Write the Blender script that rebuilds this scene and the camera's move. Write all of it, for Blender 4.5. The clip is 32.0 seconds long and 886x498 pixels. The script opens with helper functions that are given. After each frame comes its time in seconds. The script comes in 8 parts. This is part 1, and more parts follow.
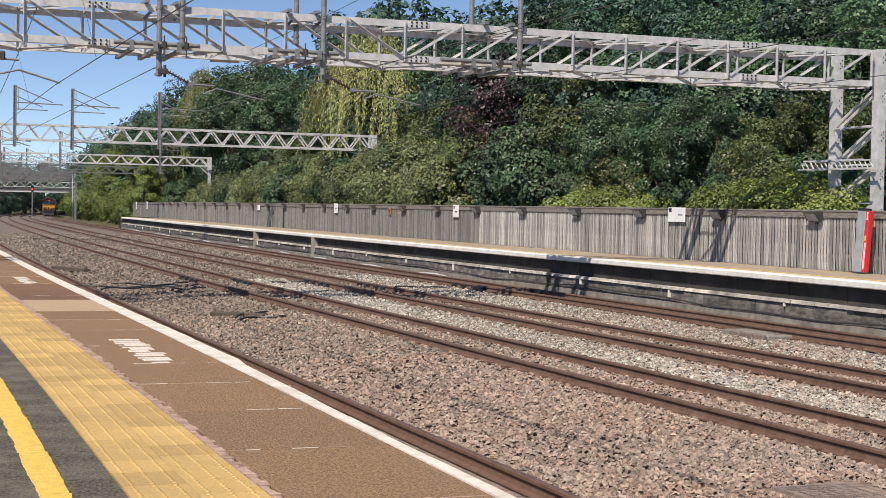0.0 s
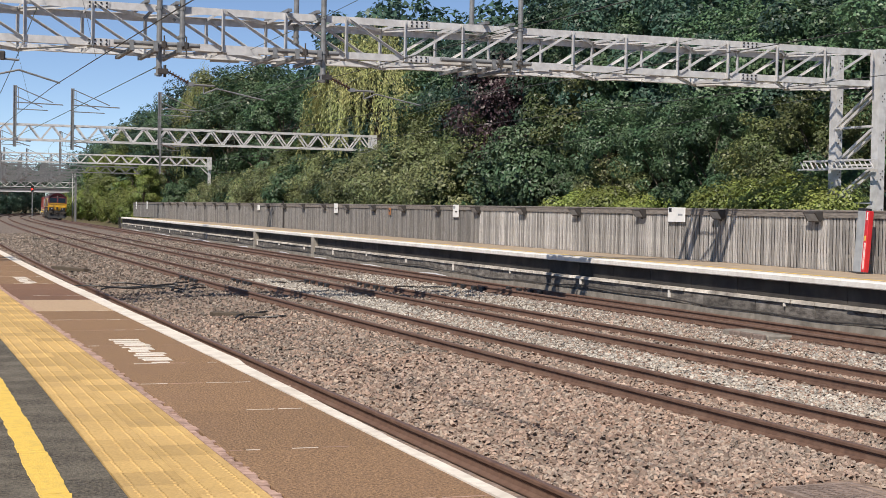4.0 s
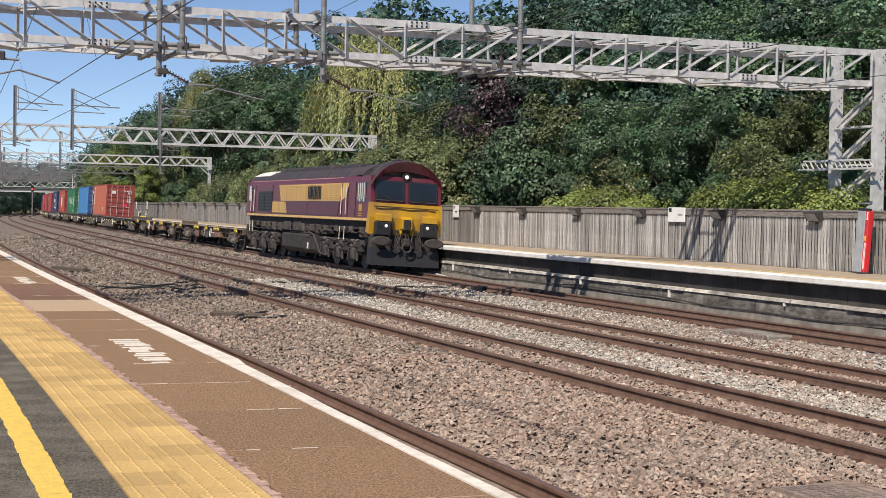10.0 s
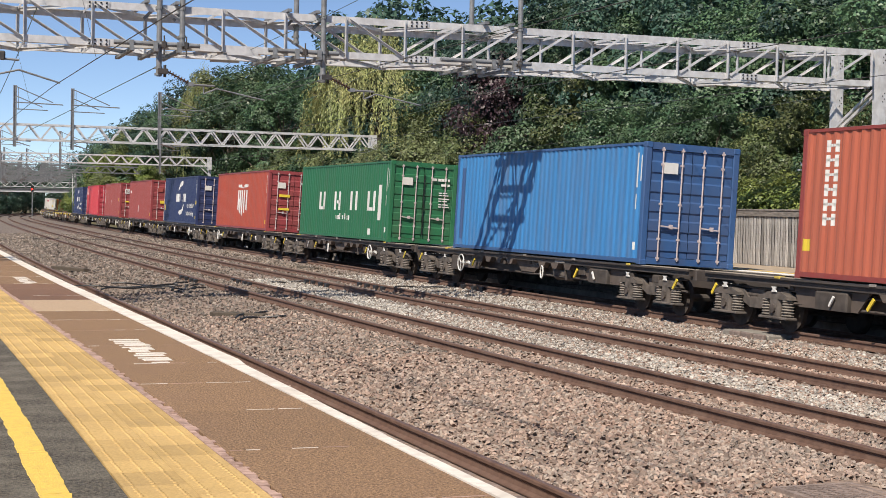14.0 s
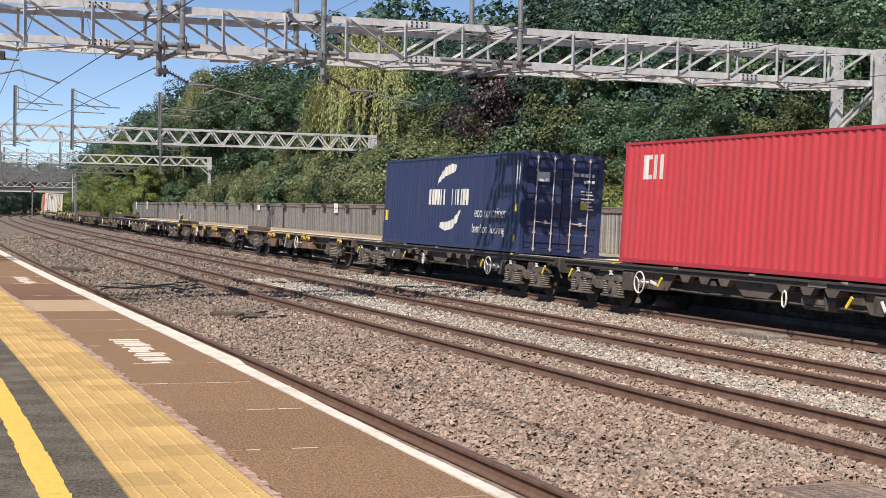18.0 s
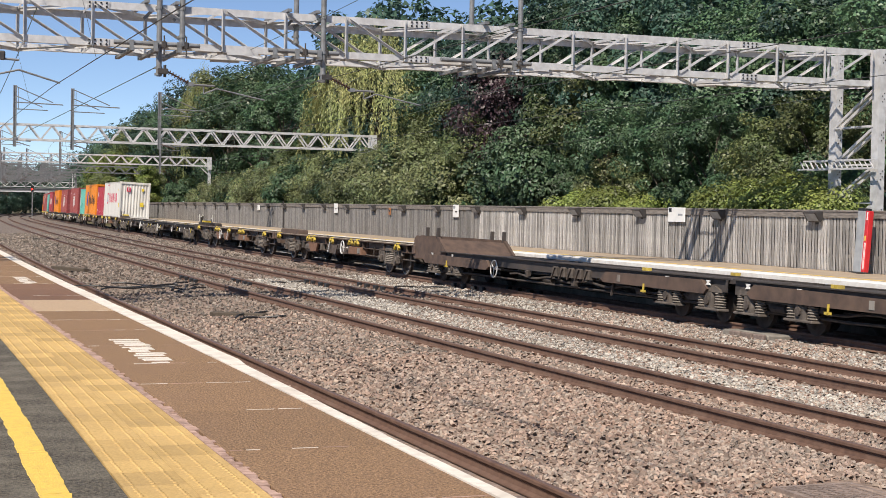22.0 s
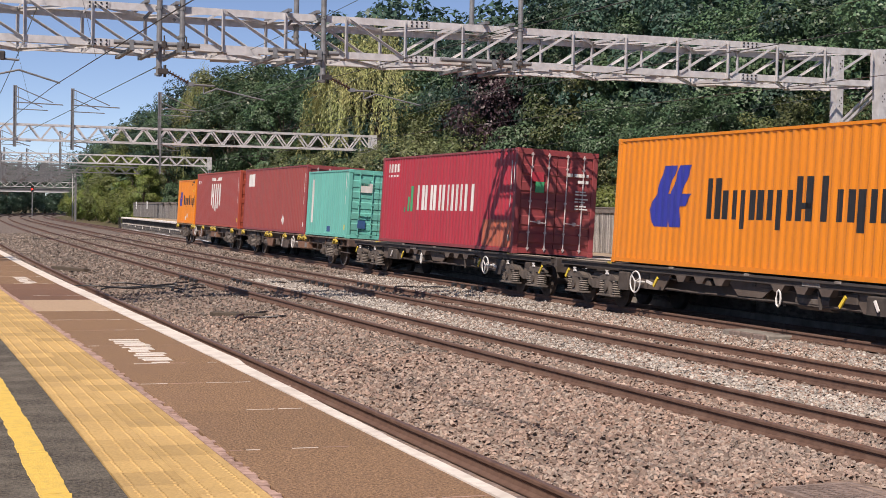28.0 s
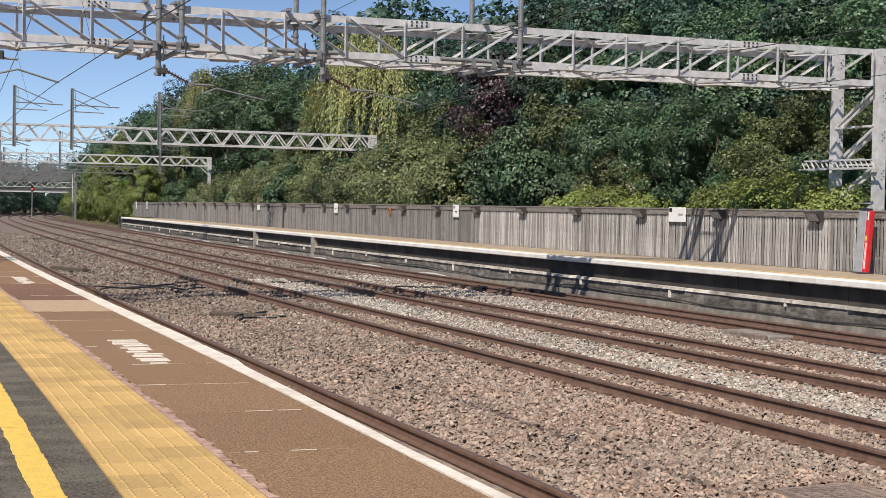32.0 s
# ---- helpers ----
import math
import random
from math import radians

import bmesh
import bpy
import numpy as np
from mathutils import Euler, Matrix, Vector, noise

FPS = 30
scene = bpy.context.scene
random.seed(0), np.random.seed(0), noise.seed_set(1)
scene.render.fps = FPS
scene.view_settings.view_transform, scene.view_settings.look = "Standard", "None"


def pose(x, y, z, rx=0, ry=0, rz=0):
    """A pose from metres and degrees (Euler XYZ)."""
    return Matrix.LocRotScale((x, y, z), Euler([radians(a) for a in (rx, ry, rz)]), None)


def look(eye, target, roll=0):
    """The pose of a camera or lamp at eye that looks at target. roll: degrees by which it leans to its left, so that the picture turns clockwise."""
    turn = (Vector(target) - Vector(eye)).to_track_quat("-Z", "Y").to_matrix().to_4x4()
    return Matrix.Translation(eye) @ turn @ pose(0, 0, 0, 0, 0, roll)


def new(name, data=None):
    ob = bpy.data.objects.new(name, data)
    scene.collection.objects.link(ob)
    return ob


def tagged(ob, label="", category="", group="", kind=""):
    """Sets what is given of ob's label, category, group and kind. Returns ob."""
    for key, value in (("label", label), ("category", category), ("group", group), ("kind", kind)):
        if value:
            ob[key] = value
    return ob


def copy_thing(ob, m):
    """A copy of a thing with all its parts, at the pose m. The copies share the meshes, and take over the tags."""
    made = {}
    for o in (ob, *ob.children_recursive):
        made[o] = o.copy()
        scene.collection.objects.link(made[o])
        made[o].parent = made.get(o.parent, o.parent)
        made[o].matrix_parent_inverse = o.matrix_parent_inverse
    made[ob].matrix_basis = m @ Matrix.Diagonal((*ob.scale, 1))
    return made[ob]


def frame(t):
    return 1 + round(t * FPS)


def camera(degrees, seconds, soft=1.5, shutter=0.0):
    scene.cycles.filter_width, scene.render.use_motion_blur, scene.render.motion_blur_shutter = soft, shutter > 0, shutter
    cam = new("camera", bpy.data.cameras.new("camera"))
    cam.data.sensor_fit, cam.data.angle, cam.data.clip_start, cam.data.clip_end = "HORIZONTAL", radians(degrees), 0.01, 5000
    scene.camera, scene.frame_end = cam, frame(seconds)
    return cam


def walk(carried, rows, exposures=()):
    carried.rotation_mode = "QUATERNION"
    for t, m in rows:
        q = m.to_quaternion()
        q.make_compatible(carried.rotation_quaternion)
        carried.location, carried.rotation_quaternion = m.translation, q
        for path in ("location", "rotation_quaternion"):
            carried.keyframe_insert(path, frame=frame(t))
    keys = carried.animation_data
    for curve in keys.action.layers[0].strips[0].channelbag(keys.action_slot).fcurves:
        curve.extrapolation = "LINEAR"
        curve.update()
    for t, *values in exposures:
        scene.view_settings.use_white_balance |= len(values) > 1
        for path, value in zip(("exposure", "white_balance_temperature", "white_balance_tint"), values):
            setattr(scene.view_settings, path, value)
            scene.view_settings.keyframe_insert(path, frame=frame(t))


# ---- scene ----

# Plan: x to the right across the tracks, y along the line away from the camera, z up from rail level.
# Lines run on a long curve: a place is given by c (metres across from the camera) and s (metres along).
SECONDS = 32.0
cam = camera(32.25, SECONDS, soft=0.7)
EYE = Vector((0.0, 0.0, 2.275))
PSI, PITCH, ROLL = 0.36647, -0.02648, 1.078
AIM = Vector((math.sin(PSI) * math.cos(PITCH), math.cos(PSI) * math.cos(PITCH), math.sin(PITCH)))
walk(cam, [(0.0, look(EYE, EYE + AIM, ROLL)), (31.7, look(EYE, EYE + AIM, ROLL)),
           (32.0, look(EYE + AIM * 0.09, EYE + AIM * 1.09, ROLL))],
     exposures=((0.0, 0.17, 6650, 12), (9.5, 0.17, 6650, 12), (11.5, 0.27, 6650, 12), (22.0, 0.27, 6650, 12), (25.5, 0.19, 6650, 12), (27.3, 0.11, 6850, 20),
                (28.2, 0.11, 6850, 20), (29.0, 0.17, 6700, 15), (30.0, 0.09, 6750, 17), (30.8, 0.17, 6650, 12), (32.0, 0.17, 6650, 12)))

# ---- world and sun ----
SUN_TO = Vector((-0.62, -0.56, 1.0)).normalized()
elev = math.asin(SUN_TO.z)
world = bpy.data.worlds.new("world")
scene.world = world
world.use_nodes = True
wn = world.node_tree.nodes
sky = wn.new("ShaderNodeTexSky")
sky.sky_type = "NISHITA"
sky.sun_disc = False
sky.sun_elevation = elev
sky.sun_rotation = math.atan2(SUN_TO.x, SUN_TO.y)
sky.altitude, sky.air_density, sky.dust_density, sky.ozone_density = 3500, 0.80, 0.0, 2.6
wn["Background"].inputs["Strength"].default_value = 0.104
world.node_tree.links.new(sky.outputs["Color"], wn["Background"].inputs["Color"])
sun = new("sun", bpy.data.lights.new("sun", "SUN"))
sun.data.energy, sun.data.angle, sun.data.color = 5.0, radians(0.53), (1.0, 0.93, 0.82)
sun.matrix_world = look(SUN_TO * 200, (0, 0, 0))

# ---- the line of the tracks ----
NS = np.arange(-760, 1201, 1.0)
KS = np.interp(NS, [0, 100, 200, 300, 450, 620], [0.00049, 0.00033, 0.00026, 0.00042, 0.0005, 0.0005])
TH = np.concatenate([[0], np.cumsum((KS[1:] + KS[:-1]) / 2)])
TH -= TH[760]
LX = np.concatenate([[0], np.cumsum(np.sin((TH[1:] + TH[:-1]) / 2))])
LY = np.concatenate([[0], np.cumsum(np.cos((TH[1:] + TH[:-1]) / 2))])
LX -= LX[760]
LY -= LY[760]


def heading(s):
    return float(np.interp(s, NS, TH))


def fall(s):
    """The line falls gently beyond 150 m."""
    return -0.0045 * (math.sqrt((s - 150) ** 2 + 900) + (s - 150)) / 2


def P(c, s, z=0.0):
    t = heading(s)
    return Vector((float(np.interp(s, NS, LX)) + c * math.cos(t), float(np.interp(s, NS, LY)) - c * math.sin(t), z + fall(s)))


def here(c, s, z=0.0, turn=0.0):
    """A pose at c, s whose x points across (away from the camera's side) and y along the line."""
    return Matrix.Translation(P(c, s, z)) @ Matrix.Rotation(-heading(s) + turn, 4, "Z")


TRACKS = [(4.81, -0.10, 0.012), (10.01, 0.0, 0.033), (13.48, 0.0, 0.034), (17.59, 0.0, 0.047)]


def bend(s):
    """The nearest track and platform drift a little from the others."""
    return float(np.interp(s, [-10, 7, 8.5, 10, 12, 14, 17, 21, 28, 35, 42, 49, 56], [-0.20, -0.025, 0.0, 0.03, 0.06, 0.08, 0.10, 0.108, 0.112, 0.13, 0.165, 0.20, 0.22]))


def lead(s):
    """The nearest track's own drift."""
    return max(bend(s), 0.05) if s > 20 else 0.05 + 0.0045 * max(0.0, s - 8)


# ---- small building helpers ----
class Geo:
    """Collects boxes, rods and sweeps into one mesh."""

    def __init__(self):
        self.v, self.f = [], []

    def add(self, verts, faces):
        n = len(self.v)
        self.v += [tuple(q) for q in verts]
        self.f += [tuple(i + n for i in f) for f in faces]
        return self

    def box(self, x0, x1, y0, y1, z0, z1, m=None):
        vs = [Vector((x, y, z)) for z in (z0, z1) for y in (y0, y1) for x in (x0, x1)]
        if m is not None:
            vs = [m @ q for q in vs]
        return self.add(vs, [(0, 2, 3, 1), (4, 5, 7, 6), (0, 1, 5, 4), (2, 6, 7, 3), (0, 4, 6, 2), (1, 3, 7, 5)])

    def cbox(self, x0, x1, y0, y1, z0, z1, b=0.02, m=None):
        """A box with its upright edges and top rim chamfered."""
        def ring(i, z):
            return [(x0 + i, y0 + b + i, z), (x0 + b + i, y0 + i, z), (x1 - b - i, y0 + i, z), (x1 - i, y0 + b + i, z),
                    (x1 - i, y1 - b - i, z), (x1 - b - i, y1 - i, z), (x0 + b + i, y1 - i, z), (x0 + i, y1 - b - i, z)]
        vs = [Vector(q) for q in ring(0, z0) + ring(0, z1 - b) + ring(b * 0.7, z1)]
        if m is not None:
            vs = [m @ q for q in vs]
        fs = [tuple(range(7, -1, -1)), tuple(range(16, 24))]
        for k in (0, 8):
            fs += [(k + i, k + (i + 1) % 8, k + 8 + (i + 1) % 8, k + 8 + i) for i in range(8)]
        return self.add(vs, fs)

    def beam(self, a, b, w, h, up=(0, 0, 1)):
        """A rectangular bar from a to b."""
        a, b = Vector(a), Vector(b)
        d = (b - a).normalized()
        side = d.cross(Vector(up))
        if side.length < 1e-4:
            side = d.cross(Vector((1, 0, 0)))
        side.normalize()
        top = side.cross(d)
        vs = [q + side * i * w / 2 + top * j * h / 2 for q in (a, b) for i, j in ((-1, -1), (1, -1), (1, 1), (-1, 1))]
        return self.add(vs, [(0, 3, 2, 1), (4, 5, 6, 7), (0, 1, 5, 4), (1, 2, 6, 5), (2, 3, 7, 6), (3, 0, 4, 7)])

    def rod(self, a, b, r, n=8, r2=None):
        a, b = Vector(a), Vector(b)
        d = (b - a).normalized()
        u = d.orthogonal().normalized()
        w = d.cross(u)
        r2 = r if r2 is None else r2
        vs = [q + (u * math.cos(2 * math.pi * i / n) + w * math.sin(2 * math.pi * i / n)) * k for q, k in ((a, r), (b, r2)) for i in range(n)]
        fs = [(i, (i + 1) % n, n + (i + 1) % n, n + i) for i in range(n)]
        return self.add(vs, fs + [tuple(range(n - 1, -1, -1)), tuple(range(n, 2 * n))])

    def wire(self, pts, r, n=5):
        """One continuous tube through the points."""
        pts = [Vector(q) for q in pts]
        vs = []
        for i, q in enumerate(pts):
            d = (pts[min(i + 1, len(pts) - 1)] - pts[max(i - 1, 0)]).normalized()
            u = d.cross(Vector((0, 0, 1)))
            u = u.normalized() if u.length > 1e-3 else Vector((1, 0, 0))
            w = u.cross(d)
            vs += [q + (u * math.cos(2 * math.pi * k / n) + w * math.sin(2 * math.pi * k / n)) * r for k in range(n)]
        m = len(pts)
        return self.add(vs, [(i * n + k, i * n + (k + 1) % n, (i + 1) * n + (k + 1) % n, (i + 1) * n + k) for i in range(m - 1) for k in range(n)] + [tuple(range(n)), tuple(range(m * n - 1, (m - 1) * n - 1, -1))])

    def lathe(self, prof, axis="y", n=24, m=None):
        """Turns a profile of (along, radius) about an axis."""
        vs = []
        for h, r in prof:
            for i in range(n):
                a = 2 * math.pi * i / n
                q = Vector((r * math.cos(a), h, r * math.sin(a))) if axis == "y" else Vector((r * math.cos(a), r * math.sin(a), h))
                vs.append(m @ q if m is not None else q)
        fs = [(k * n + i, k * n + (i + 1) % n, (k + 1) * n + (i + 1) % n, (k + 1) * n + i) for k in range(len(prof) - 1) for i in range(n)]
        return self.add(vs, fs + [tuple(range(n)), tuple(range(len(prof) * n - 1, (len(prof) - 1) * n - 1, -1))])

    def ring(self, r, t, m, n=20):
        """A thin torus of radius r."""
        vs = []
        for i in range(n):
            a = 2 * math.pi * i / n
            for j in range(6):
                e = 2 * math.pi * j / 6
                vs.append(m @ Vector(((r + t * math.cos(e)) * math.cos(a), t * math.sin(e), (r + t * math.cos(e)) * math.sin(a))))
        return self.add(vs, [(i * 6 + j, i * 6 + (j + 1) % 6, (i + 1) % n * 6 + (j + 1) % 6, (i + 1) % n * 6 + j) for i in range(n) for j in range(6)])

    def prism(self, poly, y0, y1, m=None):
        """Extrudes a polygon in x, z along y."""
        n = len(poly)
        vs = [Vector((x, y, z)) for y in (y0, y1) for x, z in poly]
        if m is not None:
            vs = [m @ q for q in vs]
        return self.add(vs, [tuple(range(n)), tuple(range(2 * n - 1, n - 1, -1))] + [(i, n + i, n + (i + 1) % n, (i + 1) % n) for i in range(n)])

    def sweep(self, poly, stations, closed=True):
        """Carries a polygon of (c, z) along the line; poly may be a function of s."""
        rows = []
        for s in stations:
            q = poly(s) if callable(poly) else poly
            rows.append([P(c, s, z) for c, z in q])
        n = len(rows[0])
        vs = [q for r in rows for q in r]
        fs = []
        for k in range(len(rows) - 1):
            for i in range(n if closed else n - 1):
                j = (i + 1) % n
                fs.append((k * n + i, k * n + j, (k + 1) * n + j, (k + 1) * n + i))
        if closed:
            fs += [tuple(range(n)), tuple(range(len(rows) * n - 1, (len(rows) - 1) * n - 1, -1))]
        return self.add(vs, fs)

    def mesh(self, name, material, smooth=False):
        me = bpy.data.meshes.new(name)
        me.from_pydata(self.v, [], self.f)
        for q in (material if isinstance(material, (list, tuple)) else [material]):
            me.materials.append(q)
        if smooth:
            me.polygons.foreach_set("use_smooth", [True] * len(me.polygons))
        me.update()
        return me


def part(name, geo, material, parent=None, label="", m=None, smooth=False):
    """ONE mesh object, under a thing or a part."""
    me = geo if isinstance(geo, bpy.types.Mesh) else geo.mesh(name, material, smooth)
    ob = new(name, me)
    ob.parent = parent
    if m is not None:
        ob.matrix_basis = m
    return tagged(ob, label) if label else ob


def empty(name, m=None):
    ob = new(name)
    ob.empty_display_size = 0.3
    if m is not None:
        ob.matrix_basis = m
    return ob


def rows_of(a, b, step):
    n = max(1, round((b - a) / step))
    return [a + (b - a) * i / n for i in range(n + 1)]


def stations(a, b):
    """Closer together near the camera."""
    out = [a]
    while out[-1] < b:
        d = abs(out[-1])
        out.append(min(b, out[-1] + (2.0 if d < 80 else 5.0 if d < 200 else 15.0)))
    return out


# ---- materials ----
def mat(name, col, rough=0.7, metal=0.0, col2=None, scale=8.0, detail=6.0, bump=0.0, bscale=None, stain=None, sscale=0.7, samt=0.5,
        island=0.0, rand=0.0, stretch=(1, 1, 1), spec=0.5, coords="Object", tones=()):
    m = bpy.data.materials.new(name)
    m.use_nodes = True
    nt = m.node_tree
    n, l = nt.nodes, nt.links
    b = n["Principled BSDF"]
    b.inputs["Roughness"].default_value = rough
    b.inputs["Metallic"].default_value = metal
    b.inputs["Specular IOR Level"].default_value = spec
    tc = n.new("ShaderNodeTexCoord")
    mp = n.new("ShaderNodeMapping")
    mp.inputs["Scale"].default_value = stretch
    l.new(tc.outputs[coords], mp.inputs["Vector"])
    no = n.new("ShaderNodeTexNoise")
    no.inputs["Scale"].default_value, no.inputs["Detail"].default_value = scale, detail
    l.new(mp.outputs["Vector"], no.inputs["Vector"])
    mx = n.new("ShaderNodeMix")
    mx.data_type = "RGBA"
    mx.inputs["A"].default_value = (*col, 1)
    mx.inputs["B"].default_value = (*(col2 or tuple(q * 0.72 for q in col)), 1)
    ramp = n.new("ShaderNodeMapRange")
    ramp.inputs["From Min"].default_value, ramp.inputs["From Max"].default_value = 0.32, 0.68
    l.new(no.outputs["Fac"], ramp.inputs["Value"])
    l.new(ramp.outputs["Result"], mx.inputs["Factor"])
    out = mx.outputs["Result"]
    if tones:
        # each loose piece takes one of a few natural colours
        gi, cr, tm = n.new("ShaderNodeNewGeometry"), n.new("ShaderNodeValToRGB"), n.new("ShaderNodeMix")
        cr.color_ramp.interpolation = "CONSTANT"
        for i, q in enumerate(tones):
            el = cr.color_ramp.elements[i] if i < 2 else cr.color_ramp.elements.new(i / len(tones))
            el.position, el.color = i / len(tones), (*q, 1)
        wn2 = n.new("ShaderNodeMath")
        wn2.operation = "MULTIPLY"
        wn2.inputs[1].default_value = 7.31
        fr = n.new("ShaderNodeMath")
        fr.operation = "FRACT"
        l.new(gi.outputs["Random Per Island"], wn2.inputs[0])
        l.new(wn2.outputs[0], fr.inputs[0])
        l.new(fr.outputs[0], cr.inputs["Fac"])
        tm.data_type = "RGBA"
        tm.inputs["Factor"].default_value = 0.72
        l.new(out, tm.inputs["A"])
        l.new(cr.outputs["Color"], tm.inputs["B"])
        out = tm.outputs["Result"]
    if stain:
        n2 = n.new("ShaderNodeTexNoise")
        n2.inputs["Scale"].default_value, n2.inputs["Detail"].default_value = sscale, 5
        l.new(mp.outputs["Vector"], n2.inputs["Vector"])
        r2 = n.new("ShaderNodeMapRange")
        r2.inputs["From Min"].default_value, r2.inputs["From Max"].default_value, r2.inputs["To Max"].default_value = 0.45, 0.75, samt
        l.new(n2.outputs["Fac"], r2.inputs["Value"])
        m2 = n.new("ShaderNodeMix")
        m2.data_type = "RGBA"
        m2.inputs["B"].default_value = (*stain, 1)
        l.new(r2.outputs["Result"], m2.inputs["Factor"])
        l.new(out, m2.inputs["A"])
        out = m2.outputs["Result"]
    for amount, kind in ((island, "island"), (rand, "rand")):
        if amount:
            src = n.new("ShaderNodeNewGeometry") if kind == "island" else n.new("ShaderNodeObjectInfo")
            hs = n.new("ShaderNodeHueSaturation")
            mr = n.new("ShaderNodeMapRange")
            mr.inputs["To Min"].default_value, mr.inputs["To Max"].default_value = 1 - amount, 1 + amount
            l.new(src.outputs["Random Per Island" if kind == "island" else "Random"], mr.inputs["Value"])
            l.new(mr.outputs["Result"], hs.inputs["Value"])
            l.new(out, hs.inputs["Color"])
            out = hs.outputs["Color"]
    l.new(out, b.inputs["Base Color"])
    if bump:
        n3 = n.new("ShaderNodeTexNoise")
        n3.inputs["Scale"].default_value, n3.inputs["Detail"].default_value = bscale or scale * 2, 6
        l.new(mp.outputs["Vector"], n3.inputs["Vector"])
        bp = n.new("ShaderNodeBump")
        bp.inputs["Strength"].default_value, bp.inputs["Distance"].default_value = bump, 0.02
        l.new(n3.outputs["Fac"], bp.inputs["Height"])
        l.new(bp.outputs["Normal"], b.inputs["Normal"])
    return m


def leaf_mat(name, col, spread=0.4, trans=0.2):
    """Leaves: each differs a little; some light comes through."""
    m = bpy.data.materials.new(name)
    m.use_nodes = True
    nt = m.node_tree
    n, l = nt.nodes, nt.links
    b = n["Principled BSDF"]
    b.inputs["Roughness"].default_value = 0.46
    g = n.new("ShaderNodeNewGeometry")
    mr = n.new("ShaderNodeMapRange")
    mr.inputs["To Min"].default_value, mr.inputs["To Max"].default_value = 1 - spread, 1 + spread
    l.new(g.outputs["Random Per Island"], mr.inputs["Value"])
    tc = n.new("ShaderNodeTexCoord")
    no = n.new("ShaderNodeTexNoise")
    no.inputs["Scale"].default_value = 0.55
    l.new(tc.outputs["Object"], no.inputs["Vector"])
    hue = n.new("ShaderNodeMapRange")
    hue.inputs["From Min"].default_value, hue.inputs["From Max"].default_value = 0.3, 0.7
    hue.inputs["To Min"].default_value, hue.inputs["To Max"].default_value = 0.475, 0.525
    l.new(no.outputs["Fac"], hue.inputs["Value"])
    hs = n.new("ShaderNodeHueSaturation")
    hs.inputs["Color"].default_value = (*col, 1)
    l.new(hue.outputs["Result"], hs.inputs["Hue"])
    l.new(mr.outputs["Result"], hs.inputs["Value"])
    # every tree has its own shade of green
    oi, vr, h2 = n.new("ShaderNodeObjectInfo"), n.new("ShaderNodeMapRange"), n.new("ShaderNodeHueSaturation")
    vr.inputs["To Min"].default_value, vr.inputs["To Max"].default_value = 0.62, 1.32
    l.new(oi.outputs["Random"], vr.inputs["Value"])
    l.new(vr.outputs["Result"], h2.inputs["Value"])
    l.new(hs.outputs["Color"], h2.inputs["Color"])
    hs = h2
    l.new(hs.outputs["Color"], b.inputs["Base Color"])
    tr = n.new("ShaderNodeBsdfTranslucent")
    l.new(hs.outputs["Color"], tr.inputs["Color"])
    ms = n.new("ShaderNodeMixShader")
    ms.inputs["Fac"].default_value = trans
    l.new(b.outputs["BSDF"], ms.inputs[1])
    l.new(tr.outputs["BSDF"], ms.inputs[2])
    l.new(ms.outputs["Shader"], n["Material Output"].inputs["Surface"])
    return m


M = {}
M["ballast"] = mat("ballast_stone", (0.31, 0.228, 0.178), 0.9, col2=(0.21, 0.148, 0.112), scale=24, bump=0.3, bscale=40, stain=(0.28, 0.245, 0.212), sscale=0.35, samt=0.5, island=0.42, tones=((0.37, 0.26, 0.206), (0.28, 0.236, 0.20), (0.41, 0.33, 0.268), (0.25, 0.17, 0.132), (0.33, 0.238, 0.184)))
M["rod"] = mat("faded_lock_rod_paint", (0.66, 0.57, 0.55), 0.55, 0.2, col2=(0.46, 0.37, 0.36), scale=12)
# the bed's dark second tone paints shade into the gaps between stones
M["ballast_bed"] = mat("ballast_bed_shade", (0.31, 0.228, 0.178), 0.95, col2=(0.15, 0.108, 0.084), scale=13, bump=1.0, bscale=12, stain=(0.38, 0.29, 0.235), sscale=3.0, samt=0.6)
M["ballast_far"] = mat("distant_ballast", (0.265, 0.22, 0.185), 0.95, col2=(0.09, 0.07, 0.056), scale=6.5, detail=9, bump=1.0, bscale=6, stain=(0.12, 0.092, 0.073), sscale=0.22, samt=0.55)
M["ballast_grey_brown"] = mat("darker_ballast_stone", (0.25, 0.215, 0.182), 0.9, col2=(0.155, 0.125, 0.10), scale=24, stain=(0.16, 0.135, 0.112), sscale=0.3, samt=0.6, island=0.45, tones=((0.255, 0.20, 0.162), (0.185, 0.162, 0.14), (0.285, 0.24, 0.20), (0.155, 0.118, 0.094)))
M["ballast_grey"] = mat("ballast_stone_grey", (0.44, 0.405, 0.355), 0.9, col2=(0.30, 0.272, 0.235), scale=24, bump=0.3, bscale=40, island=0.4, tones=((0.44, 0.415, 0.37), (0.33, 0.315, 0.285), (0.47, 0.425, 0.365), (0.37, 0.33, 0.285)))
M["rail_side"] = mat("rusty_rail_steel", (0.150, 0.086, 0.060), 0.75, 0.0, col2=(0.098, 0.054, 0.038), scale=9, bump=0.2, stain=(0.175, 0.118, 0.088), sscale=2.5, samt=0.5)
M["rail_top"] = mat("worn_rail_head", (0.185, 0.118, 0.094), 0.5, 0.2, col2=(0.125, 0.078, 0.062), scale=4)
M["sleeper"] = mat("concrete_sleeper", (0.27, 0.21, 0.18), 0.9, col2=(0.17, 0.13, 0.11), scale=14, bump=0.4, rand=0.2)
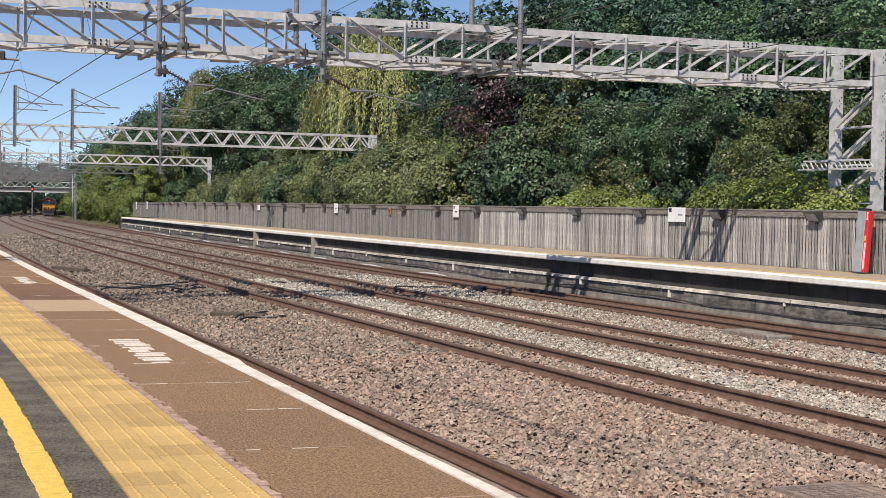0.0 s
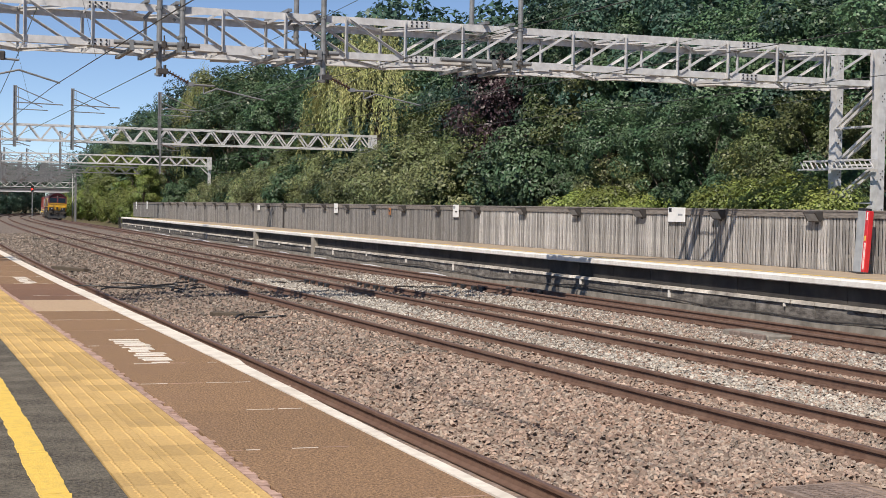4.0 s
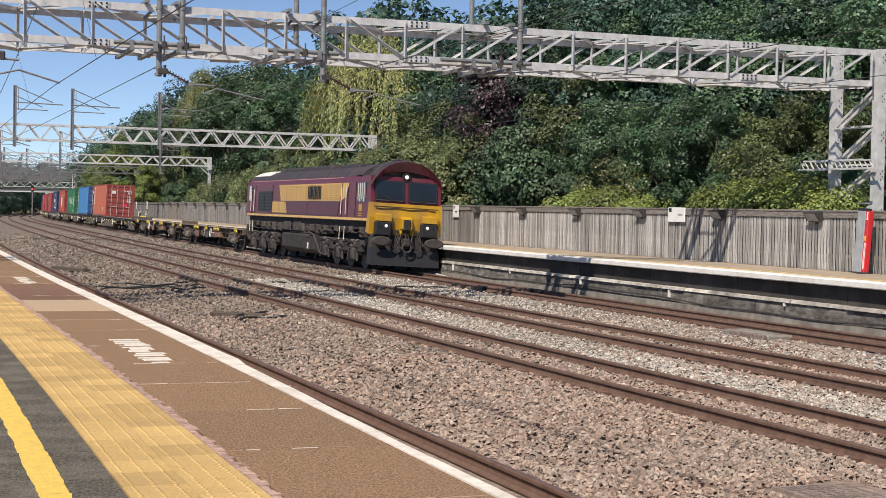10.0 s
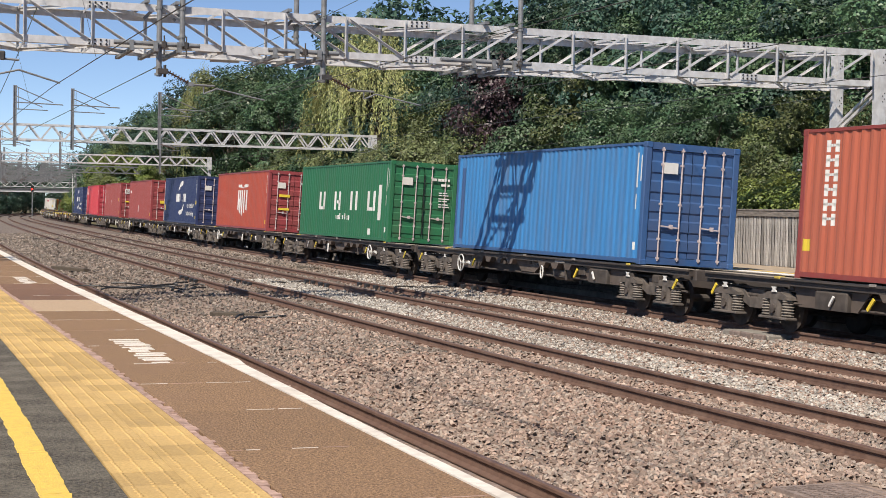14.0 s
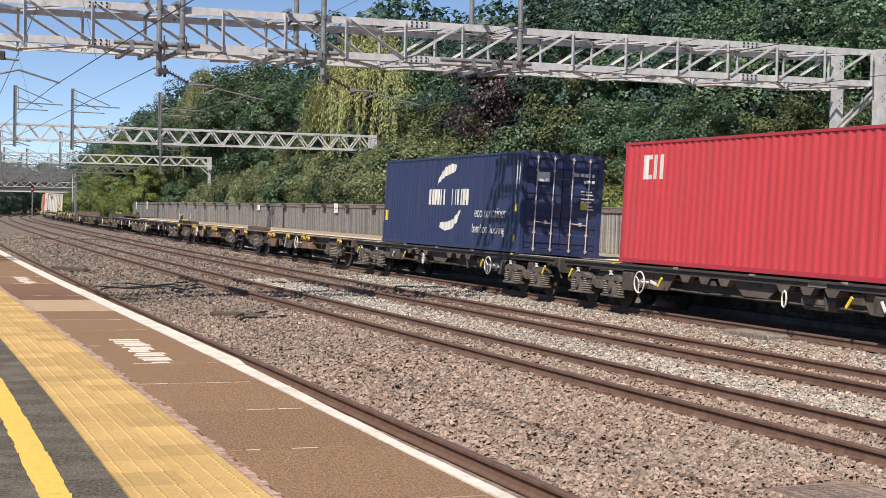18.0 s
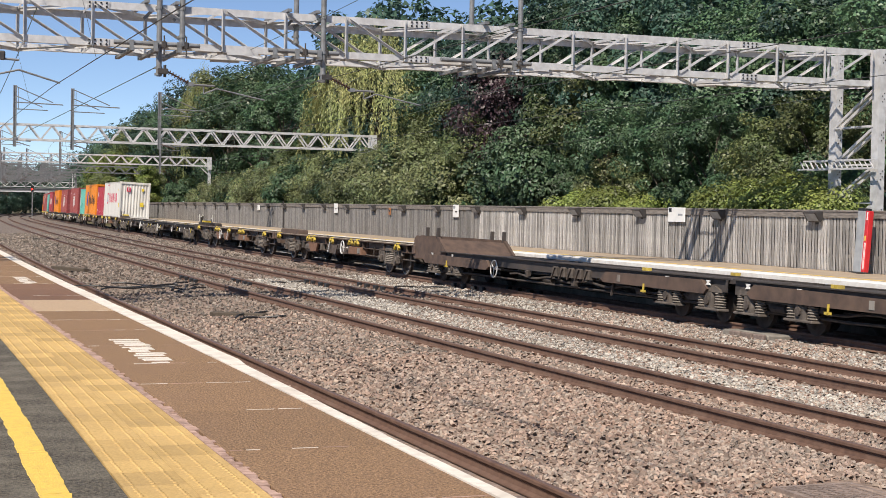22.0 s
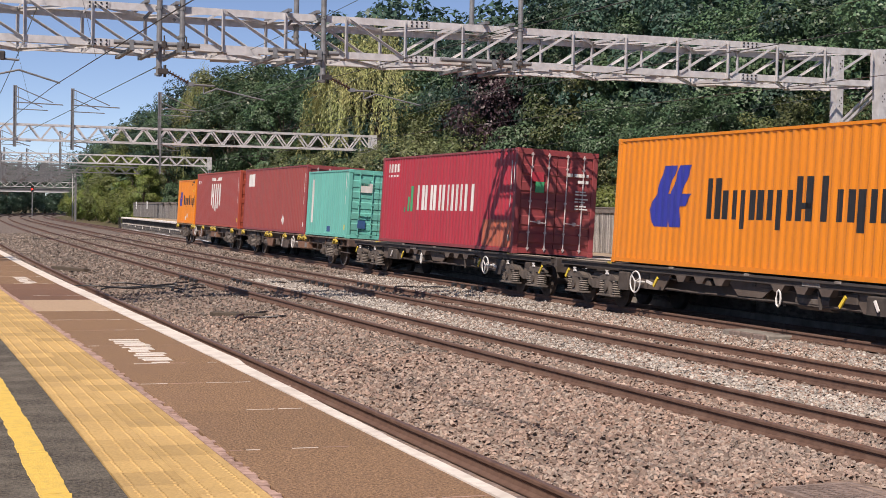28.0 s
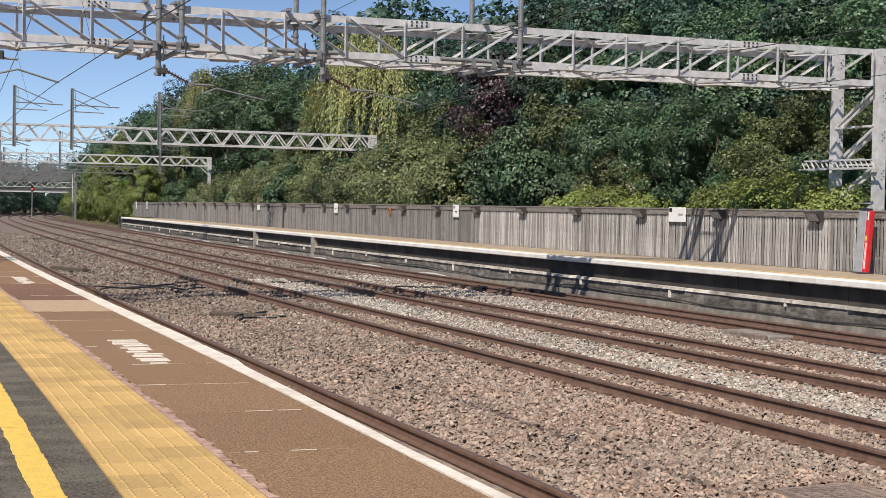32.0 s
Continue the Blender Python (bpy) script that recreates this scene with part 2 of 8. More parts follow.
M["asphalt"] = mat("platform_asphalt", (0.165, 0.142, 0.105), 0.9, col2=(0.030, 0.025, 0.019), scale=44, detail=8, bump=1.0, bscale=60, stain=(0.27, 0.24, 0.185), sscale=3.2, samt=0.55)
M["tactile"] = mat("tactile_paving", (0.575, 0.385, 0.150), 0.85, col2=(0.465, 0.305, 0.112), scale=55, bump=0.4, bscale=60, stain=(0.40, 0.27, 0.12), sscale=2.5, rand=0.17)
M["brown"] = mat("brown_platform_surface", (0.41, 0.252, 0.134), 0.9, col2=(0.105, 0.060, 0.033), scale=62, bump=0.9, bscale=60, stain=(0.25, 0.15, 0.09), sscale=0.9, rand=0.06)
M["brown_dark"] = mat("dark_brown_platform_surface", (0.27, 0.145, 0.088), 0.9, col2=(0.12, 0.064, 0.04), scale=42, bump=0.9, bscale=60, stain=(0.17, 0.10, 0.066), sscale=0.9, rand=0.1)
M["pale_slab"] = mat("pale_patch_surface", (0.50, 0.36, 0.235), 0.9, scale=40, bump=0.3)
M["pink"] = mat("pink_kerb_mortar", (0.53, 0.36, 0.29), 0.9, col2=(0.33, 0.21, 0.165), scale=14, bump=0.5, rand=0.15)
M["white_edge"] = mat("worn_white_paint", (0.80, 0.75, 0.66), 0.75, col2=(0.66, 0.60, 0.52), scale=14, stain=(0.40, 0.34, 0.28), sscale=3.0, samt=0.5)
M["yellow_paint"] = mat("yellow_line_paint", (0.80, 0.56, 0.115), 0.7, col2=(0.72, 0.475, 0.09), scale=70, bump=0.3, bscale=60, stain=(0.5, 0.35, 0.10), sscale=14.0, samt=0.5)
M["concrete"] = mat("weathered_concrete", (0.38, 0.35, 0.30), 0.9, col2=(0.27, 0.245, 0.21), scale=5, bump=0.3, stain=(0.15, 0.13, 0.11), sscale=1.0, samt=0.6)
M["far_paving"] = mat("far_platform_paving", (0.42, 0.335, 0.24), 0.9, col2=(0.32, 0.25, 0.18), scale=4, stain=(0.24, 0.19, 0.14), sscale=0.6)
M["plinth"] = mat("stained_plinth_concrete", (0.30, 0.275, 0.235), 0.9, col2=(0.19, 0.17, 0.145), scale=5, bump=0.3, stain=(0.10, 0.088, 0.075), sscale=1.3, samt=0.7)
# near-black panels between coping and ledge
M["dark_wall"] = mat("near_black_wall", (0.040, 0.037, 0.035), 0.9, col2=(0.022, 0.020, 0.019), scale=3, bump=0.4, stain=(0.10, 0.088, 0.075), sscale=1.2, samt=0.45, rand=0.25)
M["coping"] = mat("white_coping_paint", (0.80, 0.78, 0.74), 0.8, col2=(0.68, 0.65, 0.60), scale=7, stain=(0.45, 0.40, 0.34), sscale=1.4, samt=0.4)
M["grey_wall"] = mat("grey_stained_wall", (0.145, 0.130, 0.115), 0.9, col2=(0.052, 0.047, 0.042), scale=7, detail=9, bump=0.6, stain=(0.40, 0.37, 0.33), sscale=2.4, samt=0.55, rand=0.3, stretch=(1, 1, 2.5))
M["ledge"] = mat("chipped_ledge_paint", (0.62, 0.58, 0.52), 0.85, col2=(0.38, 0.345, 0.30), scale=7, bump=0.4, stain=(0.12, 0.105, 0.09), sscale=2.2, samt=0.85, rand=0.25)
M["fence_dark"] = mat("weathered_timber_gap_shade", (0.28, 0.25, 0.225), 0.9, col2=(0.12, 0.108, 0.096), scale=5, stretch=(4, 1, 8), bump=0.5)
M["fence"] = mat("silvered_timber", (0.57, 0.553, 0.53), 0.9, col2=(0.165, 0.155, 0.148), scale=6, stretch=(34, 34, 0.8), bump=0.7, stain=(0.30, 0.27, 0.24), sscale=0.5, island=0.35, rand=0.45)
M["galv"] = mat("galvanised_steel", (0.68, 0.677, 0.67), 0.5, 0.2, col2=(0.54, 0.535, 0.53), scale=5, stain=(0.40, 0.38, 0.36), sscale=2.5, samt=0.4)
M["tube_steel"] = mat("grey_tube_steel", (0.26, 0.27, 0.28), 0.55, 0.2, col2=(0.18, 0.185, 0.19), scale=6, stain=(0.12, 0.11, 0.10), sscale=5)
# steel darkened in colour: gives the far portals a shaded, backlit look
M["far_steel"] = mat("darkened_far_steel", (0.21, 0.215, 0.22), 0.7, 0.1, col2=(0.13, 0.132, 0.138), scale=2)
M["dark_steel"] = mat("dark_steel", (0.07, 0.066, 0.064), 0.6, 0.3, scale=9, stain=(0.11, 0.085, 0.07), sscale=3)
M["insulator"] = mat("brown_insulator", (0.10, 0.05, 0.035), 0.3, scale=4)
M["wire"] = mat("grey_wire", (0.10, 0.105, 0.10), 0.6, 0.4, scale=3)
M["copper_wire"] = mat("green_copper_wire", (0.17, 0.24, 0.17), 0.6, 0.4, scale=3)
M["soil"] = mat("dry_grass_soil", (0.12, 0.095, 0.05), 0.95, col2=(0.075, 0.075, 0.03), scale=3, bump=0.6, stain=(0.20, 0.16, 0.085), sscale=0.3)
M["bark"] = mat("tree_bark", (0.10, 0.08, 0.06), 0.9, scale=10, stretch=(3, 3, 0.5), bump=0.6)
M["white_sign"] = mat("white_sign_face", (0.80, 0.80, 0.78), 0.4, scale=3, col2=(0.74, 0.74, 0.72))
M["black"] = mat("black_paint", (0.02, 0.02, 0.022), 0.5, scale=6)
M["red_paint"] = mat("red_sign_paint", (0.62, 0.03, 0.035), 0.4, scale=4, col2=(0.5, 0.025, 0.03))
M["orange_sign"] = mat("faded_orange_sign", (0.42, 0.17, 0.06), 0.6, scale=5)
M["grey_post"] = mat("grey_post_paint", (0.36, 0.38, 0.40), 0.5, scale=4)
M["brick"] = mat("abutment_brick", (0.17, 0.10, 0.075), 0.9, col2=(0.09, 0.06, 0.05), scale=4, bump=0.4)

# ---- ground, tracks and ballast ----
def ground():
    g = Geo()
    st = rows_of(-700, 1100, 20)

    def prof(s):
        far = max(0.0, min(1.0, (s - 140) / 60))
        return [(-900, -0.3), (-60, -0.3), (-7, -0.45), (5.0, -0.45), (24.6, -0.45), (25.8, 0.3), (28, 0.9), (40, 2.0), (80, 4.0), (200, 6), (1500, 8)]
    g.sweep(prof, st, closed=False)
    ob = part("ground", g, M["soil"])
    tagged(ob, "dry grassy railway bank and soil", "ground", kind="structure")
    tagged(part("backdrop", Geo().box(-3800, 3800, -3800, 3800, -3.0, -2.5), M["soil"]), "flat open country reaching the horizon", "ground", kind="structure")


def ballast_bed():
    rng = np.random.default_rng(3)
    st = stations(-700, 66)

    def prof(s):
        b = bend(s)
        return [(3.6 + b, -0.6), (3.75 + b, -0.34), (5.2 + b, -0.30), (5.75 + b, -0.27), (6.6, -0.24), (7.6, -0.17), (8.6, -0.13), (9.2, -0.145), (10.0, -0.165), (10.8, -0.195), (11.8, -0.17),
                (12.7, -0.15), (13.5, -0.17), (14.3, -0.2), (15.3, -0.17), (16.8, -0.16), (18.4, -0.24), (19.1, -0.34), (19.4, -0.6)]
    ob = part("ballast_bed", Geo().sweep(prof, st, closed=False), M["ballast_bed"])
    tagged(ob, "reddish brown crushed stone ballast between the rails", "ballast", kind="structure")
    ob = part("ballast_bed_far", Geo().sweep(prof, stations(66, 1050), closed=False), M["ballast_far"])
    tagged(ob, "grey-brown ballast of the distant tracks", "ballast", kind="structure")
    # loose stones, one lot for the reddish bed and one for the newer pale strip
    def stones(n, zone, name, material, label):
        """Six-cornered chips far off, blunter eight-cornered ones where they are seen close."""
        shapes, blunt = [], []
        for _ in range(24):
            q = np.array([(1.0, -0.1, -0.5), (-0.6, 0.75, -0.5), (-0.6, -0.75, -0.5), (0.9, 0.0, 0.5), (-0.55, 0.65, 0.5), (-0.5, -0.65, 0.5)], float)
            q += rng.normal(0, 0.15, q.shape)
            shapes.append(q * np.array([1.0, 0.95, 0.85]))
            q = np.array([(-0.95, -0.5, -0.45), (0.75, -0.65, -0.45), (0.95, 0.5, -0.45), (-0.75, 0.65, -0.45), (-0.65, -0.45, 0.45), (0.6, -0.35, 0.5), (0.65, 0.4, 0.4), (-0.5, 0.5, 0.5)], float)
            q += rng.normal(0, 0.14, q.shape)
            blunt.append(q * np.array([1.1, 0.95, rng.uniform(0.6, 0.95)]))
        tri = np.array([(0, 2, 1), (3, 4, 5), (0, 1, 4), (0, 4, 3), (1, 2, 5), (1, 5, 4), (2, 0, 3), (2, 3, 5)])
        quad = np.array([(4, 5, 6, 7), (0, 1, 5, 4), (1, 2, 6, 5), (2, 3, 7, 6), (3, 0, 4, 7)])
        tri, quad = tri.tolist(), quad.tolist()
        verts, faces, k = [], [], 0
        for _ in range(n):
            c, s = zone()
            pr = prof(s)
            z = float(np.interp(c, [q[0] for q in pr], [q[1] for q in pr]))
            near = any(abs(c - tc - (lead(s) if i == 0 else 0) - o) < (0.055 if i == 0 else 0.09) for i, (tc, _, _) in enumerate(TRACKS) for o in (-0.7525, 0.7525))
            if near or abs(c - 8.0) < 0.5 and abs(s - 10.9) < 0.85 or abs(c - 16.6) < 0.42 and abs(s - 26.3) < 0.9:
                continue
            r = float(rng.uniform(0.020, 0.040)) * (1.0 + max(0, s - 16) / 62)
            a, b2 = rng.uniform(0, 6.28, 2)
            rot = np.array(Euler((float(rng.normal(0, 0.55)), float(rng.normal(0, 0.55)), float(a))).to_matrix())
            p = P(c, s, z + r * float(rng.uniform(0.0, 0.65)))
            close = s < 26
            verts.append((blunt if close else shapes)[int(rng.integers(24))] @ rot.T * r + np.array(p))
            faces += [[i + k for i in q] for q in (quad if close else tri)]
            k += 8 if close else 6
        me = bpy.data.meshes.new(name)
        me.from_pydata(np.concatenate(verts).tolist(), [], faces)
        me.materials.append(material)
        tagged(new(name, me), label, "ballast", kind="stuff")

    def spread():
        s = 9.5 + 24 * float(rng.random()) ** 1.25
        lo, hi = 5.6, min(19.0, 2.5 + 0.62 * s)
        return float(rng.uniform(lo, max(hi, 9.4))), s

    # zone of the greyer, darker stones, from 24 m on
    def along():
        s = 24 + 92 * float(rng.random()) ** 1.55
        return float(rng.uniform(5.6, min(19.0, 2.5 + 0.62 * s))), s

    def pale():
        if rng.random() < 0.36:
            return float(rng.uniform(14.35, 16.75)), 18 + 34 * float(rng.random()) ** 1.2
        s = 15 + 34 * float(rng.random()) ** 1.35
        return float(rng.normal(11.75, 0.40)), s

    stones(52000, spread, "ballast_stones", M["ballast"], "loose reddish brown ballast stones beside the rails")
    stones(52000, along, "weathered_ballast_stones", M["ballast_grey_brown"], "darker grey-brown ballast stones further along the line")
    stones(22000, pale, "pale_ballast_stones", M["ballast_grey"], "newer pale grey ballast stones between two tracks")


def tracks():
    """Four tracks, each with two rails, chairs and sleepers."""
    head = [(-0.036, -0.012), (-0.028, 0.0), (0.028, 0.0), (0.036, -0.012), (0.037, -0.038), (0.018, -0.050), (0.013, -0.085), (0.024, -0.122), (0.07, -0.146), (0.07, -0.160),
            (-0.07, -0.160), (-0.07, -0.146), (-0.024, -0.122), (-0.013, -0.085), (-0.018, -0.050), (-0.037, -0.038)]
    slp = Geo().cbox(-1.26, 1.26, -0.13, 0.13, -0.36, -0.172, 0.03).mesh("sleeper", M["sleeper"])
    clip = Geo()
    for o in (-0.7525, 0.7525):
        for e in (-1, 1):
            clip.box(o + e * 0.075 - 0.04, o + e * 0.075 + 0.04, -0.07, 0.07, -0.165, -0.125)
    for i, (tc, z0, cant) in enumerate(TRACKS):
        t = empty("railway_track", here(tc, 30, z0))
        tagged(t, ("canted railway track with rusty rails and brown sleepers", "railway track with rusty rails against the near platform")[i == 0], "track", group="running lines")
        inv = t.matrix_basis.inverted()
        inv2, run, rest = inv.copy(), Geo(), Geo()
        for o in (-0.7525, 0.7525):
            g, top = Geo(), Geo()
            for geo, poly in ((g, head), (top, [(-0.027, 0.0), (-0.02, 0.0025), (0.02, 0.0025), (0.027, 0.0)])):
                def prof(s, poly=poly):
                    b = lead(s) if i == 0 else 0.0
                    return [(tc + b + (o + x) * math.cos(cant) + z * math.sin(cant), z0 - (o + x) * math.sin(cant) + z * math.cos(cant)) for x, z in poly]
                geo.sweep(prof, stations(-700, 1000))
            r = part("rail", g, M["rail_side"], t, "rusty steel rail")
            r.matrix_parent_inverse = inv
            h = part("rail_head", top, M["rail_top"], r, "worn running surface")
        for k in range(170):
            s = 7.0 + 0.68 * k + (i * 0.17)
            m = here(tc + (lead(s) if i == 0 else 0), s, z0) @ Matrix.Rotation(cant, 4, "Y")
            if k < 118:
                sl = part("sleeper", slp, None, t, m=m)
                sl.matrix_parent_inverse = inv
            else:
                rest.add([inv2 @ m @ v.co for v in slp.vertices], [tuple(q.vertices) for q in slp.polygons])
            if s < 62 and i:
                run.add([inv2 @ m @ Vector(q) for q in clip.v], clip.f)
        tagged(part("sleeper_run", rest, M["sleeper"], t), kind="stuff")
        if i:
            tagged(part("rail_clip_run", run, M["rail_side"], t), kind="stuff")


# ---- near platform ----
PZ = 0.80


def near_platform():
    st = stations(-60, 130)
    body = Geo().sweep(lambda s: [(-6.0, -0.5), (3.0 + bend(s), -0.5), (3.0 + bend(s), PZ - 0.12), (3.0 + bend(s), PZ - 0.03), (-6.0, PZ - 0.03)], st)
    base = tagged(part("platform_near", body, M["concrete"]), "near station platform with brown surface and yellow tactile strip", "platform", kind="structure")
    part("asphalt_surface", Geo().sweep(lambda s: [(-6.0, PZ - 0.04), (1.29 + bend(s), PZ - 0.04), (1.29 + bend(s), PZ), (-6.0, PZ)], st), M["asphalt"], base, "worn dark asphalt")
    rng = random.Random(5)
    # edging stones, white nosing paint
    def edge(u):
        o = float(np.interp(u, [9.5, 11.5, 14.0, 14.25, 20], [3.205, 3.235, 3.275, 3.315, 3.325]))
        return [(3.105, 0), (o - 0.015, 0), (o, -0.015), (o, -0.11), (3.105, -0.11)]
    s = -10.4
    while s < 62:
        d = 0.9 if s < 30 else 1.8
        lift = rng.uniform(0.0, 0.005)
        st_e = [s + 0.004, s + d / 2, s + d - 0.004]
        part("edging_stone", Geo().sweep(lambda u: [(c + bend(u), PZ + 0.002 + lift + z) for c, z in edge(u)], st_e), M["white_edge"], base)
        s += d
    part("edging_run", Geo().sweep(lambda u: [(c + bend(u), PZ + z) for c, z in edge(u)], stations(62, 130)), M["white_edge"], base, "white painted edge")
    # brown slabs between the joints; one pale slab and two darker ones beyond it
    joints = [-9.0, -6.8, -4.5, -2.0, 0.2, 2.4, 4.2, 5.9, 7.3, 9.03, 10.82, 12.54, 14.15, 15.98, 17.95, 19.55, 21.15, 23.55, 24.7, 26.5, 28.2, 30.9, 33.2, 36.0, 39.5, 43.0, 47.0, 51.5, 56.0, 60.0]
    for k, (s, e_) in enumerate(zip(joints, joints[1:])):
        m = M["pale_slab"] if s == 21.15 else M["brown_dark"] if s in (23.55, 24.7, 26.5) else M["brown"]
        g = Geo().sweep(lambda u: [(2.06 + bend(u), PZ - 0.05), (3.10 + bend(u), PZ - 0.05), (3.10 + bend(u), PZ - 0.004), (3.095 + bend(u), PZ), (2.065 + bend(u), PZ), (2.06 + bend(u), PZ - 0.004)], rows_of(s + 0.003, e_ - 0.003, 0.8))
        part("paving_slab", g, m, base)
        if s > 3:
            a = 2.08 if k % 2 else rng.uniform(2.1, 2.6)
            while a < 3.02:
                w = rng.uniform(0.05, 0.3)
                o, e, h = rng.uniform(-0.010, 0.004), min(a + w, 3.09), rng.uniform(0.005, 0.016)
                j = Geo().sweep(lambda u: [(a + bend(u), PZ - 0.02), (e + bend(u), PZ - 0.02), (e + bend(u), PZ + 0.002), (a + bend(u), PZ + 0.002)], [s + o, s + o + h])
                part("joint_filler", j, M["white_edge"] if rng.random() < 0.6 else M["pink"], base)
                a = e + rng.choice((0.003, 0.008, 0.03, 0.09, 0.2))
    # pinkish mortar pieces along the tactile strip
    s, far_mortar = 4.0, Geo()
    while s < 50:
        d = rng.uniform(0.05, 0.2)
        w = rng.uniform(0.03, 0.085)
        g = (Geo() if s < 24 else far_mortar).sweep(lambda u: [(1.992 + bend(u), PZ - 0.05), (1.992 + w + bend(u), PZ - 0.05), (1.992 + w + bend(u), PZ + 0.003), (1.992 + bend(u), PZ + 0.005)], [s, s + d - rng.uniform(0.0, 0.03)])
        if s < 24:
            part("mortar_piece", g, M["pink"], base)
        s += d
    part("mortar_run", far_mortar, M["pink"], base)
    # tactile tiles: two rows with ribs
    for r in range(2):
        c0 = 1.30 + 0.345 * r
        for k in range(122):
            s = 4.0 + 0.402 * (k - 20) + 0.1 * r
            if s > 44:
                break
            g = Geo().sweep(lambda u: [(c0 + bend(u), PZ - 0.04), (c0 + 0.342 + bend(u), PZ - 0.04), (c0 + 0.342 + bend(u), PZ + 0.002), (c0 + bend(u), PZ + 0.002)], [s + 0.002, s + 0.399])
            if 3.5 < s < 24:
                for a in range(3):
                    for e in range(6):
                        q0 = P(c0 + 0.058 + a * 0.114 + bend(s), s + 0.035 + e * 0.066, PZ + 0.002)
                        rr = 0.016
                        g.add([q0 + Vector((rr * x, rr * y, 0)) for x, y in ((1, 0), (0, 1), (-1, 0), (0, -1))] + [q0 + Vector((rr * 0.6 * x, rr * 0.6 * y, 0.005)) for x, y in ((1, 0), (0, 1), (-1, 0), (0, -1))],
                              [(0, 1, 5, 4), (1, 2, 6, 5), (2, 3, 7, 6), (3, 0, 4, 7), (4, 5, 6, 7)])
            part("tactile_tile", g, M["tactile"], base)
    part("tactile_run", Geo().sweep(lambda u: [(1.30 + bend(u), PZ - 0.04), (1.987 + bend(u), PZ - 0.04), (1.987 + bend(u), PZ + 0.002), (1.30 + bend(u), PZ + 0.002)], stations(44, 130)), M["tactile"], base)
    part("brown_run", Geo().sweep(lambda u: [(1.99 + bend(u), PZ - 0.04), (3.10 + bend(u), PZ - 0.04), (3.10 + bend(u), PZ), (1.99 + bend(u), PZ)], stations(60, 130)), M["brown"], base)
    # the yellow line, cracked across here and there, with a frayed edge
    cracks = [-20.0, 4.0, 6.6, 7.9, 9.25, 10.35, 12.2, 13.9, 16.0, 19.5, 24.0, 30.0, 45.0, 130.0]
    for s, e_ in zip(cracks, cracks[1:]):
        rows = rows_of(s + 0.006, e_ - 0.006, 0.12 if 3 < s < 20 else 2.0)
        fray = {u: (rng.uniform(-0.007, 0.007), rng.uniform(-0.007, 0.007)) for u in rows}
        part("yellow_line", Geo().sweep(lambda u: [(0.865 + fray[u][0] + bend(u), PZ - 0.002), (1.03 + fray[u][1] + bend(u), PZ - 0.002), (1.027 + fray[u][1] + bend(u), PZ + 0.004), (0.868 + fray[u][0] + bend(u), PZ + 0.004)], rows), M["yellow_paint"], base, "worn yellow safety line")
    # worn painted warning, unreadable: bars
    for s0, s1, ca, cb in ((14.17, 16.8, 2.38, 2.74), (28.3, 30.7, 2.48, 2.80)):
        for k in range(12):
            a = s0 + (s1 - s0) * (k + 0.05) / 12
            b = s0 + (s1 - s0) * (k + rng.uniform(0.4, 0.93)) / 12
            u0, u1 = ca + rng.choice((0, 0.01, 0.06)) + rng.uniform(0, 0.03), cb - rng.choice((0, 0.02, 0.10)) - rng.uniform(0, 0.04)
            part("painted_bar", Geo().sweep(lambda u: [(u0 + bend(u), PZ), (u1 + bend(u), PZ), (u1 - 0.01 + bend(u), PZ + 0.004), (u0 + 0.01 + bend(u), PZ + 0.004)], [a, b]), M["white_edge"], base)


# ---- far platform and fence ----
FZ, FE, FENCE, FB = 0.955, 18.95, 23.2, 0.867    # edge height, edge, fence line, fence foot


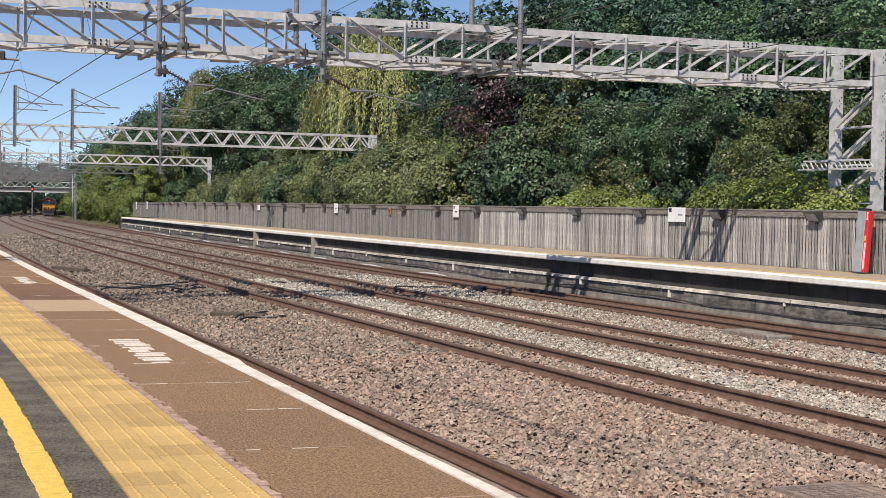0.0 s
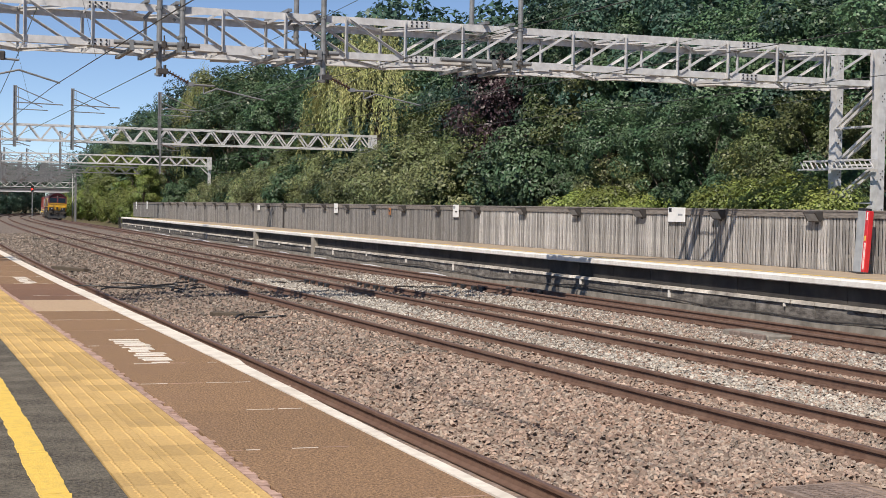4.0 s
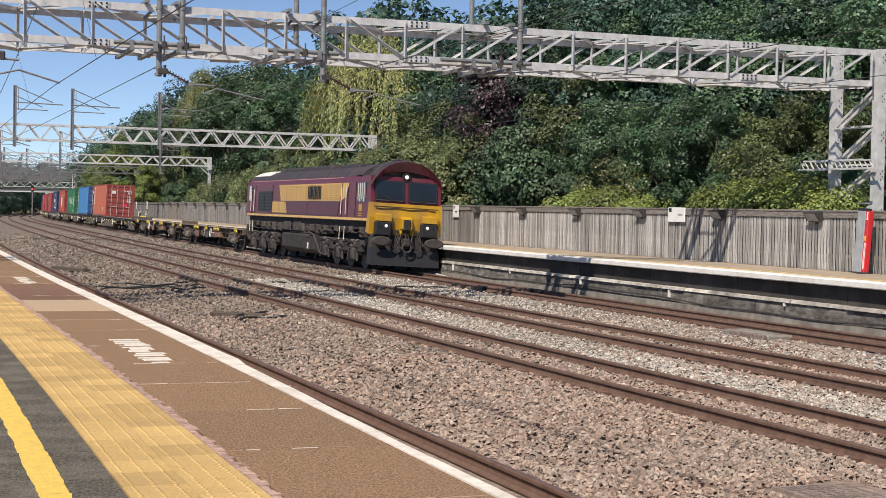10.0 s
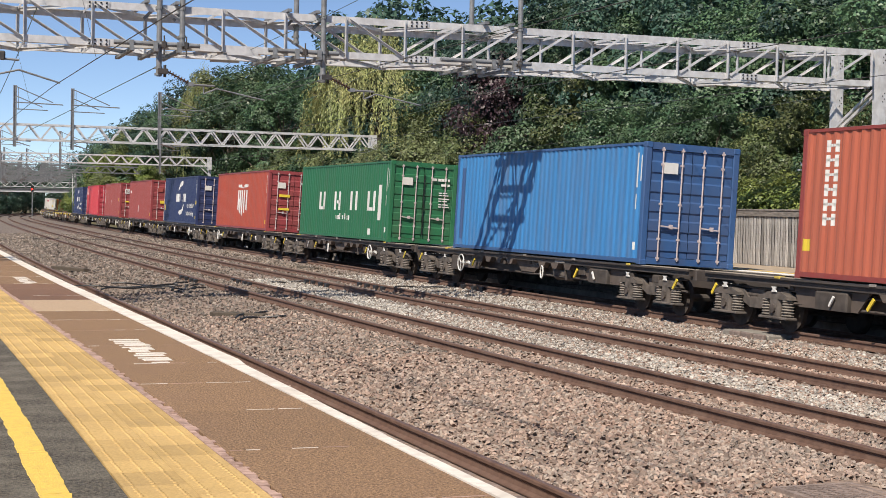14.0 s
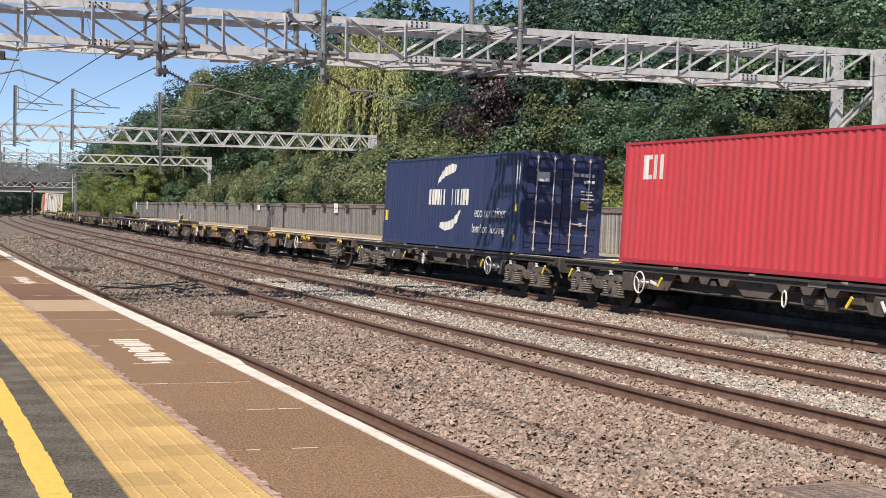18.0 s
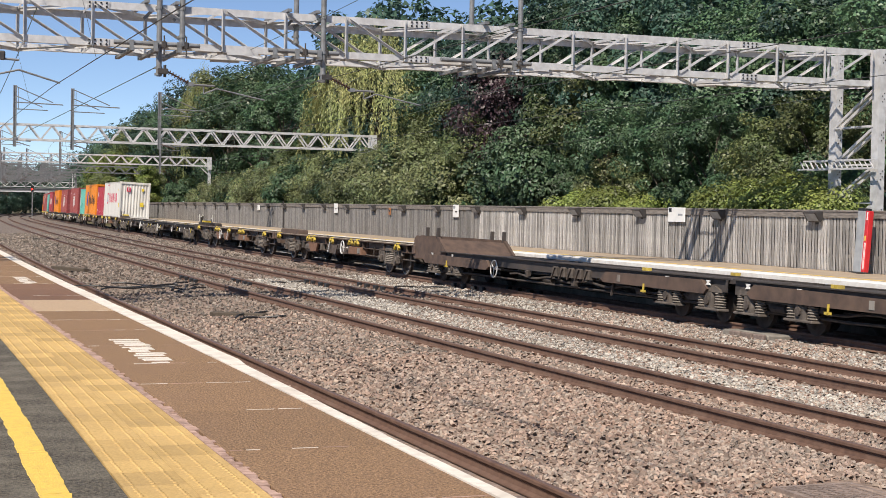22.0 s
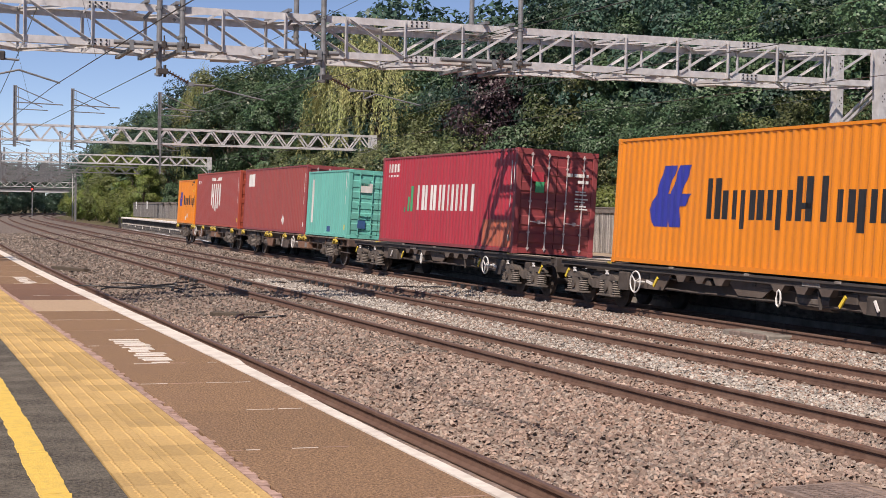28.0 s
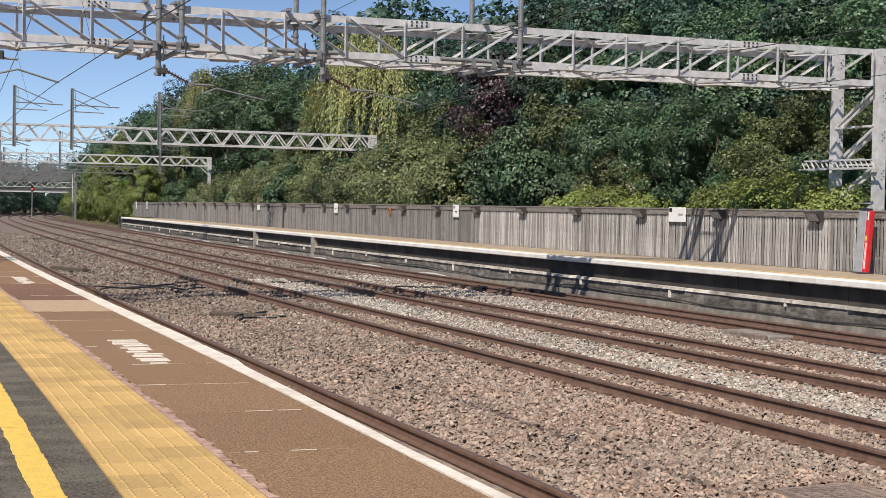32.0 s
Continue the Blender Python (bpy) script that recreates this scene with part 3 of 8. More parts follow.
def far_platform():
    st = stations(-60, 147)
    base = part("platform_far", Geo().sweep([(FE + 0.22, -0.6), (FENCE + 0.6, -0.6), (FENCE + 0.6, FB - 0.04), (FE + 0.22, FZ - 0.03)], st), M["concrete"])
    tagged(base, "far station platform with white edge and pale paving", "platform", kind="structure")
    part("paving", Geo().sweep([(FE + 0.42, FZ - 0.05), (FENCE + 0.5, FB - 0.06), (FENCE + 0.5, FB - 0.01), (FE + 0.42, FZ)], st), M["far_paving"], base, "sandy worn paving")
    s = 12.0
    while s < 146:
        d = 1.5 if s < 80 else 3.0
        part("coping_stone", Geo().sweep([(FE, FZ - 0.12), (FE + 0.02, FZ - 0.14), (FE + 0.45, FZ - 0.14), (FE + 0.45, FZ + 0.004), (FE + 0.03, FZ + 0.004), (FE, FZ - 0.02)], [s + 0.005, s + d - 0.005]), M["coping"], base)
        s += d
    part("coping_run", Geo().sweep([(FE, FZ - 0.19), (FE + 0.45, FZ - 0.19), (FE + 0.45, FZ + 0.004), (FE, FZ + 0.004)], stations(-60, 12)), M["white_edge"], base)
    part("yellow_line", Geo().sweep([(FE + 0.8, FZ - 0.02), (FE + 0.93, FZ - 0.02), (FE + 0.93, FZ - 0.006), (FE + 0.8, FZ - 0.004)], stations(-60, 146)), M["yellow_paint"], base)
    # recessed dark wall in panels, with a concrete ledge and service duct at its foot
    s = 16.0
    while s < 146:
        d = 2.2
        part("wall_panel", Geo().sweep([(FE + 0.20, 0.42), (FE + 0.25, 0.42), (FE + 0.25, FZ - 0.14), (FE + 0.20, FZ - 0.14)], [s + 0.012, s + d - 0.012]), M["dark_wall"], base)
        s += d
    rng = random.Random(12)
    s = 16.0
    while s < 146:
        d = rng.choice((0.9, 1.2, 1.5))
        o, h = rng.uniform(0.02, 0.06), rng.uniform(-0.018, 0.012)
        part("ledge_block", Geo().sweep([(FE + o, 0.345), (FE + 0.25, 0.345), (FE + 0.25, 0.42), (FE + o + 0.02, 0.415 + h)], [s + rng.uniform(0.005, 0.05), min(146, s + d) - 0.01]), M["ledge"], base, "chipped pale ledge block")
        s += d
    s = 16.0
    while s < 146:
        part("recess_panel", Geo().sweep([(FE + 0.085, 0.04), (FE + 0.24, 0.04), (FE + 0.24, 0.35), (FE + 0.085, 0.35)], [s + 0.01, s + 2.39]), M["grey_wall"], base)
        s += 2.4
    part("plinth", Geo().sweep([(FE + 0.02, -0.5), (FE + 0.24, -0.5), (FE + 0.24, 0.03), (FE + 0.04, 0.03)], stations(16, 146)), M["plinth"], base, "pale concrete foot of the platform wall")
    for k, s in enumerate(rows_of(18.5, 141, 5.3)):
        part("cable_bracket", Geo().box(0.02, 0.085, -0.016, 0.016, 0.12 + 0.07 * (k % 3), 0.33, here(FE, s)), M["coping"], base, "pale bracket on the wall")
    pts = [P(FE + 0.03, s, 0.10 + 0.05 * math.sin(s * 0.37) + 0.02 * math.sin(s * 1.31)) for s in rows_of(16, 145, 0.8)]
    part("wall_cable", Geo().wire(pts, 0.02, 5), M["dark_steel"], base, "dark cable sagging along the wall")
    for s, w in ((70.0, 0.5), (83.0, 0.5)):
        part("platform_pier", Geo().box(0.0, 0.24, -w / 2, w / 2, -0.4, FZ - 0.14, here(FE - 0.0, s)), M["concrete"], base)
    # ramp rail at the far end
    g = Geo()
    for s in (146.2, 147.6):
        g.rod(P(FE - 0.1, s, -0.3), P(FE - 0.1, s, 0.95), 0.05)
    part("end_post", g, M["dark_steel"], base)


def fence():
    base = tagged(empty("timber_fence", here(FENCE, 40, FB)), "weathered grey close-boarded timber fence along the platform", "fence")
    inv = base.matrix_basis.inverted()
    rng = random.Random(9)

    def put(name, g, m, label=""):
        o = part(name, g, m, base, label)
        o.matrix_parent_inverse = inv
        return o
    shapes = []
    for k in range(6):
        h = 1.50 + 0.01 * k
        w = 0.088 + 0.006 * (k % 3)
        shapes.append(Geo().cbox(-0.012, 0.012, -w / 2, w / 2, 0.01, h, 0.006).mesh("fence_board", M["fence"]))
    n, s = 0, 28.6
    far = Geo()
    while s < 176:
        if s < 59:
            q = part("fence_board", shapes[rng.randrange(6)], None, base, m=here(FENCE + rng.uniform(-0.006, 0.006), s, FB) @ Matrix.Rotation(rng.uniform(-0.008, 0.008), 4, "X"))
            q.matrix_parent_inverse = inv
            s += 0.139
        else:
            w = 0.095 + rng.uniform(-0.012, 0.012)
            far.box(-0.012, 0.012, -w / 2, w / 2, 0.01, 1.50 + rng.uniform(0, 0.05), here(FENCE + rng.uniform(-0.008, 0.008), s, FB))
            s += 0.139
    q = put("boarding", far, M["fence"])
    tagged(q, kind="stuff")
    # back boards darkened in colour so the gaps between boards read as shade
    near = Geo()
    s = -20.0
    while s < 176:
        if s < 28.6:
            near.box(-0.012, 0.012, -0.045, 0.045, 0.01, 1.51, here(FENCE, s, FB))
        near.box(0.092, 0.112, -0.05, 0.05, 0.01, 1.50, here(FENCE, s + 0.07, FB))
        s += 0.139
    tagged(put("boarding", near, M["fence_dark"]), kind="stuff")
    put("fence_cap", Geo().sweep([(FENCE - 0.06, FB + 1.52), (FENCE + 0.07, FB + 1.52), (FENCE + 0.07, FB + 1.565), (FENCE - 0.06, FB + 1.555)], stations(-20, 176)), M["fence_dark"])
    put("top_rail", Geo().sweep([(FENCE - 0.045, FB + 1.365), (FENCE - 0.014, FB + 1.365), (FENCE - 0.014, FB + 1.52), (FENCE - 0.045, FB + 1.52)], stations(-20, 176)), M["fence_dark"])
    # rails take the same darkened colour, gap shade painted in
    for z in (0.35, 1.15):
        put("fence_rail", Geo().sweep([(FENCE + 0.014, FB + z), (FENCE + 0.09, FB + z), (FENCE + 0.09, FB + z + 0.09), (FENCE + 0.014, FB + z + 0.09)], stations(-20, 176)), M["fence_dark"])
    for s in rows_of(28.8, 175, 2.48):
        put("fence_post", Geo().box(0.02, 0.12, -0.05, 0.05, 0.0, 1.53, here(FENCE, s, FB)), M["fence"])
    # taller panel step and bare pole partway along
    tagged(part("fence_pole", Geo().rod((0, 0, 0), (0, 0, 1.68), 0.04), M["dark_steel"], m=here(FENCE - 0.1, 94.2, FB)), "slim dark post standing against the fence", "post")


def fence_lights():
    """Small sloping lamp housings fixed under the fence's cap."""
    base = empty("platform_light", here(FENCE - 0.05, 34.23, FB + 1.395))
    tagged(base, "dark wedge-shaped bulkhead light on the fence", "wall lamp", group="fence lights")
    part("housing", Geo().prism([(-0.24, 0.09), (-0.21, 0.13), (0.035, 0.13), (0.035, -0.04), (-0.04, -0.15), (-0.08, -0.14)], -0.28, 0.28), M["dark_steel"], base)
    part("lens", Geo().add([(-0.232, -0.24, 0.068), (-0.098, -0.24, -0.124), (-0.098, 0.24, -0.124), (-0.232, 0.24, 0.068)], [(0, 1, 2, 3)]), M["grey_post"], base, "grey diffuser")
    part("bracket", Geo().box(0.0, 0.035, -0.05, 0.05, -0.2, -0.1), M["dark_steel"], base)
    for k in range(1, 24):
        copy_thing(base, here(FENCE - 0.05, 34.23 + 4.974 * k, FB + 1.395))


def sign(s, w, h, z, label, bars=()):
    ob = empty("platform_sign", here(FENCE - 0.07, s, FB + z))
    tagged(ob, label, "sign", group="platform signs")
    part("panel", Geo().cbox(-0.02, 0.02, -w / 2, w / 2, -h / 2, h / 2, 0.01), M["white_sign"], ob)
    part("bracket", Geo().box(0.0, 0.05, -w / 2, w / 2, -0.03, 0.03), M["dark_steel"], ob)
    for y0, y1, z0, z1, m in bars:
        part("sign_bar", Geo().box(-0.026, -0.021, y0, y1, z0, z1), m, ob)


def signs():
    sign(41.8, 1.05, 0.44, 1.36, "white station sign with a dark logo panel on the fence", ((-0.40, -0.12, -0.03, 0.03, M["grey_post"]), (0.30, 0.47, 0.08, 0.2, M["black"])))
    sign(61.7, 0.69, 0.53, 1.32, "white square sign on the fence", ((-0.22, 0.02, -0.06, 0.0, M["dark_steel"]), (0.02, 0.28, 0.1, 0.22, M["grey_post"])))
    sign(81.4, 0.69, 0.52, 1.32, "white square sign on the fence", ((-0.2, 0.1, -0.05, 0.0, M["dark_steel"]),))
    sign(101.9, 0.67, 0.34, 1.25, "small white sign on the fence")
    sign(161.9, 0.8, 0.8, 1.25, "white notice board on the fence", ((-0.2, 0.2, -0.2, -0.1, M["dark_steel"]),))
    sign(172.3, 0.8, 0.8, 1.25, "white notice board on the fence", ((-0.2, 0.2, -0.2, -0.1, M["dark_steel"]),))
    ob = empty("orange_notice", here(FENCE - 0.06, 71.3, FB + 1.24))
    tagged(ob, "small orange notice on the fence", "sign")
    part("panel", Geo().cbox(-0.015, 0.015, -0.16, 0.16, -0.17, 0.17, 0.01), M["orange_sign"], ob)
    part("sign_bar", Geo().box(-0.02, -0.016, -0.09, 0.09, -0.02, 0.06), M["black"], ob)
    # grey leaning post with a red side
    ob = empty("red_sign_post", here(FENCE - 0.42, 31.7, FB + 0.02) @ Matrix.Rotation(radians(4.5), 4, "Y"))
    tagged(ob, "grey metal post with a red face panel on the platform", "sign post")
    part("post", Geo().cbox(-0.08, 0.08, -0.08, 0.24, 0.0, 1.55, 0.015), M["grey_post"], ob)
    part("red_face", Geo().cbox(-0.08, 0.07, -0.22, -0.085, 0.02, 1.53, 0.015), M["red_paint"], ob, "bright red panel")
    g = Geo().box(-0.088, -0.08, -0.19, -0.15, 1.3, 1.5).box(-0.088, -0.08, -0.2, -0.185, 0.1, 0.75).box(-0.088, -0.08, -0.16, -0.145, 0.1, 0.75)
    part("white_marks", g, M["white_sign"], ob)
    part("mark", Geo().box(-0.088, -0.08, -0.19, -0.13, 0.8, 0.92), M["yellow_paint"], ob)
    part("cap", Geo().cbox(-0.10, 0.09, -0.10, 0.22, 1.55, 1.595, 0.015), M["black"], ob)
    part("foot", Geo().cbox(-0.14, 0.14, -0.28, 0.3, 0.0, 0.03, 0.01), M["dark_steel"], ob)


def track_clutter():
    """Covers, cables and boxes lying on the ballast."""
    ob = empty("grating_cover", here(8.02, 10.9, -0.185))
    tagged(ob, "grey slotted metal cover lying on the ballast", "drain cover")
    g = Geo().box(-0.42, 0.42, -0.75, -0.70, 0, 0.05).box(-0.42, 0.42, 0.70, 0.75, 0, 0.05).box(-0.42, -0.37, -0.70, 0.70, 0, 0.05).box(0.37, 0.42, -0.70, 0.70, 0, 0.05)
    part("frame", g, M["sleeper"], ob)
    for k in range(18):
        part("bar", Geo().box(-0.37, 0.37, -0.68 + k * 0.077, -0.68 + k * 0.077 + 0.045, 0.0, 0.045), M["sleeper"], ob)
    for k in range(7):
        part("cross_bar", Geo().box(-0.32 + k * 0.1, -0.30 + k * 0.1, -0.7, 0.7, 0.005, 0.05), M["sleeper"], ob)
    ob = empty("concrete_pit_cover", here(16.60, 26.30, -0.17))
    tagged(ob, "low pale concrete chamber cover beside the track", "pit cover")
    part("slab", Geo().cbox(-0.34, 0.34, -0.85, 0.85, 0.0, 0.12, 0.03), M["plinth"], ob)
    for y in (-0.66, -0.22, 0.22):
        part("side_block", Geo().cbox(-0.44, -0.345, y - 0.19, y + 0.19, 0.0, 0.13, 0.02), M["sleeper"], ob)
    for c, s, l, turn in ((6.5, 56.5, 2.6, 0.35), (7.6, 33.0, 1.3, 0.9), (15.7, 58, 1.6, 0.2)):
        ob = part("old_timber", Geo().cbox(-0.12, 0.12, -l / 2, l / 2, 0.0, 0.12, 0.02), M["bark"], m=here(c, s, -0.2, turn))
        tagged(ob, "dark discarded timber baulk on the ballast", "timber", group="discarded timbers")
    # dark cables across the near ballast and along the far platform foot
    rng = random.Random(4)
    for k, (c0, s0, c1, s1) in enumerate(((5.9, 42.5, 7.6, 44.2), (6.6, 45.5, 8.4, 44.6), (7.0, 43.4, 8.9, 46.0), (11.5, 46.4, 12.8, 46.8), (14.8, 44.2, 16.2, 43.4), (7.3, 32.0, 8.3, 33.6), (7.7, 42.2, 8.7, 43.6), (7.6, 43.4, 8.9, 43.0), (7.9, 41.6, 8.6, 44.4), (8.0, 44.0, 9.2, 44.9), (5.4, 44.5, 7.6, 43.0), (7.2, 31.4, 8.4, 32.2))):
        pts = []
        for i in range(13):
            q = i / 12
            pts.append(P(c0 + (c1 - c0) * q + rng.uniform(-0.05, 0.05), s0 + (s1 - s0) * q + 0.25 * math.sin(q * 7 + k), -0.10 + 0.02 * math.sin(q * 9)))
        tagged(part("track_cable", Geo().wire(pts, 0.024, 6), M["black"]), "black cable lying over the ballast", "cable", group="track cables")
    for k, (c0, s0, s1, zz) in enumerate(((18.75, 50, 76, -0.02), (18.6, 54, 70, -0.08), (18.75, 84, 140, 0.0), (18.5, 30, 41, -0.1))):
        pts = [P(c0 + 0.06 * math.sin(i * 0.9 + k), s0 + (s1 - s0) * i / 30, zz - 0.12 + 0.07 * math.sin(i * 0.7 + k)) for i in range(31)]
        tagged(part("trackside_pipe", Geo().wire(pts, 0.04, 6), M["dark_steel"] if k % 2 else M["galv"]), "pipe run along the foot of the platform", "pipe", group="trackside pipes")
    # black blocks on the rails, in rows across three tracks
    for i, (tc, z0, cant) in enumerate(TRACKS[1:]):
        for o in (-0.7525, 0.7525):
            for d in (-1.6, -0.9, 0.0, 0.8):
                s = (47.6, 45.2, 43.0)[i] + d - o * 0.5
                g = Geo().cbox(-0.13, 0.13, -0.12, 0.12, -0.17, -0.03, 0.02)
                tagged(part("rail_block", g, M["black"], m=here(tc + o, s, z0 - o * cant)), "black block set round the rail foot", "rail clamp", group="rail clamps")
    ob = part("yellow_marker", Geo().cbox(-0.05, 0.05, -0.07, 0.07, 0.0, 0.07, 0.02), M["yellow_paint"], m=here(13.21, 20.6, -0.17))
    tagged(ob, "small yellow marker stone by the sleeper ends", "marker")


# ---- overhead line structures ----
def bolts(th, x, y, z, mat_):
    p_ = part("splice_plate", Geo().box(x - 0.26, x + 0.25, y - 0.03, y, z - 0.04, z + 0.13), M["galv"], th)
    g = Geo()
    for i in range(4):
        for j in range(2):
            g.rod((x - 0.2 + i * 0.13, y - 0.02, z + j * 0.09), (x - 0.2 + i * 0.13, y - 0.05, z + j * 0.09), 0.025, 6)
    tagged(part("bolt_heads", g, mat_, p_), kind="stuff")


def angle_bar(g, a, b, w, into=1, t=0.014, over=False):
    """An angle section from a to b: a face in the plane of x and z, and a leg along y, on its lower or (over) its upper edge."""
    a, b = Vector(a), Vector(b)
    g.beam(a, b, w, t, (0, 1, 0))
    d = (b - a).normalized()
    o = d.cross(Vector((0, 1, 0)))
    o = o * (-1 if (o.z > 0.01) != over and abs(o.z) > 0.01 else 1) * (w / 2 - t / 2) + Vector((0, into * w / 2, 0))
    return g.beam(a + o, b + o, t, w, (0, 1, 0))


def lattice_column(th, x, y0, sp, zb, zt, side):
    """Column of two legs side by side along the line, laced together."""
    for y in (y0, y0 + sp):
        g = Geo().box(x - 0.11, x + 0.11, y - 0.17, y - 0.15, zb, zt).box(x - 0.11, x - 0.09, y - 0.15, y + 0.15, zb, zt).box(x - 0.11, x + 0.11, y + 0.15, y + 0.17, zb, zt)
        leg = part("leg", g, M["galv"], th)
        g = Geo()
        for k in range(round((zt - zb) / 1.08)):
            for j in range(4):
                g.rod((x + 0.04 - 0.06 * (j % 2), y - 0.165, zt - 0.15 - 1.08 * k - 0.08 * j), (x + 0.04 - 0.06 * (j % 2), y - 0.185, zt - 0.15 - 1.08 * k - 0.08 * j), 0.018, 6)
        tagged(part("bolt_heads", g, M["dark_steel"], leg), kind="stuff")
    n = round((zt - zb - 1.0) / 1.08)
    for k in range(n):
        z, z2 = zt - 1.05 - 1.08 * (k + 1), zt - 1.05 - 1.08 * k
        for o in (-0.11, 0.09):
            part("brace", Geo().beam((x + o, y0 + sp - 0.1, z + 0.04), (x + o, y0 + 0.1, z2 - 0.06), 0.085, 0.012, (1, 0, 0)).beam((x + o + 0.035, y0 + sp - 0.1, z + 0.0), (x + o + 0.035, y0 + 0.1, z2 - 0.1), 0.012, 0.07, (1, 0, 0)), M["galv"], th)
            part("strut", Geo().beam((x + o, y0 + 0.1, z), (x + o, y0 + sp - 0.1, z), 0.07, 0.05), M["galv"], th)


def insulator(g_rod, a, b):
    a, b = Vector(a), Vector(b)
    d = b - a
    for i in range(7):
        q = a + d * (0.15 + 0.1 * i)
        g_rod.rod(q, q + d.normalized() * 0.02, 0.055, 8)
    g_rod.rod(a, b, 0.02, 6)


def main_gantry():
    S, Z0, Z1, W, PAN = 36.2, 5.90, 6.93, 2.05, 1.5233
    th = tagged(empty("overhead_gantry", here(0, S, 0)), "grey galvanised steel lattice portal spanning all the tracks", "gantry", group="overhead line portals")
    C0, C1, n = 3.26 - 6 * PAN, 3.26 + 15 * PAN, 21
    for y, into in ((0.0, 1), (W, -1)):
        for z, top in ((Z0, False), (Z1, True)):
            g = Geo().box(C0, C1, y - 0.008, y + 0.008, z - (0.17 if top else 0), z + (0 if top else 0.17))
            zf = z - 0.008 if top else z + 0.008
            g.box(C0, C1, min(y + into * 0.008, y + into * 0.16), max(y + into * 0.008, y + into * 0.16), zf - 0.008, zf + 0.008)
            part("chord", g, M["galv"], th)
        for k in range(n + 1):
            x = C0 + PAN * k
            part("upright", angle_bar(Geo(), (x, y - into * 0.016, Z0 + 0.01), (x, y - into * 0.016, Z1 - 0.01), 0.086, -1), M["galv"], th)
            if k < n:
                a, b = ((x + 0.06, Z0 + 0.1), (x + PAN - 0.06, Z1 - 0.06)) if x > 12.0 else ((x + 0.06, Z1 - 0.08), (x + PAN - 0.06, Z0 + 0.1))
                out = x <= 12.0
                part("diagonal", angle_bar(Geo(), (a[0], y - into * 0.034, a[1]), (b[0], y - into * 0.034, b[1]), 0.064, -1 if out else into, over=out), M["galv"], th)
    for k in range(n):
        x, x2 = C0 + PAN * k, C0 + PAN * (k + 1)
        for z in (Z0 + 0.03, Z1 - 0.03):
            ya, yb = (0.06, W - 0.06) if k % 2 else (W - 0.06, 0.06)
            part("lacing", Geo().beam((x, ya, z), (x2, yb, z), 0.07, 0.012).beam((x, ya, z - 0.04), (x2, yb, z - 0.04), 0.012, 0.07), M["galv"], th)
            part("lacing", Geo().beam((x, 0.02, z - 0.01), (x, W - 0.02, z - 0.01), 0.012, 0.07), M["galv"], th)
    for k, y in ((k, y) for k in (3, 9, 14, 18) for y in (0.0, W)):
        part("batten", Geo().box(C0 + PAN * k + 0.1, C0 + PAN * k + 0.85, y - 0.014, y + 0.014, Z0 - 0.05, Z0 + 0.02), M["galv"], th)
    lattice_column(th, 26.4, 0.0, W, 0.3, Z1 + 0.02, 1)
    lattice_column(th, -6.2, 0.0, W, -0.3, Z1 + 0.02, -1)
    for x in (22.2, 12.75, 1.9, 4.9):
        bolts(th, x, -0.005, Z1 - 0.13, M["black"])
        bolts(th, x, -0.005, Z0 + 0.04, M["black"])
    # narrow lattice walkway on the column
    for y in (-0.25, 0.1):
        g = Geo().beam((25.95 + y, -0.5, 3.62), (25.95 + y, 2.9, 3.62), 0.05, 0.04).beam((25.95 + y, -0.3, 3.86), (25.95 + y, 2.6, 3.86), 0.05, 0.04)
        for k in range(13):
            g.beam((25.95 + y, -0.3 + k * 0.24, 3.63), (25.95 + y, -0.1 + k * 0.24, 3.85), 0.025, 0.025, (1, 0, 0))
        part("bracket_arm", g, M["galv"], th)
    # tubular drop posts with collars
    for x, y, lo, hi in ((6.30, -0.1, 5.25, 7.2), (6.83, -0.14, 6.0, 8.2), (10.26, -0.14, 5.28, 8.2), (10.14, W, 6.4, 8.2), (14.94, W, 7.0, 8.4), (15.43, -0.14, 5.95, 8.6)):
        g = Geo().rod((x, y, lo), (x, y, hi), 0.066, 12)
        p_ = part("drop_post", g, M["tube_steel"], th, "grey tubular drop post")
        for z in (Z0 + 0.1, Z1 - 0.08, lo + 0.05, lo + 0.2):
            part("collar", Geo().rod((x, y, z - 0.03), (x, y, z + 0.03), 0.082, 10).box(x - 0.085, x + 0.085, y + 0.03, y + 0.12, z - 0.025, z + 0.025), M["tube_steel"], p_)
    for x, z in ((6.34, 5.36), (10.30, 5.40)):
        g = Geo().box(x - 0.08, x + 0.16, -0.22, 0.02, z - 0.05, z + 0.07).rod((x + 0.1, -0.1, z - 0.12), (x + 0.1, -0.1, z + 0.16), 0.035)
        part("clamp", g, M["dark_steel"], th)
        g = Geo()
        insulator(g, (x + 0.1, -0.1, z + 0.04), (x + 0.78, -0.1, z - 0.29))
        part("insulator", g, M["insulator"], th, "brown ribbed insulator")
        g = Geo().rod((x + 0.62, -0.1, z - 0.27), (x + 1.28, -0.1, z - 0.28), 0.026).box(x + 0.66, x + 0.78, -0.13, -0.07, z - 0.31, z - 0.22)
        g.rod((x + 1.02, -0.1, z - 0.28), (x + 1.02, -0.1, z - 0.48), 0.016).rod((x + 1.04, -0.1, z - 0.47), (x + 1.33, -0.1, z - 0.34), 0.018).rod((x + 1.33, -0.1, z - 0.34), (x + 2.5, -0.1, z - 0.57), 0.018)
        part("registration_arm", g, M["tube_steel"], th)
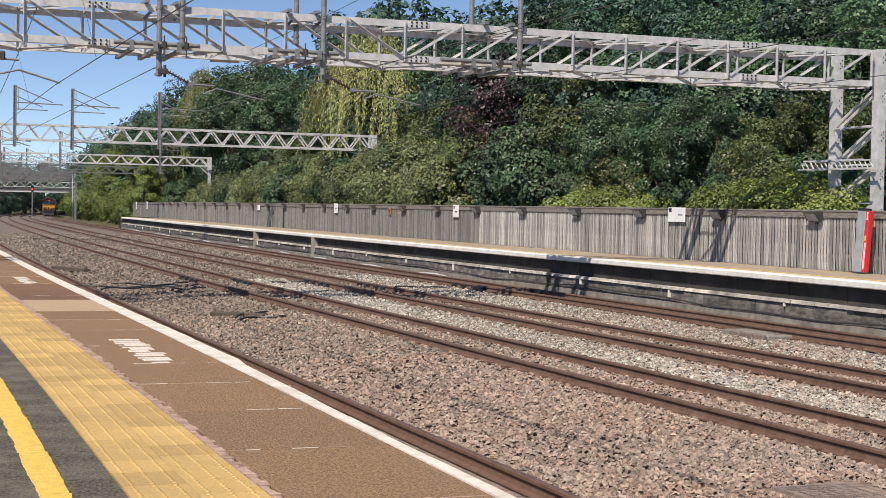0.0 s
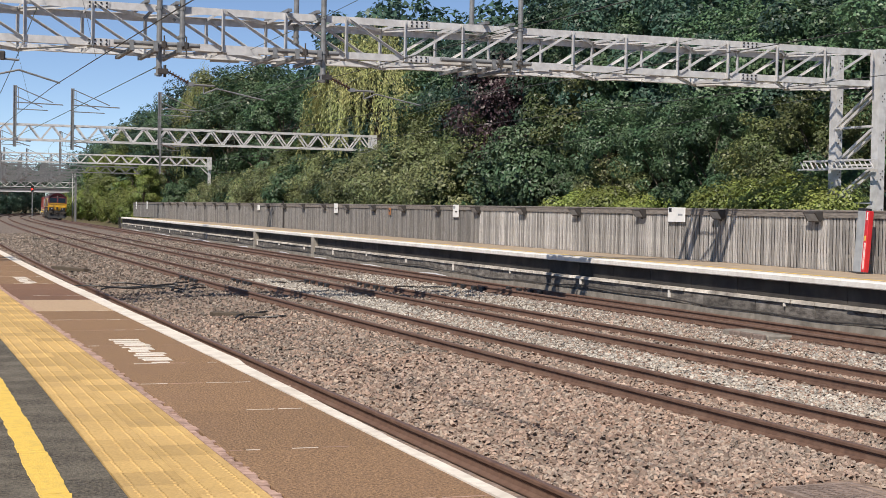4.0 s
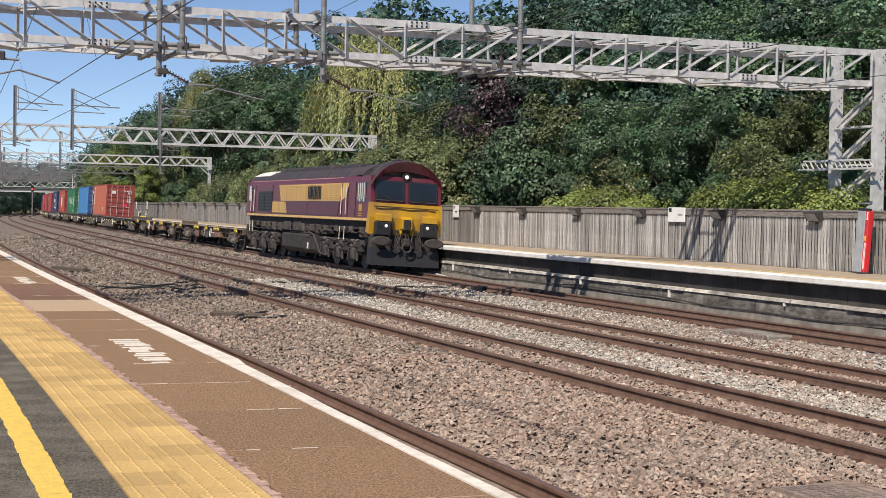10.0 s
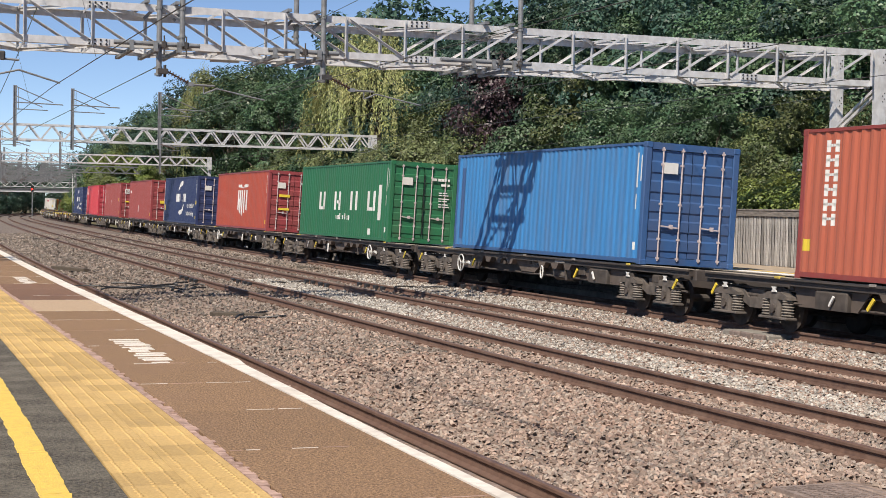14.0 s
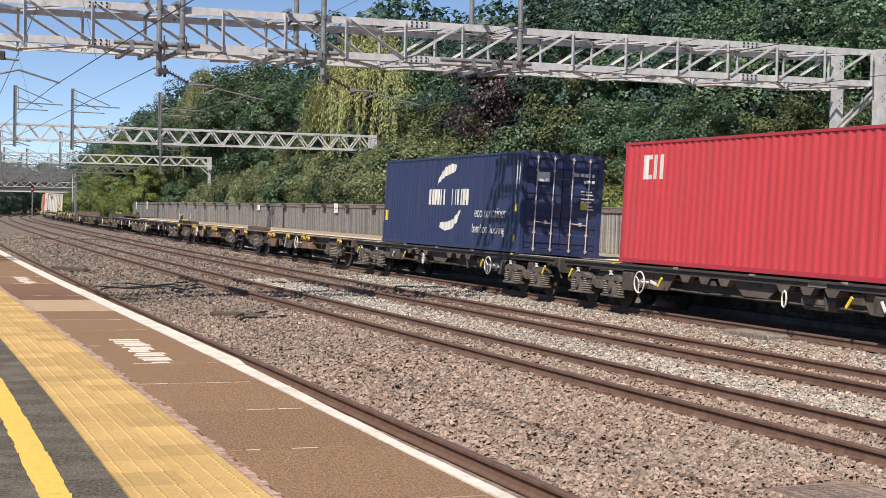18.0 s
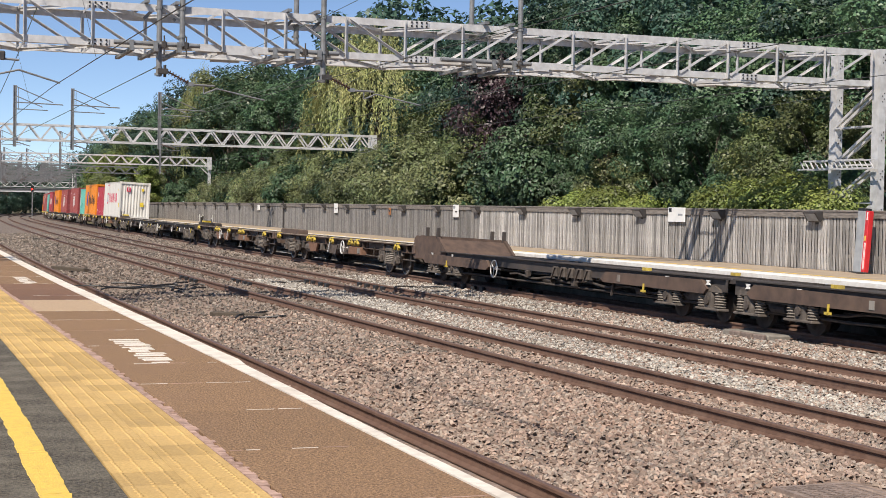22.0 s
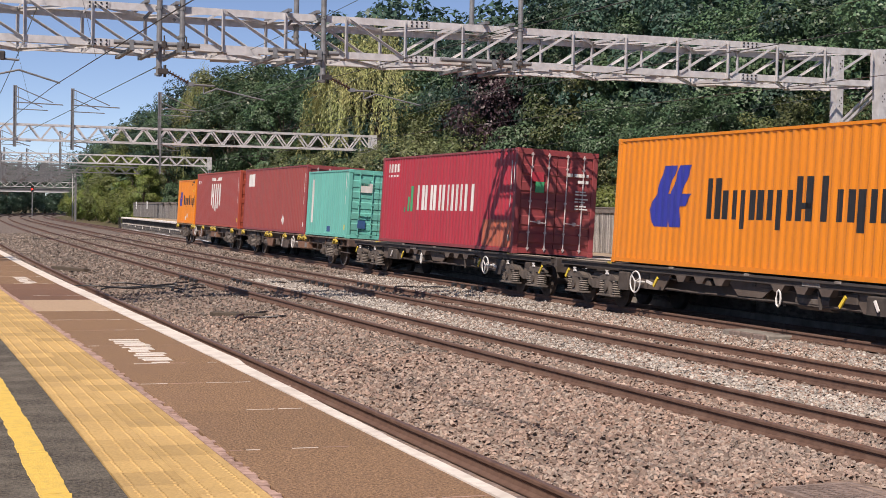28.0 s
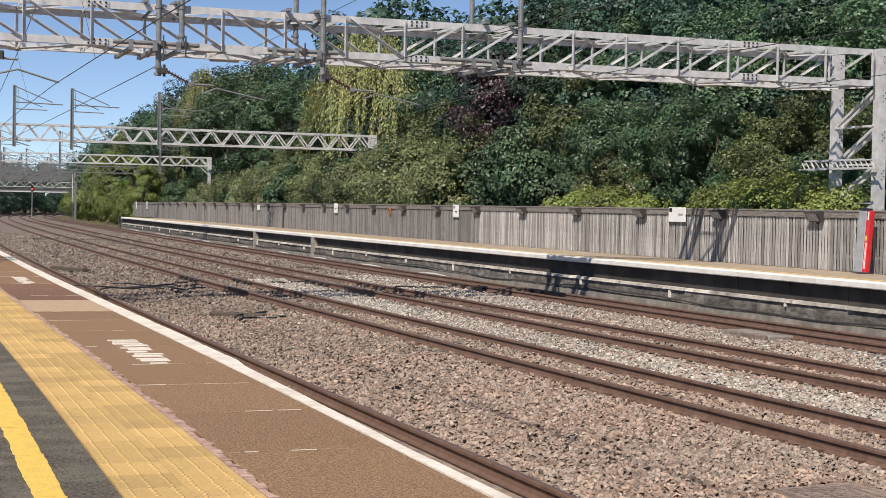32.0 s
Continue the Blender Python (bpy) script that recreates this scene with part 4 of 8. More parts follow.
    # tubes clamped along the lower chord, on bearers that cross under the truss
    for x, l in ((6.5, 1.25), (15.0, 1.7), (9.9, 1.0)):
        part("cross_tube", Geo().rod((x - l, -0.13, Z0 + 0.10), (x + 0.75, -0.13, Z0 + 0.10), 0.055, 10), M["tube_steel"], th)
        for k, o in enumerate((-0.85, -0.3, 0.25)):
            part("bearer", Geo().box(x + o - 0.05, x + o + 0.05, -0.3, W + 0.15, Z0 - 0.09, Z0 - 0.012).box(x + o - 0.05, x + o + 0.05, -0.24, -0.18, Z0 - 0.1, Z0 + 0.16), M["tube_steel"], th)
        for o in (-0.1, 0.42):
            part("clamp", Geo().cbox(x + o - 0.06, x + o + 0.06, -0.21, -0.02, Z0 + 0.03, Z0 + 0.17, 0.02).rod((x + o, -0.2, Z0 - 0.16), (x + o, -0.2, Z0 + 0.3), 0.018, 6), M["dark_steel"], th)
        for o in (-0.5, 0.2):
            part("bearer", Geo().box(x + o - 0.05, x + o + 0.05, -0.22, W + 0.2, Z1 + 0.01, Z1 + 0.08), M["tube_steel"], th)
            part("bracket", Geo().prism([(x + o, Z1 - 0.35), (x + o + 0.3, Z1 - 0.02), (x + o + 0.22, Z1 - 0.02), (x + o - 0.05, Z1 - 0.3)], 0.1, 0.2), M["tube_steel"], th)
    x = 3.03
    g = Geo().rod((x - 0.4, -0.1, 5.12), (x + 0.1, -0.1, 5.25), 0.022).rod((x + 0.1, -0.1, 5.25), (x + 1.02, -0.1, 4.99), 0.022).rod((x - 0.5, -0.1, 5.5), (x + 0.1, -0.1, 5.47), 0.026)
    part("registration_arm", g, M["tube_steel"], th)
    part("suspension_clamp", Geo().cbox(x - 0.45, x - 0.2, -0.18, -0.02, 5.46, 5.66, 0.03), M["dark_steel"], th)


def cantilever(g, x, y, z, d):
    """Frame of slanting tubes off a mast."""
    g.rod((x, y, z), (x + d * 2.2, y, z - 0.9), 0.03, 6).rod((x, y, z - 0.55), (x + d * 1.6, y, z - 1.2), 0.03, 6)
    g.rod((x, y, z - 0.95), (x + d * 2.8, y, z - 1.02), 0.035, 6).rod((x, y, z - 1.35), (x + d * 1.9, y, z - 1.38), 0.03, 6)
    g.rod((x + d * 0.2, y, z - 1.4), (x + d * 0.2, y, z - 0.05), 0.018, 5)


def far_gantry(S, c0, c1, z0, z1, masts, panel, end_leg, group="overhead line portals", legs=(), steel="galv"):
    th = tagged(empty("lattice_boom", here(0, S, 0)), "pale steel lattice boom carrying masts over the tracks", "gantry", group=group)
    w = 0.11
    lattice = Geo()
    for y in (0.0, 0.8):
        for z in (z0, z1):
            part("chord", Geo().box(c0, c1, y - 0.05, y + 0.05, z - w / 2, z + w / 2), M[steel], th)
        n = round((c1 - c0) / panel)
        for k in range(n):
            x, x2 = c0 + (c1 - c0) * k / n, c0 + (c1 - c0) * (k + 1) / n
            xm = (x + x2) / 2
            for a, b in (((x, y, z0), (xm, y, z1)), ((xm, y, z1), (x2, y, z0))):
                if S < 160:
                    part("diagonal", Geo().beam(a, b, w * 0.75, 0.05, (0, 1, 0)), M[steel], th)
                else:
                    lattice.beam(a, b, w * 0.75, 0.05, (0, 1, 0))
    if lattice.v:
        tagged(part("lattice", lattice, M[steel], th), kind="stuff")
    for k in range(round((c1 - c0) / panel / 2)):
        x = c0 + k * panel * 2
        part("lacing", Geo().beam((x, 0, z1), (x + panel, 0.8, z1), 0.06, 0.05), M[steel], th)
    if end_leg:
        part("end_frame", Geo().box(c1, c1 + 0.32, -0.1, 0.9, z0 - 0.35, z1 + 0.06), M[steel], th)
        part("leg", Geo().box(c1 + 0.05, c1 + 0.3, 0.2, 0.6, -0.5, z0 - 0.3), M[steel], th)
        g = Geo().beam((c1 - 0.9, 0.1, z0), (c1 + 0.1, 0.1, z0 - 0.9), 0.09, 0.06, (0, 1, 0)).beam((c1 - 0.45, 0.1, z0), (c1 + 0.1, 0.1, z0 - 0.5), 0.07, 0.06, (0, 1, 0))
        part("knee_brace", g, M[steel], th)
    for x in legs:
        part("leg", Geo().box(x - 0.15, x + 0.15, 0.2, 0.6, -0.5, z0), M[steel], th)
    # masts use the darker tube steel, their backlit look put into the colour
    for x, top, low in masts:
        part("mast", Geo().box(x - 0.10, x - 0.06, -0.15, -0.03, low, top).box(x + 0.06, x + 0.10, -0.15, -0.03, low, top).box(x - 0.06, x + 0.06, -0.10, -0.08, low, top), M["tube_steel"], th)
        g = Geo()
        cantilever(g, x, -0.1, top - 0.05, 1)
        part("cantilever_frame", g, M["tube_steel"], th)
        g = Geo()
        insulator(g, (x + 0.05, -0.1, low + 0.3), (x + 0.9, -0.1, low + 0.05))
        part("insulator", g, M["insulator"], th)
    return th


def overhead():
    main_gantry()
    far_gantry(95, -4.0, 29.0, 5.95, 6.85, ((6.85, 9.15, 5.5), (10.2, 9.1, 5.4), (15.42, 9.1, 5.6)), 1.36, True, legs=(-3.9,))
    far_gantry(150, -6.0, 27.6, 6.05, 6.85, ((8.0, 9.0, 5.5), (13.5, 9.0, 5.4), (22.9, 8.9, 5.2)), 1.5, True, legs=(-5.9,))
    for s, z, e in ((198, 6.2, 29.2), (223, 6.3, 20.4), (236, 6.3, 20.4), (262, 6.5, 20.4), (311, 6.8, 20.4), (248, 6.4, 20.4), (275, 6.6, 20.4), (300, 6.8, 20.4), (322, 6.9, 20.4)):
        far_gantry(s, -8.0, e, z, z + 0.8, ((4.5, z + 2.9, z - 0.6), (9.5, z + 2.9, z - 0.6), (12.2, z + 2.8, z - 0.6), (16.2, z + 2.9, z - 0.6)), 1.6, False, legs=((e - 0.1, -7.9) if s == 236 else (-7.9,)), steel="far_steel")
    # signal with a red lamp far down the line
    th = tagged(empty("railway_signal", here(14.6, 268, 0.9)), "distant colour-light signal showing red on a grey post", "signal")
    part("post", Geo().rod((0, 0, -1.4), (0, 0, 3.4), 0.07), M["grey_post"], th)
    part("head", Geo().cbox(-0.22, 0.22, -0.15, 0.15, 3.4, 4.5, 0.04), M["black"], th)
    lamp = bpy.data.materials.new("red_signal_lamp")
    lamp.use_nodes = True
    b = lamp.node_tree.nodes["Principled BSDF"]
    b.inputs["Base Color"].default_value = (0.8, 0.05, 0.03, 1)
    b.inputs["Emission Color"].default_value = (1.0, 0.03, 0.02, 1)
    b.inputs["Emission Strength"].default_value = 2.5
    part("red_lamp", Geo().lathe([(-0.19, 0.13), (-0.15, 0.15)], "y", 12, Matrix.Translation((0, 0, 3.85))), lamp, th, "lit red lamp")
    th = tagged(empty("steel_mast", here(20.2, 240, 0)), "tall grey overhead line mast beside the track", "mast")
    part("mast", Geo().box(-0.22, -0.12, -0.1, 0.1, -0.5, 7.2).box(0.12, 0.22, -0.1, 0.1, -0.5, 7.2), M["galv"], th)
    for k in range(9):
        part("mast_lacing", Geo().beam((-0.17, 0, k * 0.75), (0.17, 0, k * 0.75 + 0.7), 0.05, 0.03, (0, 1, 0)), M["galv"], th)


def wires():
    """Contact and catenary wires over each track, in spans between the structures."""
    sup = [-60, -20, 36.2, 95, 150, 190, 222, 255, 290, 340, 420]
    lines = [(4.05, 4.95, 3.72, 6.95), (8.75, 4.86, 8.6, 6.0), (12.65, 4.80, 12.5, 6.0), (17.0, 4.80, 16.9, 6.0)]
    for i, (cc, zc0, cm, zm) in enumerate(lines):
        th = tagged(empty("overhead_line", here(cc, 36.2, zc0)), "overhead contact wire hung from a catenary by droppers", "overhead wire", group="overhead wires")
        inv = th.matrix_basis.inverted()
        cont, cat, hung = [], [], []
        for j, (a, b) in enumerate(zip(sup, sup[1:])):
            for k in range(8):
                q = k / 8
                s = a + (b - a) * q
                drift = TRACKS[i][0] - 0.2 - cc if s > 36.2 else 0.0
                drift *= min(1.0, max(0.0, (s - 36.2) / 110))
                zig = 0.1 * (1 if j % 2 else -1) * (1 - 2 * q)
                cont.append(P(cc + zig + drift, s, zc0 - 0.1 * min(1.0, max(0.0, (s - 36.2) / 110))))
                cat.append(P(cm + zig + drift, s, zm + (max(0.0, 36.2 - s) * 0.06 if i else 0.0) - (zm - zc0 - 0.25) * 3.4 * q * (1 - q) * min(1, (b - a) / 55)))
                if k % 2 and s > (36.2 if i else 0):
                    hung.append((s, cont[-1], cat[-1]))
        for name, pts, r, m in (("contact_wire", cont, 0.007 if i else 0.011, M["wire"]), ("catenary_wire", cat, 0.007 if i else 0.011, M["copper_wire"])):
            o = part(name, Geo().wire(pts, r, 4), m, th)
            o.matrix_parent_inverse = inv
        for s, lo, hi in hung:
            o = part("dropper", Geo().rod(lo, hi, 0.005 if s < 90 else 0.009, 4), M["wire"], th)
            o.matrix_parent_inverse = inv
    for c in (6.3, 10.25):
        g = Geo().wire([P(c - 0.004 * (s - 36.2), s, 5.5 + 0.0035 * (s - 36.2) - 0.16 * math.sin(math.pi * (s - 36.2) / 58.8)) for s in rows_of(36.2, 95, 5)], 0.013, 4)
        tagged(part("feeder_wire", g, M["copper_wire"]), "pale green copper wire strung from the gantry's drop post", "overhead wire")
    g = Geo().wire([P(26.5, s, 5.9 - 0.9 * math.sin(math.pi * ((s + 20) % 58) / 58)) for s in rows_of(-20, 150, 4)], 0.009, 4)
    tagged(part("feeder_wire", g, M["wire"]), "thin feeder wire strung along the tree line", "overhead wire")


def bridge():
    S = 335
    th = tagged(empty("road_bridge", here(0, S, 0)), "grey steel girder road bridge on dark abutments", "bridge")
    part("girder", Geo().box(-60, 23.4, -0.3, 0.3, 4.95, 5.75).box(-60, 23.4, -0.5, -0.3, 5.65, 5.75), M["far_steel"], th, "pale grey girder")
    part("girder_flange", Geo().box(-60, 23.4, -0.6, -0.31, 4.9, 5.1), M["galv"], th)
    part("deck", Geo().box(-60, 23.4, 0.3, 9.0, 5.2, 5.6), M["concrete"], th)
    part("far_girder", Geo().box(-60, 23.4, 9.0, 9.6, 4.95, 5.75), M["dark_steel"], th)
    for z in (6.05, 7.1):
        part("parapet_rail", Geo().box(-60, 23.4, -0.05, 0.05, z - 0.07, z + 0.07), M["galv"], th)
    for k in range(42):
        x = -59 + 2 * k
        part("parapet_brace", Geo().beam((x, 0, 6.1), (x + 1.0, 0, 7.05), 0.12, 0.06, (0, 1, 0)).beam((x + 1.0, 0, 7.05), (x + 2.0, 0, 6.1), 0.12, 0.06, (0, 1, 0)), M["galv"], th)
    for k in range(28):
        part("parapet_post", Geo().box(-59 + k * 3, -58.8 + k * 3, -0.25, 0.1, 5.75, 7.6), M["far_steel"], th)
    part("hand_rail", Geo().box(-60, 23.4, -0.12, 0.02, 7.5, 7.6), M["far_steel"], th)
    part("abutment", Geo().box(22.6, 30, -1, 10, -3, 5.0), M["brick"], th)
    part("abutment", Geo().box(-26, -20, -1, 10, -3, 5.0), M["brick"], th)
    part("pier", Geo().box(1.0, 2.2, 0, 9, -3, 5.0), M["brick"], th)

# ---- trees and bushes ----
LEAF = {
    "mid": leaf_mat("mid_green_leaves", (0.080, 0.142, 0.070), trans=0.27),
    "dark": leaf_mat("dark_green_leaves", (0.048, 0.096, 0.066), trans=0.25),
    "light": leaf_mat("yellow_green_leaves", (0.185, 0.235, 0.060), trans=0.28),
    "olive": leaf_mat("olive_green_leaves", (0.128, 0.160, 0.060), trans=0.27),
    "hedge": leaf_mat("pale_olive_hedge_leaves", (0.195, 0.228, 0.100), 0.45, 0.3),
    "willow": leaf_mat("pale_willow_leaves", (0.285, 0.30, 0.12)),
    "purple": leaf_mat("dark_purple_leaves", (0.042, 0.023, 0.028)),
    "ivy": leaf_mat("glossy_ivy_leaves", (0.062, 0.105, 0.052), 0.5),
}


def leaf_mesh(name, centres, normals, size, material, rng, droop=0.0, slim=0.62, sprig=False):
    """Folded rhombic leaves, one island each; sprig: pointed single-faced ones for crowns seen from afar."""
    n = len(centres)
    a = rng.normal(0, 1, (n, 3))
    a[:, 2] -= droop
    nn = normals + rng.normal(0, 0.38, (n, 3))
    nn /= np.linalg.norm(nn, axis=1, keepdims=True)
    a -= nn * (a * nn).sum(1, keepdims=True)
    a /= np.linalg.norm(a, axis=1, keepdims=True)
    b = np.cross(nn, a)
    sz = (size * rng.uniform(0.6, 1.35, n))[:, None]
    if sprig:
        v = np.stack([centres - a * sz, centres + a * sz * 0.5 + b * sz * slim, centres + a * sz * 0.35 - b * sz * slim * 0.9 + nn * sz * 0.2], 1)
        me = bpy.data.meshes.new(name)
        me.from_pydata(v.reshape(-1, 3).tolist(), [], np.arange(n * 3).reshape(n, 3).tolist())
        me.materials.append(material)
        return me
    v = np.empty((n, 4, 3))
    v[:, 0] = centres - a * sz
    v[:, 1] = centres + b * sz * slim + nn * sz * 0.18
    v[:, 2] = centres + a * sz
    v[:, 3] = centres - b * sz * slim + nn * sz * 0.18
    f = np.arange(n * 4).reshape(n, 4)
    me = bpy.data.meshes.new(name)
    me.from_pydata(v.reshape(-1, 3).tolist(), [], f.tolist())
    me.materials.append(material)
    return me


def crown_points(rng, h, r, base, clumps, leaves, flat=1.0, clump_r=0.9):
    """Leaf places: clumps over an uneven crown, thinner inside."""
    zc, zr = (h + base) / 2, (h - base) / 2
    d = rng.normal(0, 1, (clumps, 3))
    d /= np.linalg.norm(d, axis=1, keepdims=True)
    k = rng.uniform(0.55, 1.0, (clumps, 1)) ** 0.6
    cc = d * k * np.array([r, r, zr]) * rng.uniform(0.78, 1.14, (clumps, 1))
    cc[:, 2] += zc
    w = rng.uniform(0.35, 1.5, clumps)
    idx = rng.choice(clumps, leaves, p=w / w.sum())
    e = rng.normal(0, 1, (leaves, 3))
    e /= np.linalg.norm(e, axis=1, keepdims=True)
    rad = clump_r * w[idx] ** 0.6 * rng.uniform(0.4, 1.0, leaves) ** 0.38
    pts = cc[idx] + e * rad[:, None] * np.array([1, 1, 0.75 * flat])
    pts[:, 2] = np.maximum(pts[:, 2], 0.05)
    return pts, e * 0.8 + d[idx] * 0.5 + np.array([0, 0, 0.35]), cc


def make_tree(name, label, category, h, r, base, clumps, leaves, size, kind, seed, clump_r=0.9, droop=0.0, sprig=False):
    rng = np.random.default_rng(seed)
    th = tagged(empty(name), label, category)
    g = Geo()
    tr = 0.05 + 0.016 * h
    lean = rng.normal(0, 0.02 * h, 2)
    top = Vector((lean[0], lean[1], base + (h - base) * 0.55))
    g.rod((0, 0, -0.6), top * 0.5, tr, 9, tr * 0.75)
    g.rod(top * 0.5, top, tr * 0.75, 8, tr * 0.35)
    pts, nn, cc = crown_points(rng, h, r, base, clumps, leaves, clump_r=clump_r)
    part("trunk", g, M["bark"], th)
    limbs = Geo()
    for q in cc[: min(len(cc), 17)]:
        st = top * float(rng.uniform(0.35, 1.0))
        q = Vector(q)
        mid = st.lerp(q, 0.5) + Vector((0, 0, 0.12 * (q - st).length))
        limbs.rod(st, mid, tr * 0.28, 6, tr * 0.17).rod(mid, q, tr * 0.17, 5, 0.012)
    part("branchwork", limbs, M["bark"], th)
    part("crown", leaf_mesh("crown", pts, nn, size, LEAF[kind], rng, droop, 0.7 if sprig else 0.62, sprig), None, th)
    return th


def make_willow(seed):
    rng = np.random.default_rng(seed)
    th = tagged(empty("weeping_willow"), "tall weeping willow with pale yellow-green hanging strands", "tree")
    g = Geo().rod((0, 0, -0.6), (0.2, 0, 5), 0.32, 9, 0.24).rod((0.2, 0, 5), (0.3, 0.2, 9.5), 0.24, 8, 0.1)
    part("trunk", g, M["bark"], th)
    pts, nn, limbs = [], [], Geo()
    for k in range(430):
        a, q = rng.uniform(0, 6.28), rng.uniform(0.0, 1) ** 0.55
        lobe = 1 + 0.16 * math.sin(3 * a + 0.6)
        x, y = 3.7 * lobe * q * math.cos(a), 3.7 * lobe * q * math.sin(a)
        z = 12.4 - 4.6 * q ** 2.2 + rng.normal(0, 0.45)
        if rng.random() < 0.14:
            limbs.rod((0.3, 0.2, rng.uniform(6, 9.4)), (x, y, z), 0.05, 5, 0.015)
        L = rng.uniform(1.0, 2.6) + 3.0 * q * rng.random()
        n = int(L * 26)
        t = rng.uniform(0, 1, n) ** 0.85
        sx, sy = rng.normal(0, 0.3, 2) + np.array([x, y]) * 0.09
        tuft = 0.06 + 0.22 * np.maximum(0, 1 - 3 * t)
        pts.append(np.stack([x + sx * t ** 0.5 + rng.normal(0, 1, n) * tuft, y + sy * t ** 0.5 + rng.normal(0, 1, n) * tuft, z - L * t + rng.normal(0, 0.1, n)], 1))
        nn.append(np.tile([x, y, 1.5], (n, 1)) * 0.3)
    part("branchwork", limbs, M["bark"], th)
    pts = np.concatenate(pts)
    part("crown", leaf_mesh("crown", pts, np.concatenate(nn), 0.11, LEAF["willow"], rng, 6.0, 0.27), None, th)
    return th


def put_copies(proto, spots, rng):
    """The first spot takes the thing itself, the others copies of it."""
    for i, (c, s, z, k) in enumerate(spots):
        m = here(c, s, z, rng.uniform(0, 6.28))
        ob = proto if i == 0 else copy_thing(proto, m)
        ob.matrix_basis = m
        ob.scale = (k, k, k)


def ground_z(c):
    return float(np.interp(c, [24.6, 25.8, 28, 40, 80], [-0.45, 0.3, 0.9, 2.0, 4.0]))


def woods():
    rng = random.Random(21)

    def sp(*q):
        return [(c, s, ground_z(c) - 0.1, k) for c, s, k in q]
    # tall trees of the bank
    broad = [make_tree("broadleaf_tree", "tall broadleaf tree with a dense mid-green crown on the bank", "tree", 12.5, 4.2, 2.0, 66, 17000, 0.13, "mid", 31, 1.02, sprig=True),
             make_tree("broadleaf_tree", "tall dark green broadleaf tree on the bank", "tree", 14.0, 4.6, 2.5, 68, 17000, 0.142, "dark", 32, 1.1, sprig=True),
             make_tree("broadleaf_tree", "rounded olive-green tree behind the fence", "tree", 10.5, 3.8, 1.2, 60, 15500, 0.122, "olive", 33, 0.95, sprig=True)]
    put_copies(broad[0], sp((34.0, 144.5, 1.07), (32.0, 165.5, 1.08), (31.0, 200.5, 1.08), (33.0, 151.0, 1.24), (33.0, 205.0, 1.3), (30.0, 360.0, 1.24), (34.0, 98.5, 0.94), (33.0, 72.5, 0.92), (32.0, 64.5, 0.89), (33.0, 61.0, 0.82), (32.0, 54.0, 0.77), (32.0, 49.5, 0.76), (33.0, 47.5, 0.72), (32.0, 43.5, 0.72), (28.5, 58.0, 0.49), (28.0, 51.5, 0.48), (28.5, 49.0, 0.47)), rng)
    put_copies(broad[1], sp((33.0, 184.0, 1.25), (32.0, 222.5, 1.15), (31.0, 294.0, 1.14), (36.0, 101.5, 1.01), (35.0, 90.5, 0.88), (33.0, 80.0, 0.85), (32.0, 73.0, 0.91), (34.0, 72.0, 0.96), (33.0, 64.0, 0.88), (34.0, 60.5, 0.83), (33.0, 54.0, 0.78), (33.0, 49.5, 0.75), (34.0, 47.0, 0.71)), rng)
    put_copies(broad[2], sp((34.0, 171.5, 1.60), (32.0, 259.0, 1.5), (28.5, 228.0, 0.75), (28.5, 186.0, 0.67), (29.0, 118.0, 0.66), (30.0, 81.5, 0.73), (28.5, 73.0, 0.63), (28.5, 44.5, 0.49), (29.0, 43.0, 0.54), (29.5, 64.0, 0.75), (26.5, 336.0, 0.92), (33.5, 90.0, 0.66)), rng)
    w = make_willow(41)
    w.matrix_basis = here(30.5, 99.8, ground_z(29.6) - 0.1)
    w.scale = (1.16, 1.16, 1.06)
    w2 = copy_thing(w, here(30.5, 173, ground_z(30.5) - 0.1))
    w2.scale = (0.8, 0.8, 1.3)
    p = make_tree("copper_beech", "dark purple-leaved tree among the greenery", "tree", 7.2, 2.0, 2.0, 56, 12000, 0.085, "purple", 42, 0.7, sprig=True)
    p.matrix_basis = here(28.9, 72.0, ground_z(29.2) - 0.1)
    p.scale = (1.0, 1.0, 1.30)
    iv = make_tree("ivy_clad_tree", "tree trunk smothered in glossy dark ivy", "tree", 6.4, 1.9, 0.2, 60, 11000, 0.105, "ivy", 43, 0.75)
    put_copies(iv, sp((27.6, 66.5, 0.93), (27.6, 63.5, 0.95), (28.1, 62.5, 0.77)), rng)
    # bushes over the fence
    bush = [make_tree("bush", "rounded green bush spilling over the fence", "bush", 3.6, 1.9, 0.1, 44, 9000, 0.095, "mid", 51, 0.6, sprig=True),
            make_tree("bush", "pale olive bramble bush behind the fence", "bush", 3.8, 2.1, 0.1, 70, 15000, 0.068, "hedge", 52, 0.55, sprig=True),
            make_tree("bush", "bright yellow-green hedge bush above the fence", "bush", 2.5, 1.5, 0.1, 50, 12500, 0.058, "light", 53, 0.5, sprig=True)]
    put_copies(bush[0], sp((27.6, 130.5, 1.16), (27.6, 109.0, 1.32), (28.1, 95.0, 1.33), (28.6, 83.5, 1.44), (28.1, 72.5, 1.32), (26.1, 288.5, 2.24), (27.1, 221.5, 1.61), (27.1, 165.0, 1.15), (28.1, 46.5, 0.81), (27.6, 41.0, 0.89), (28.1, 50.5, 0.86)), rng)
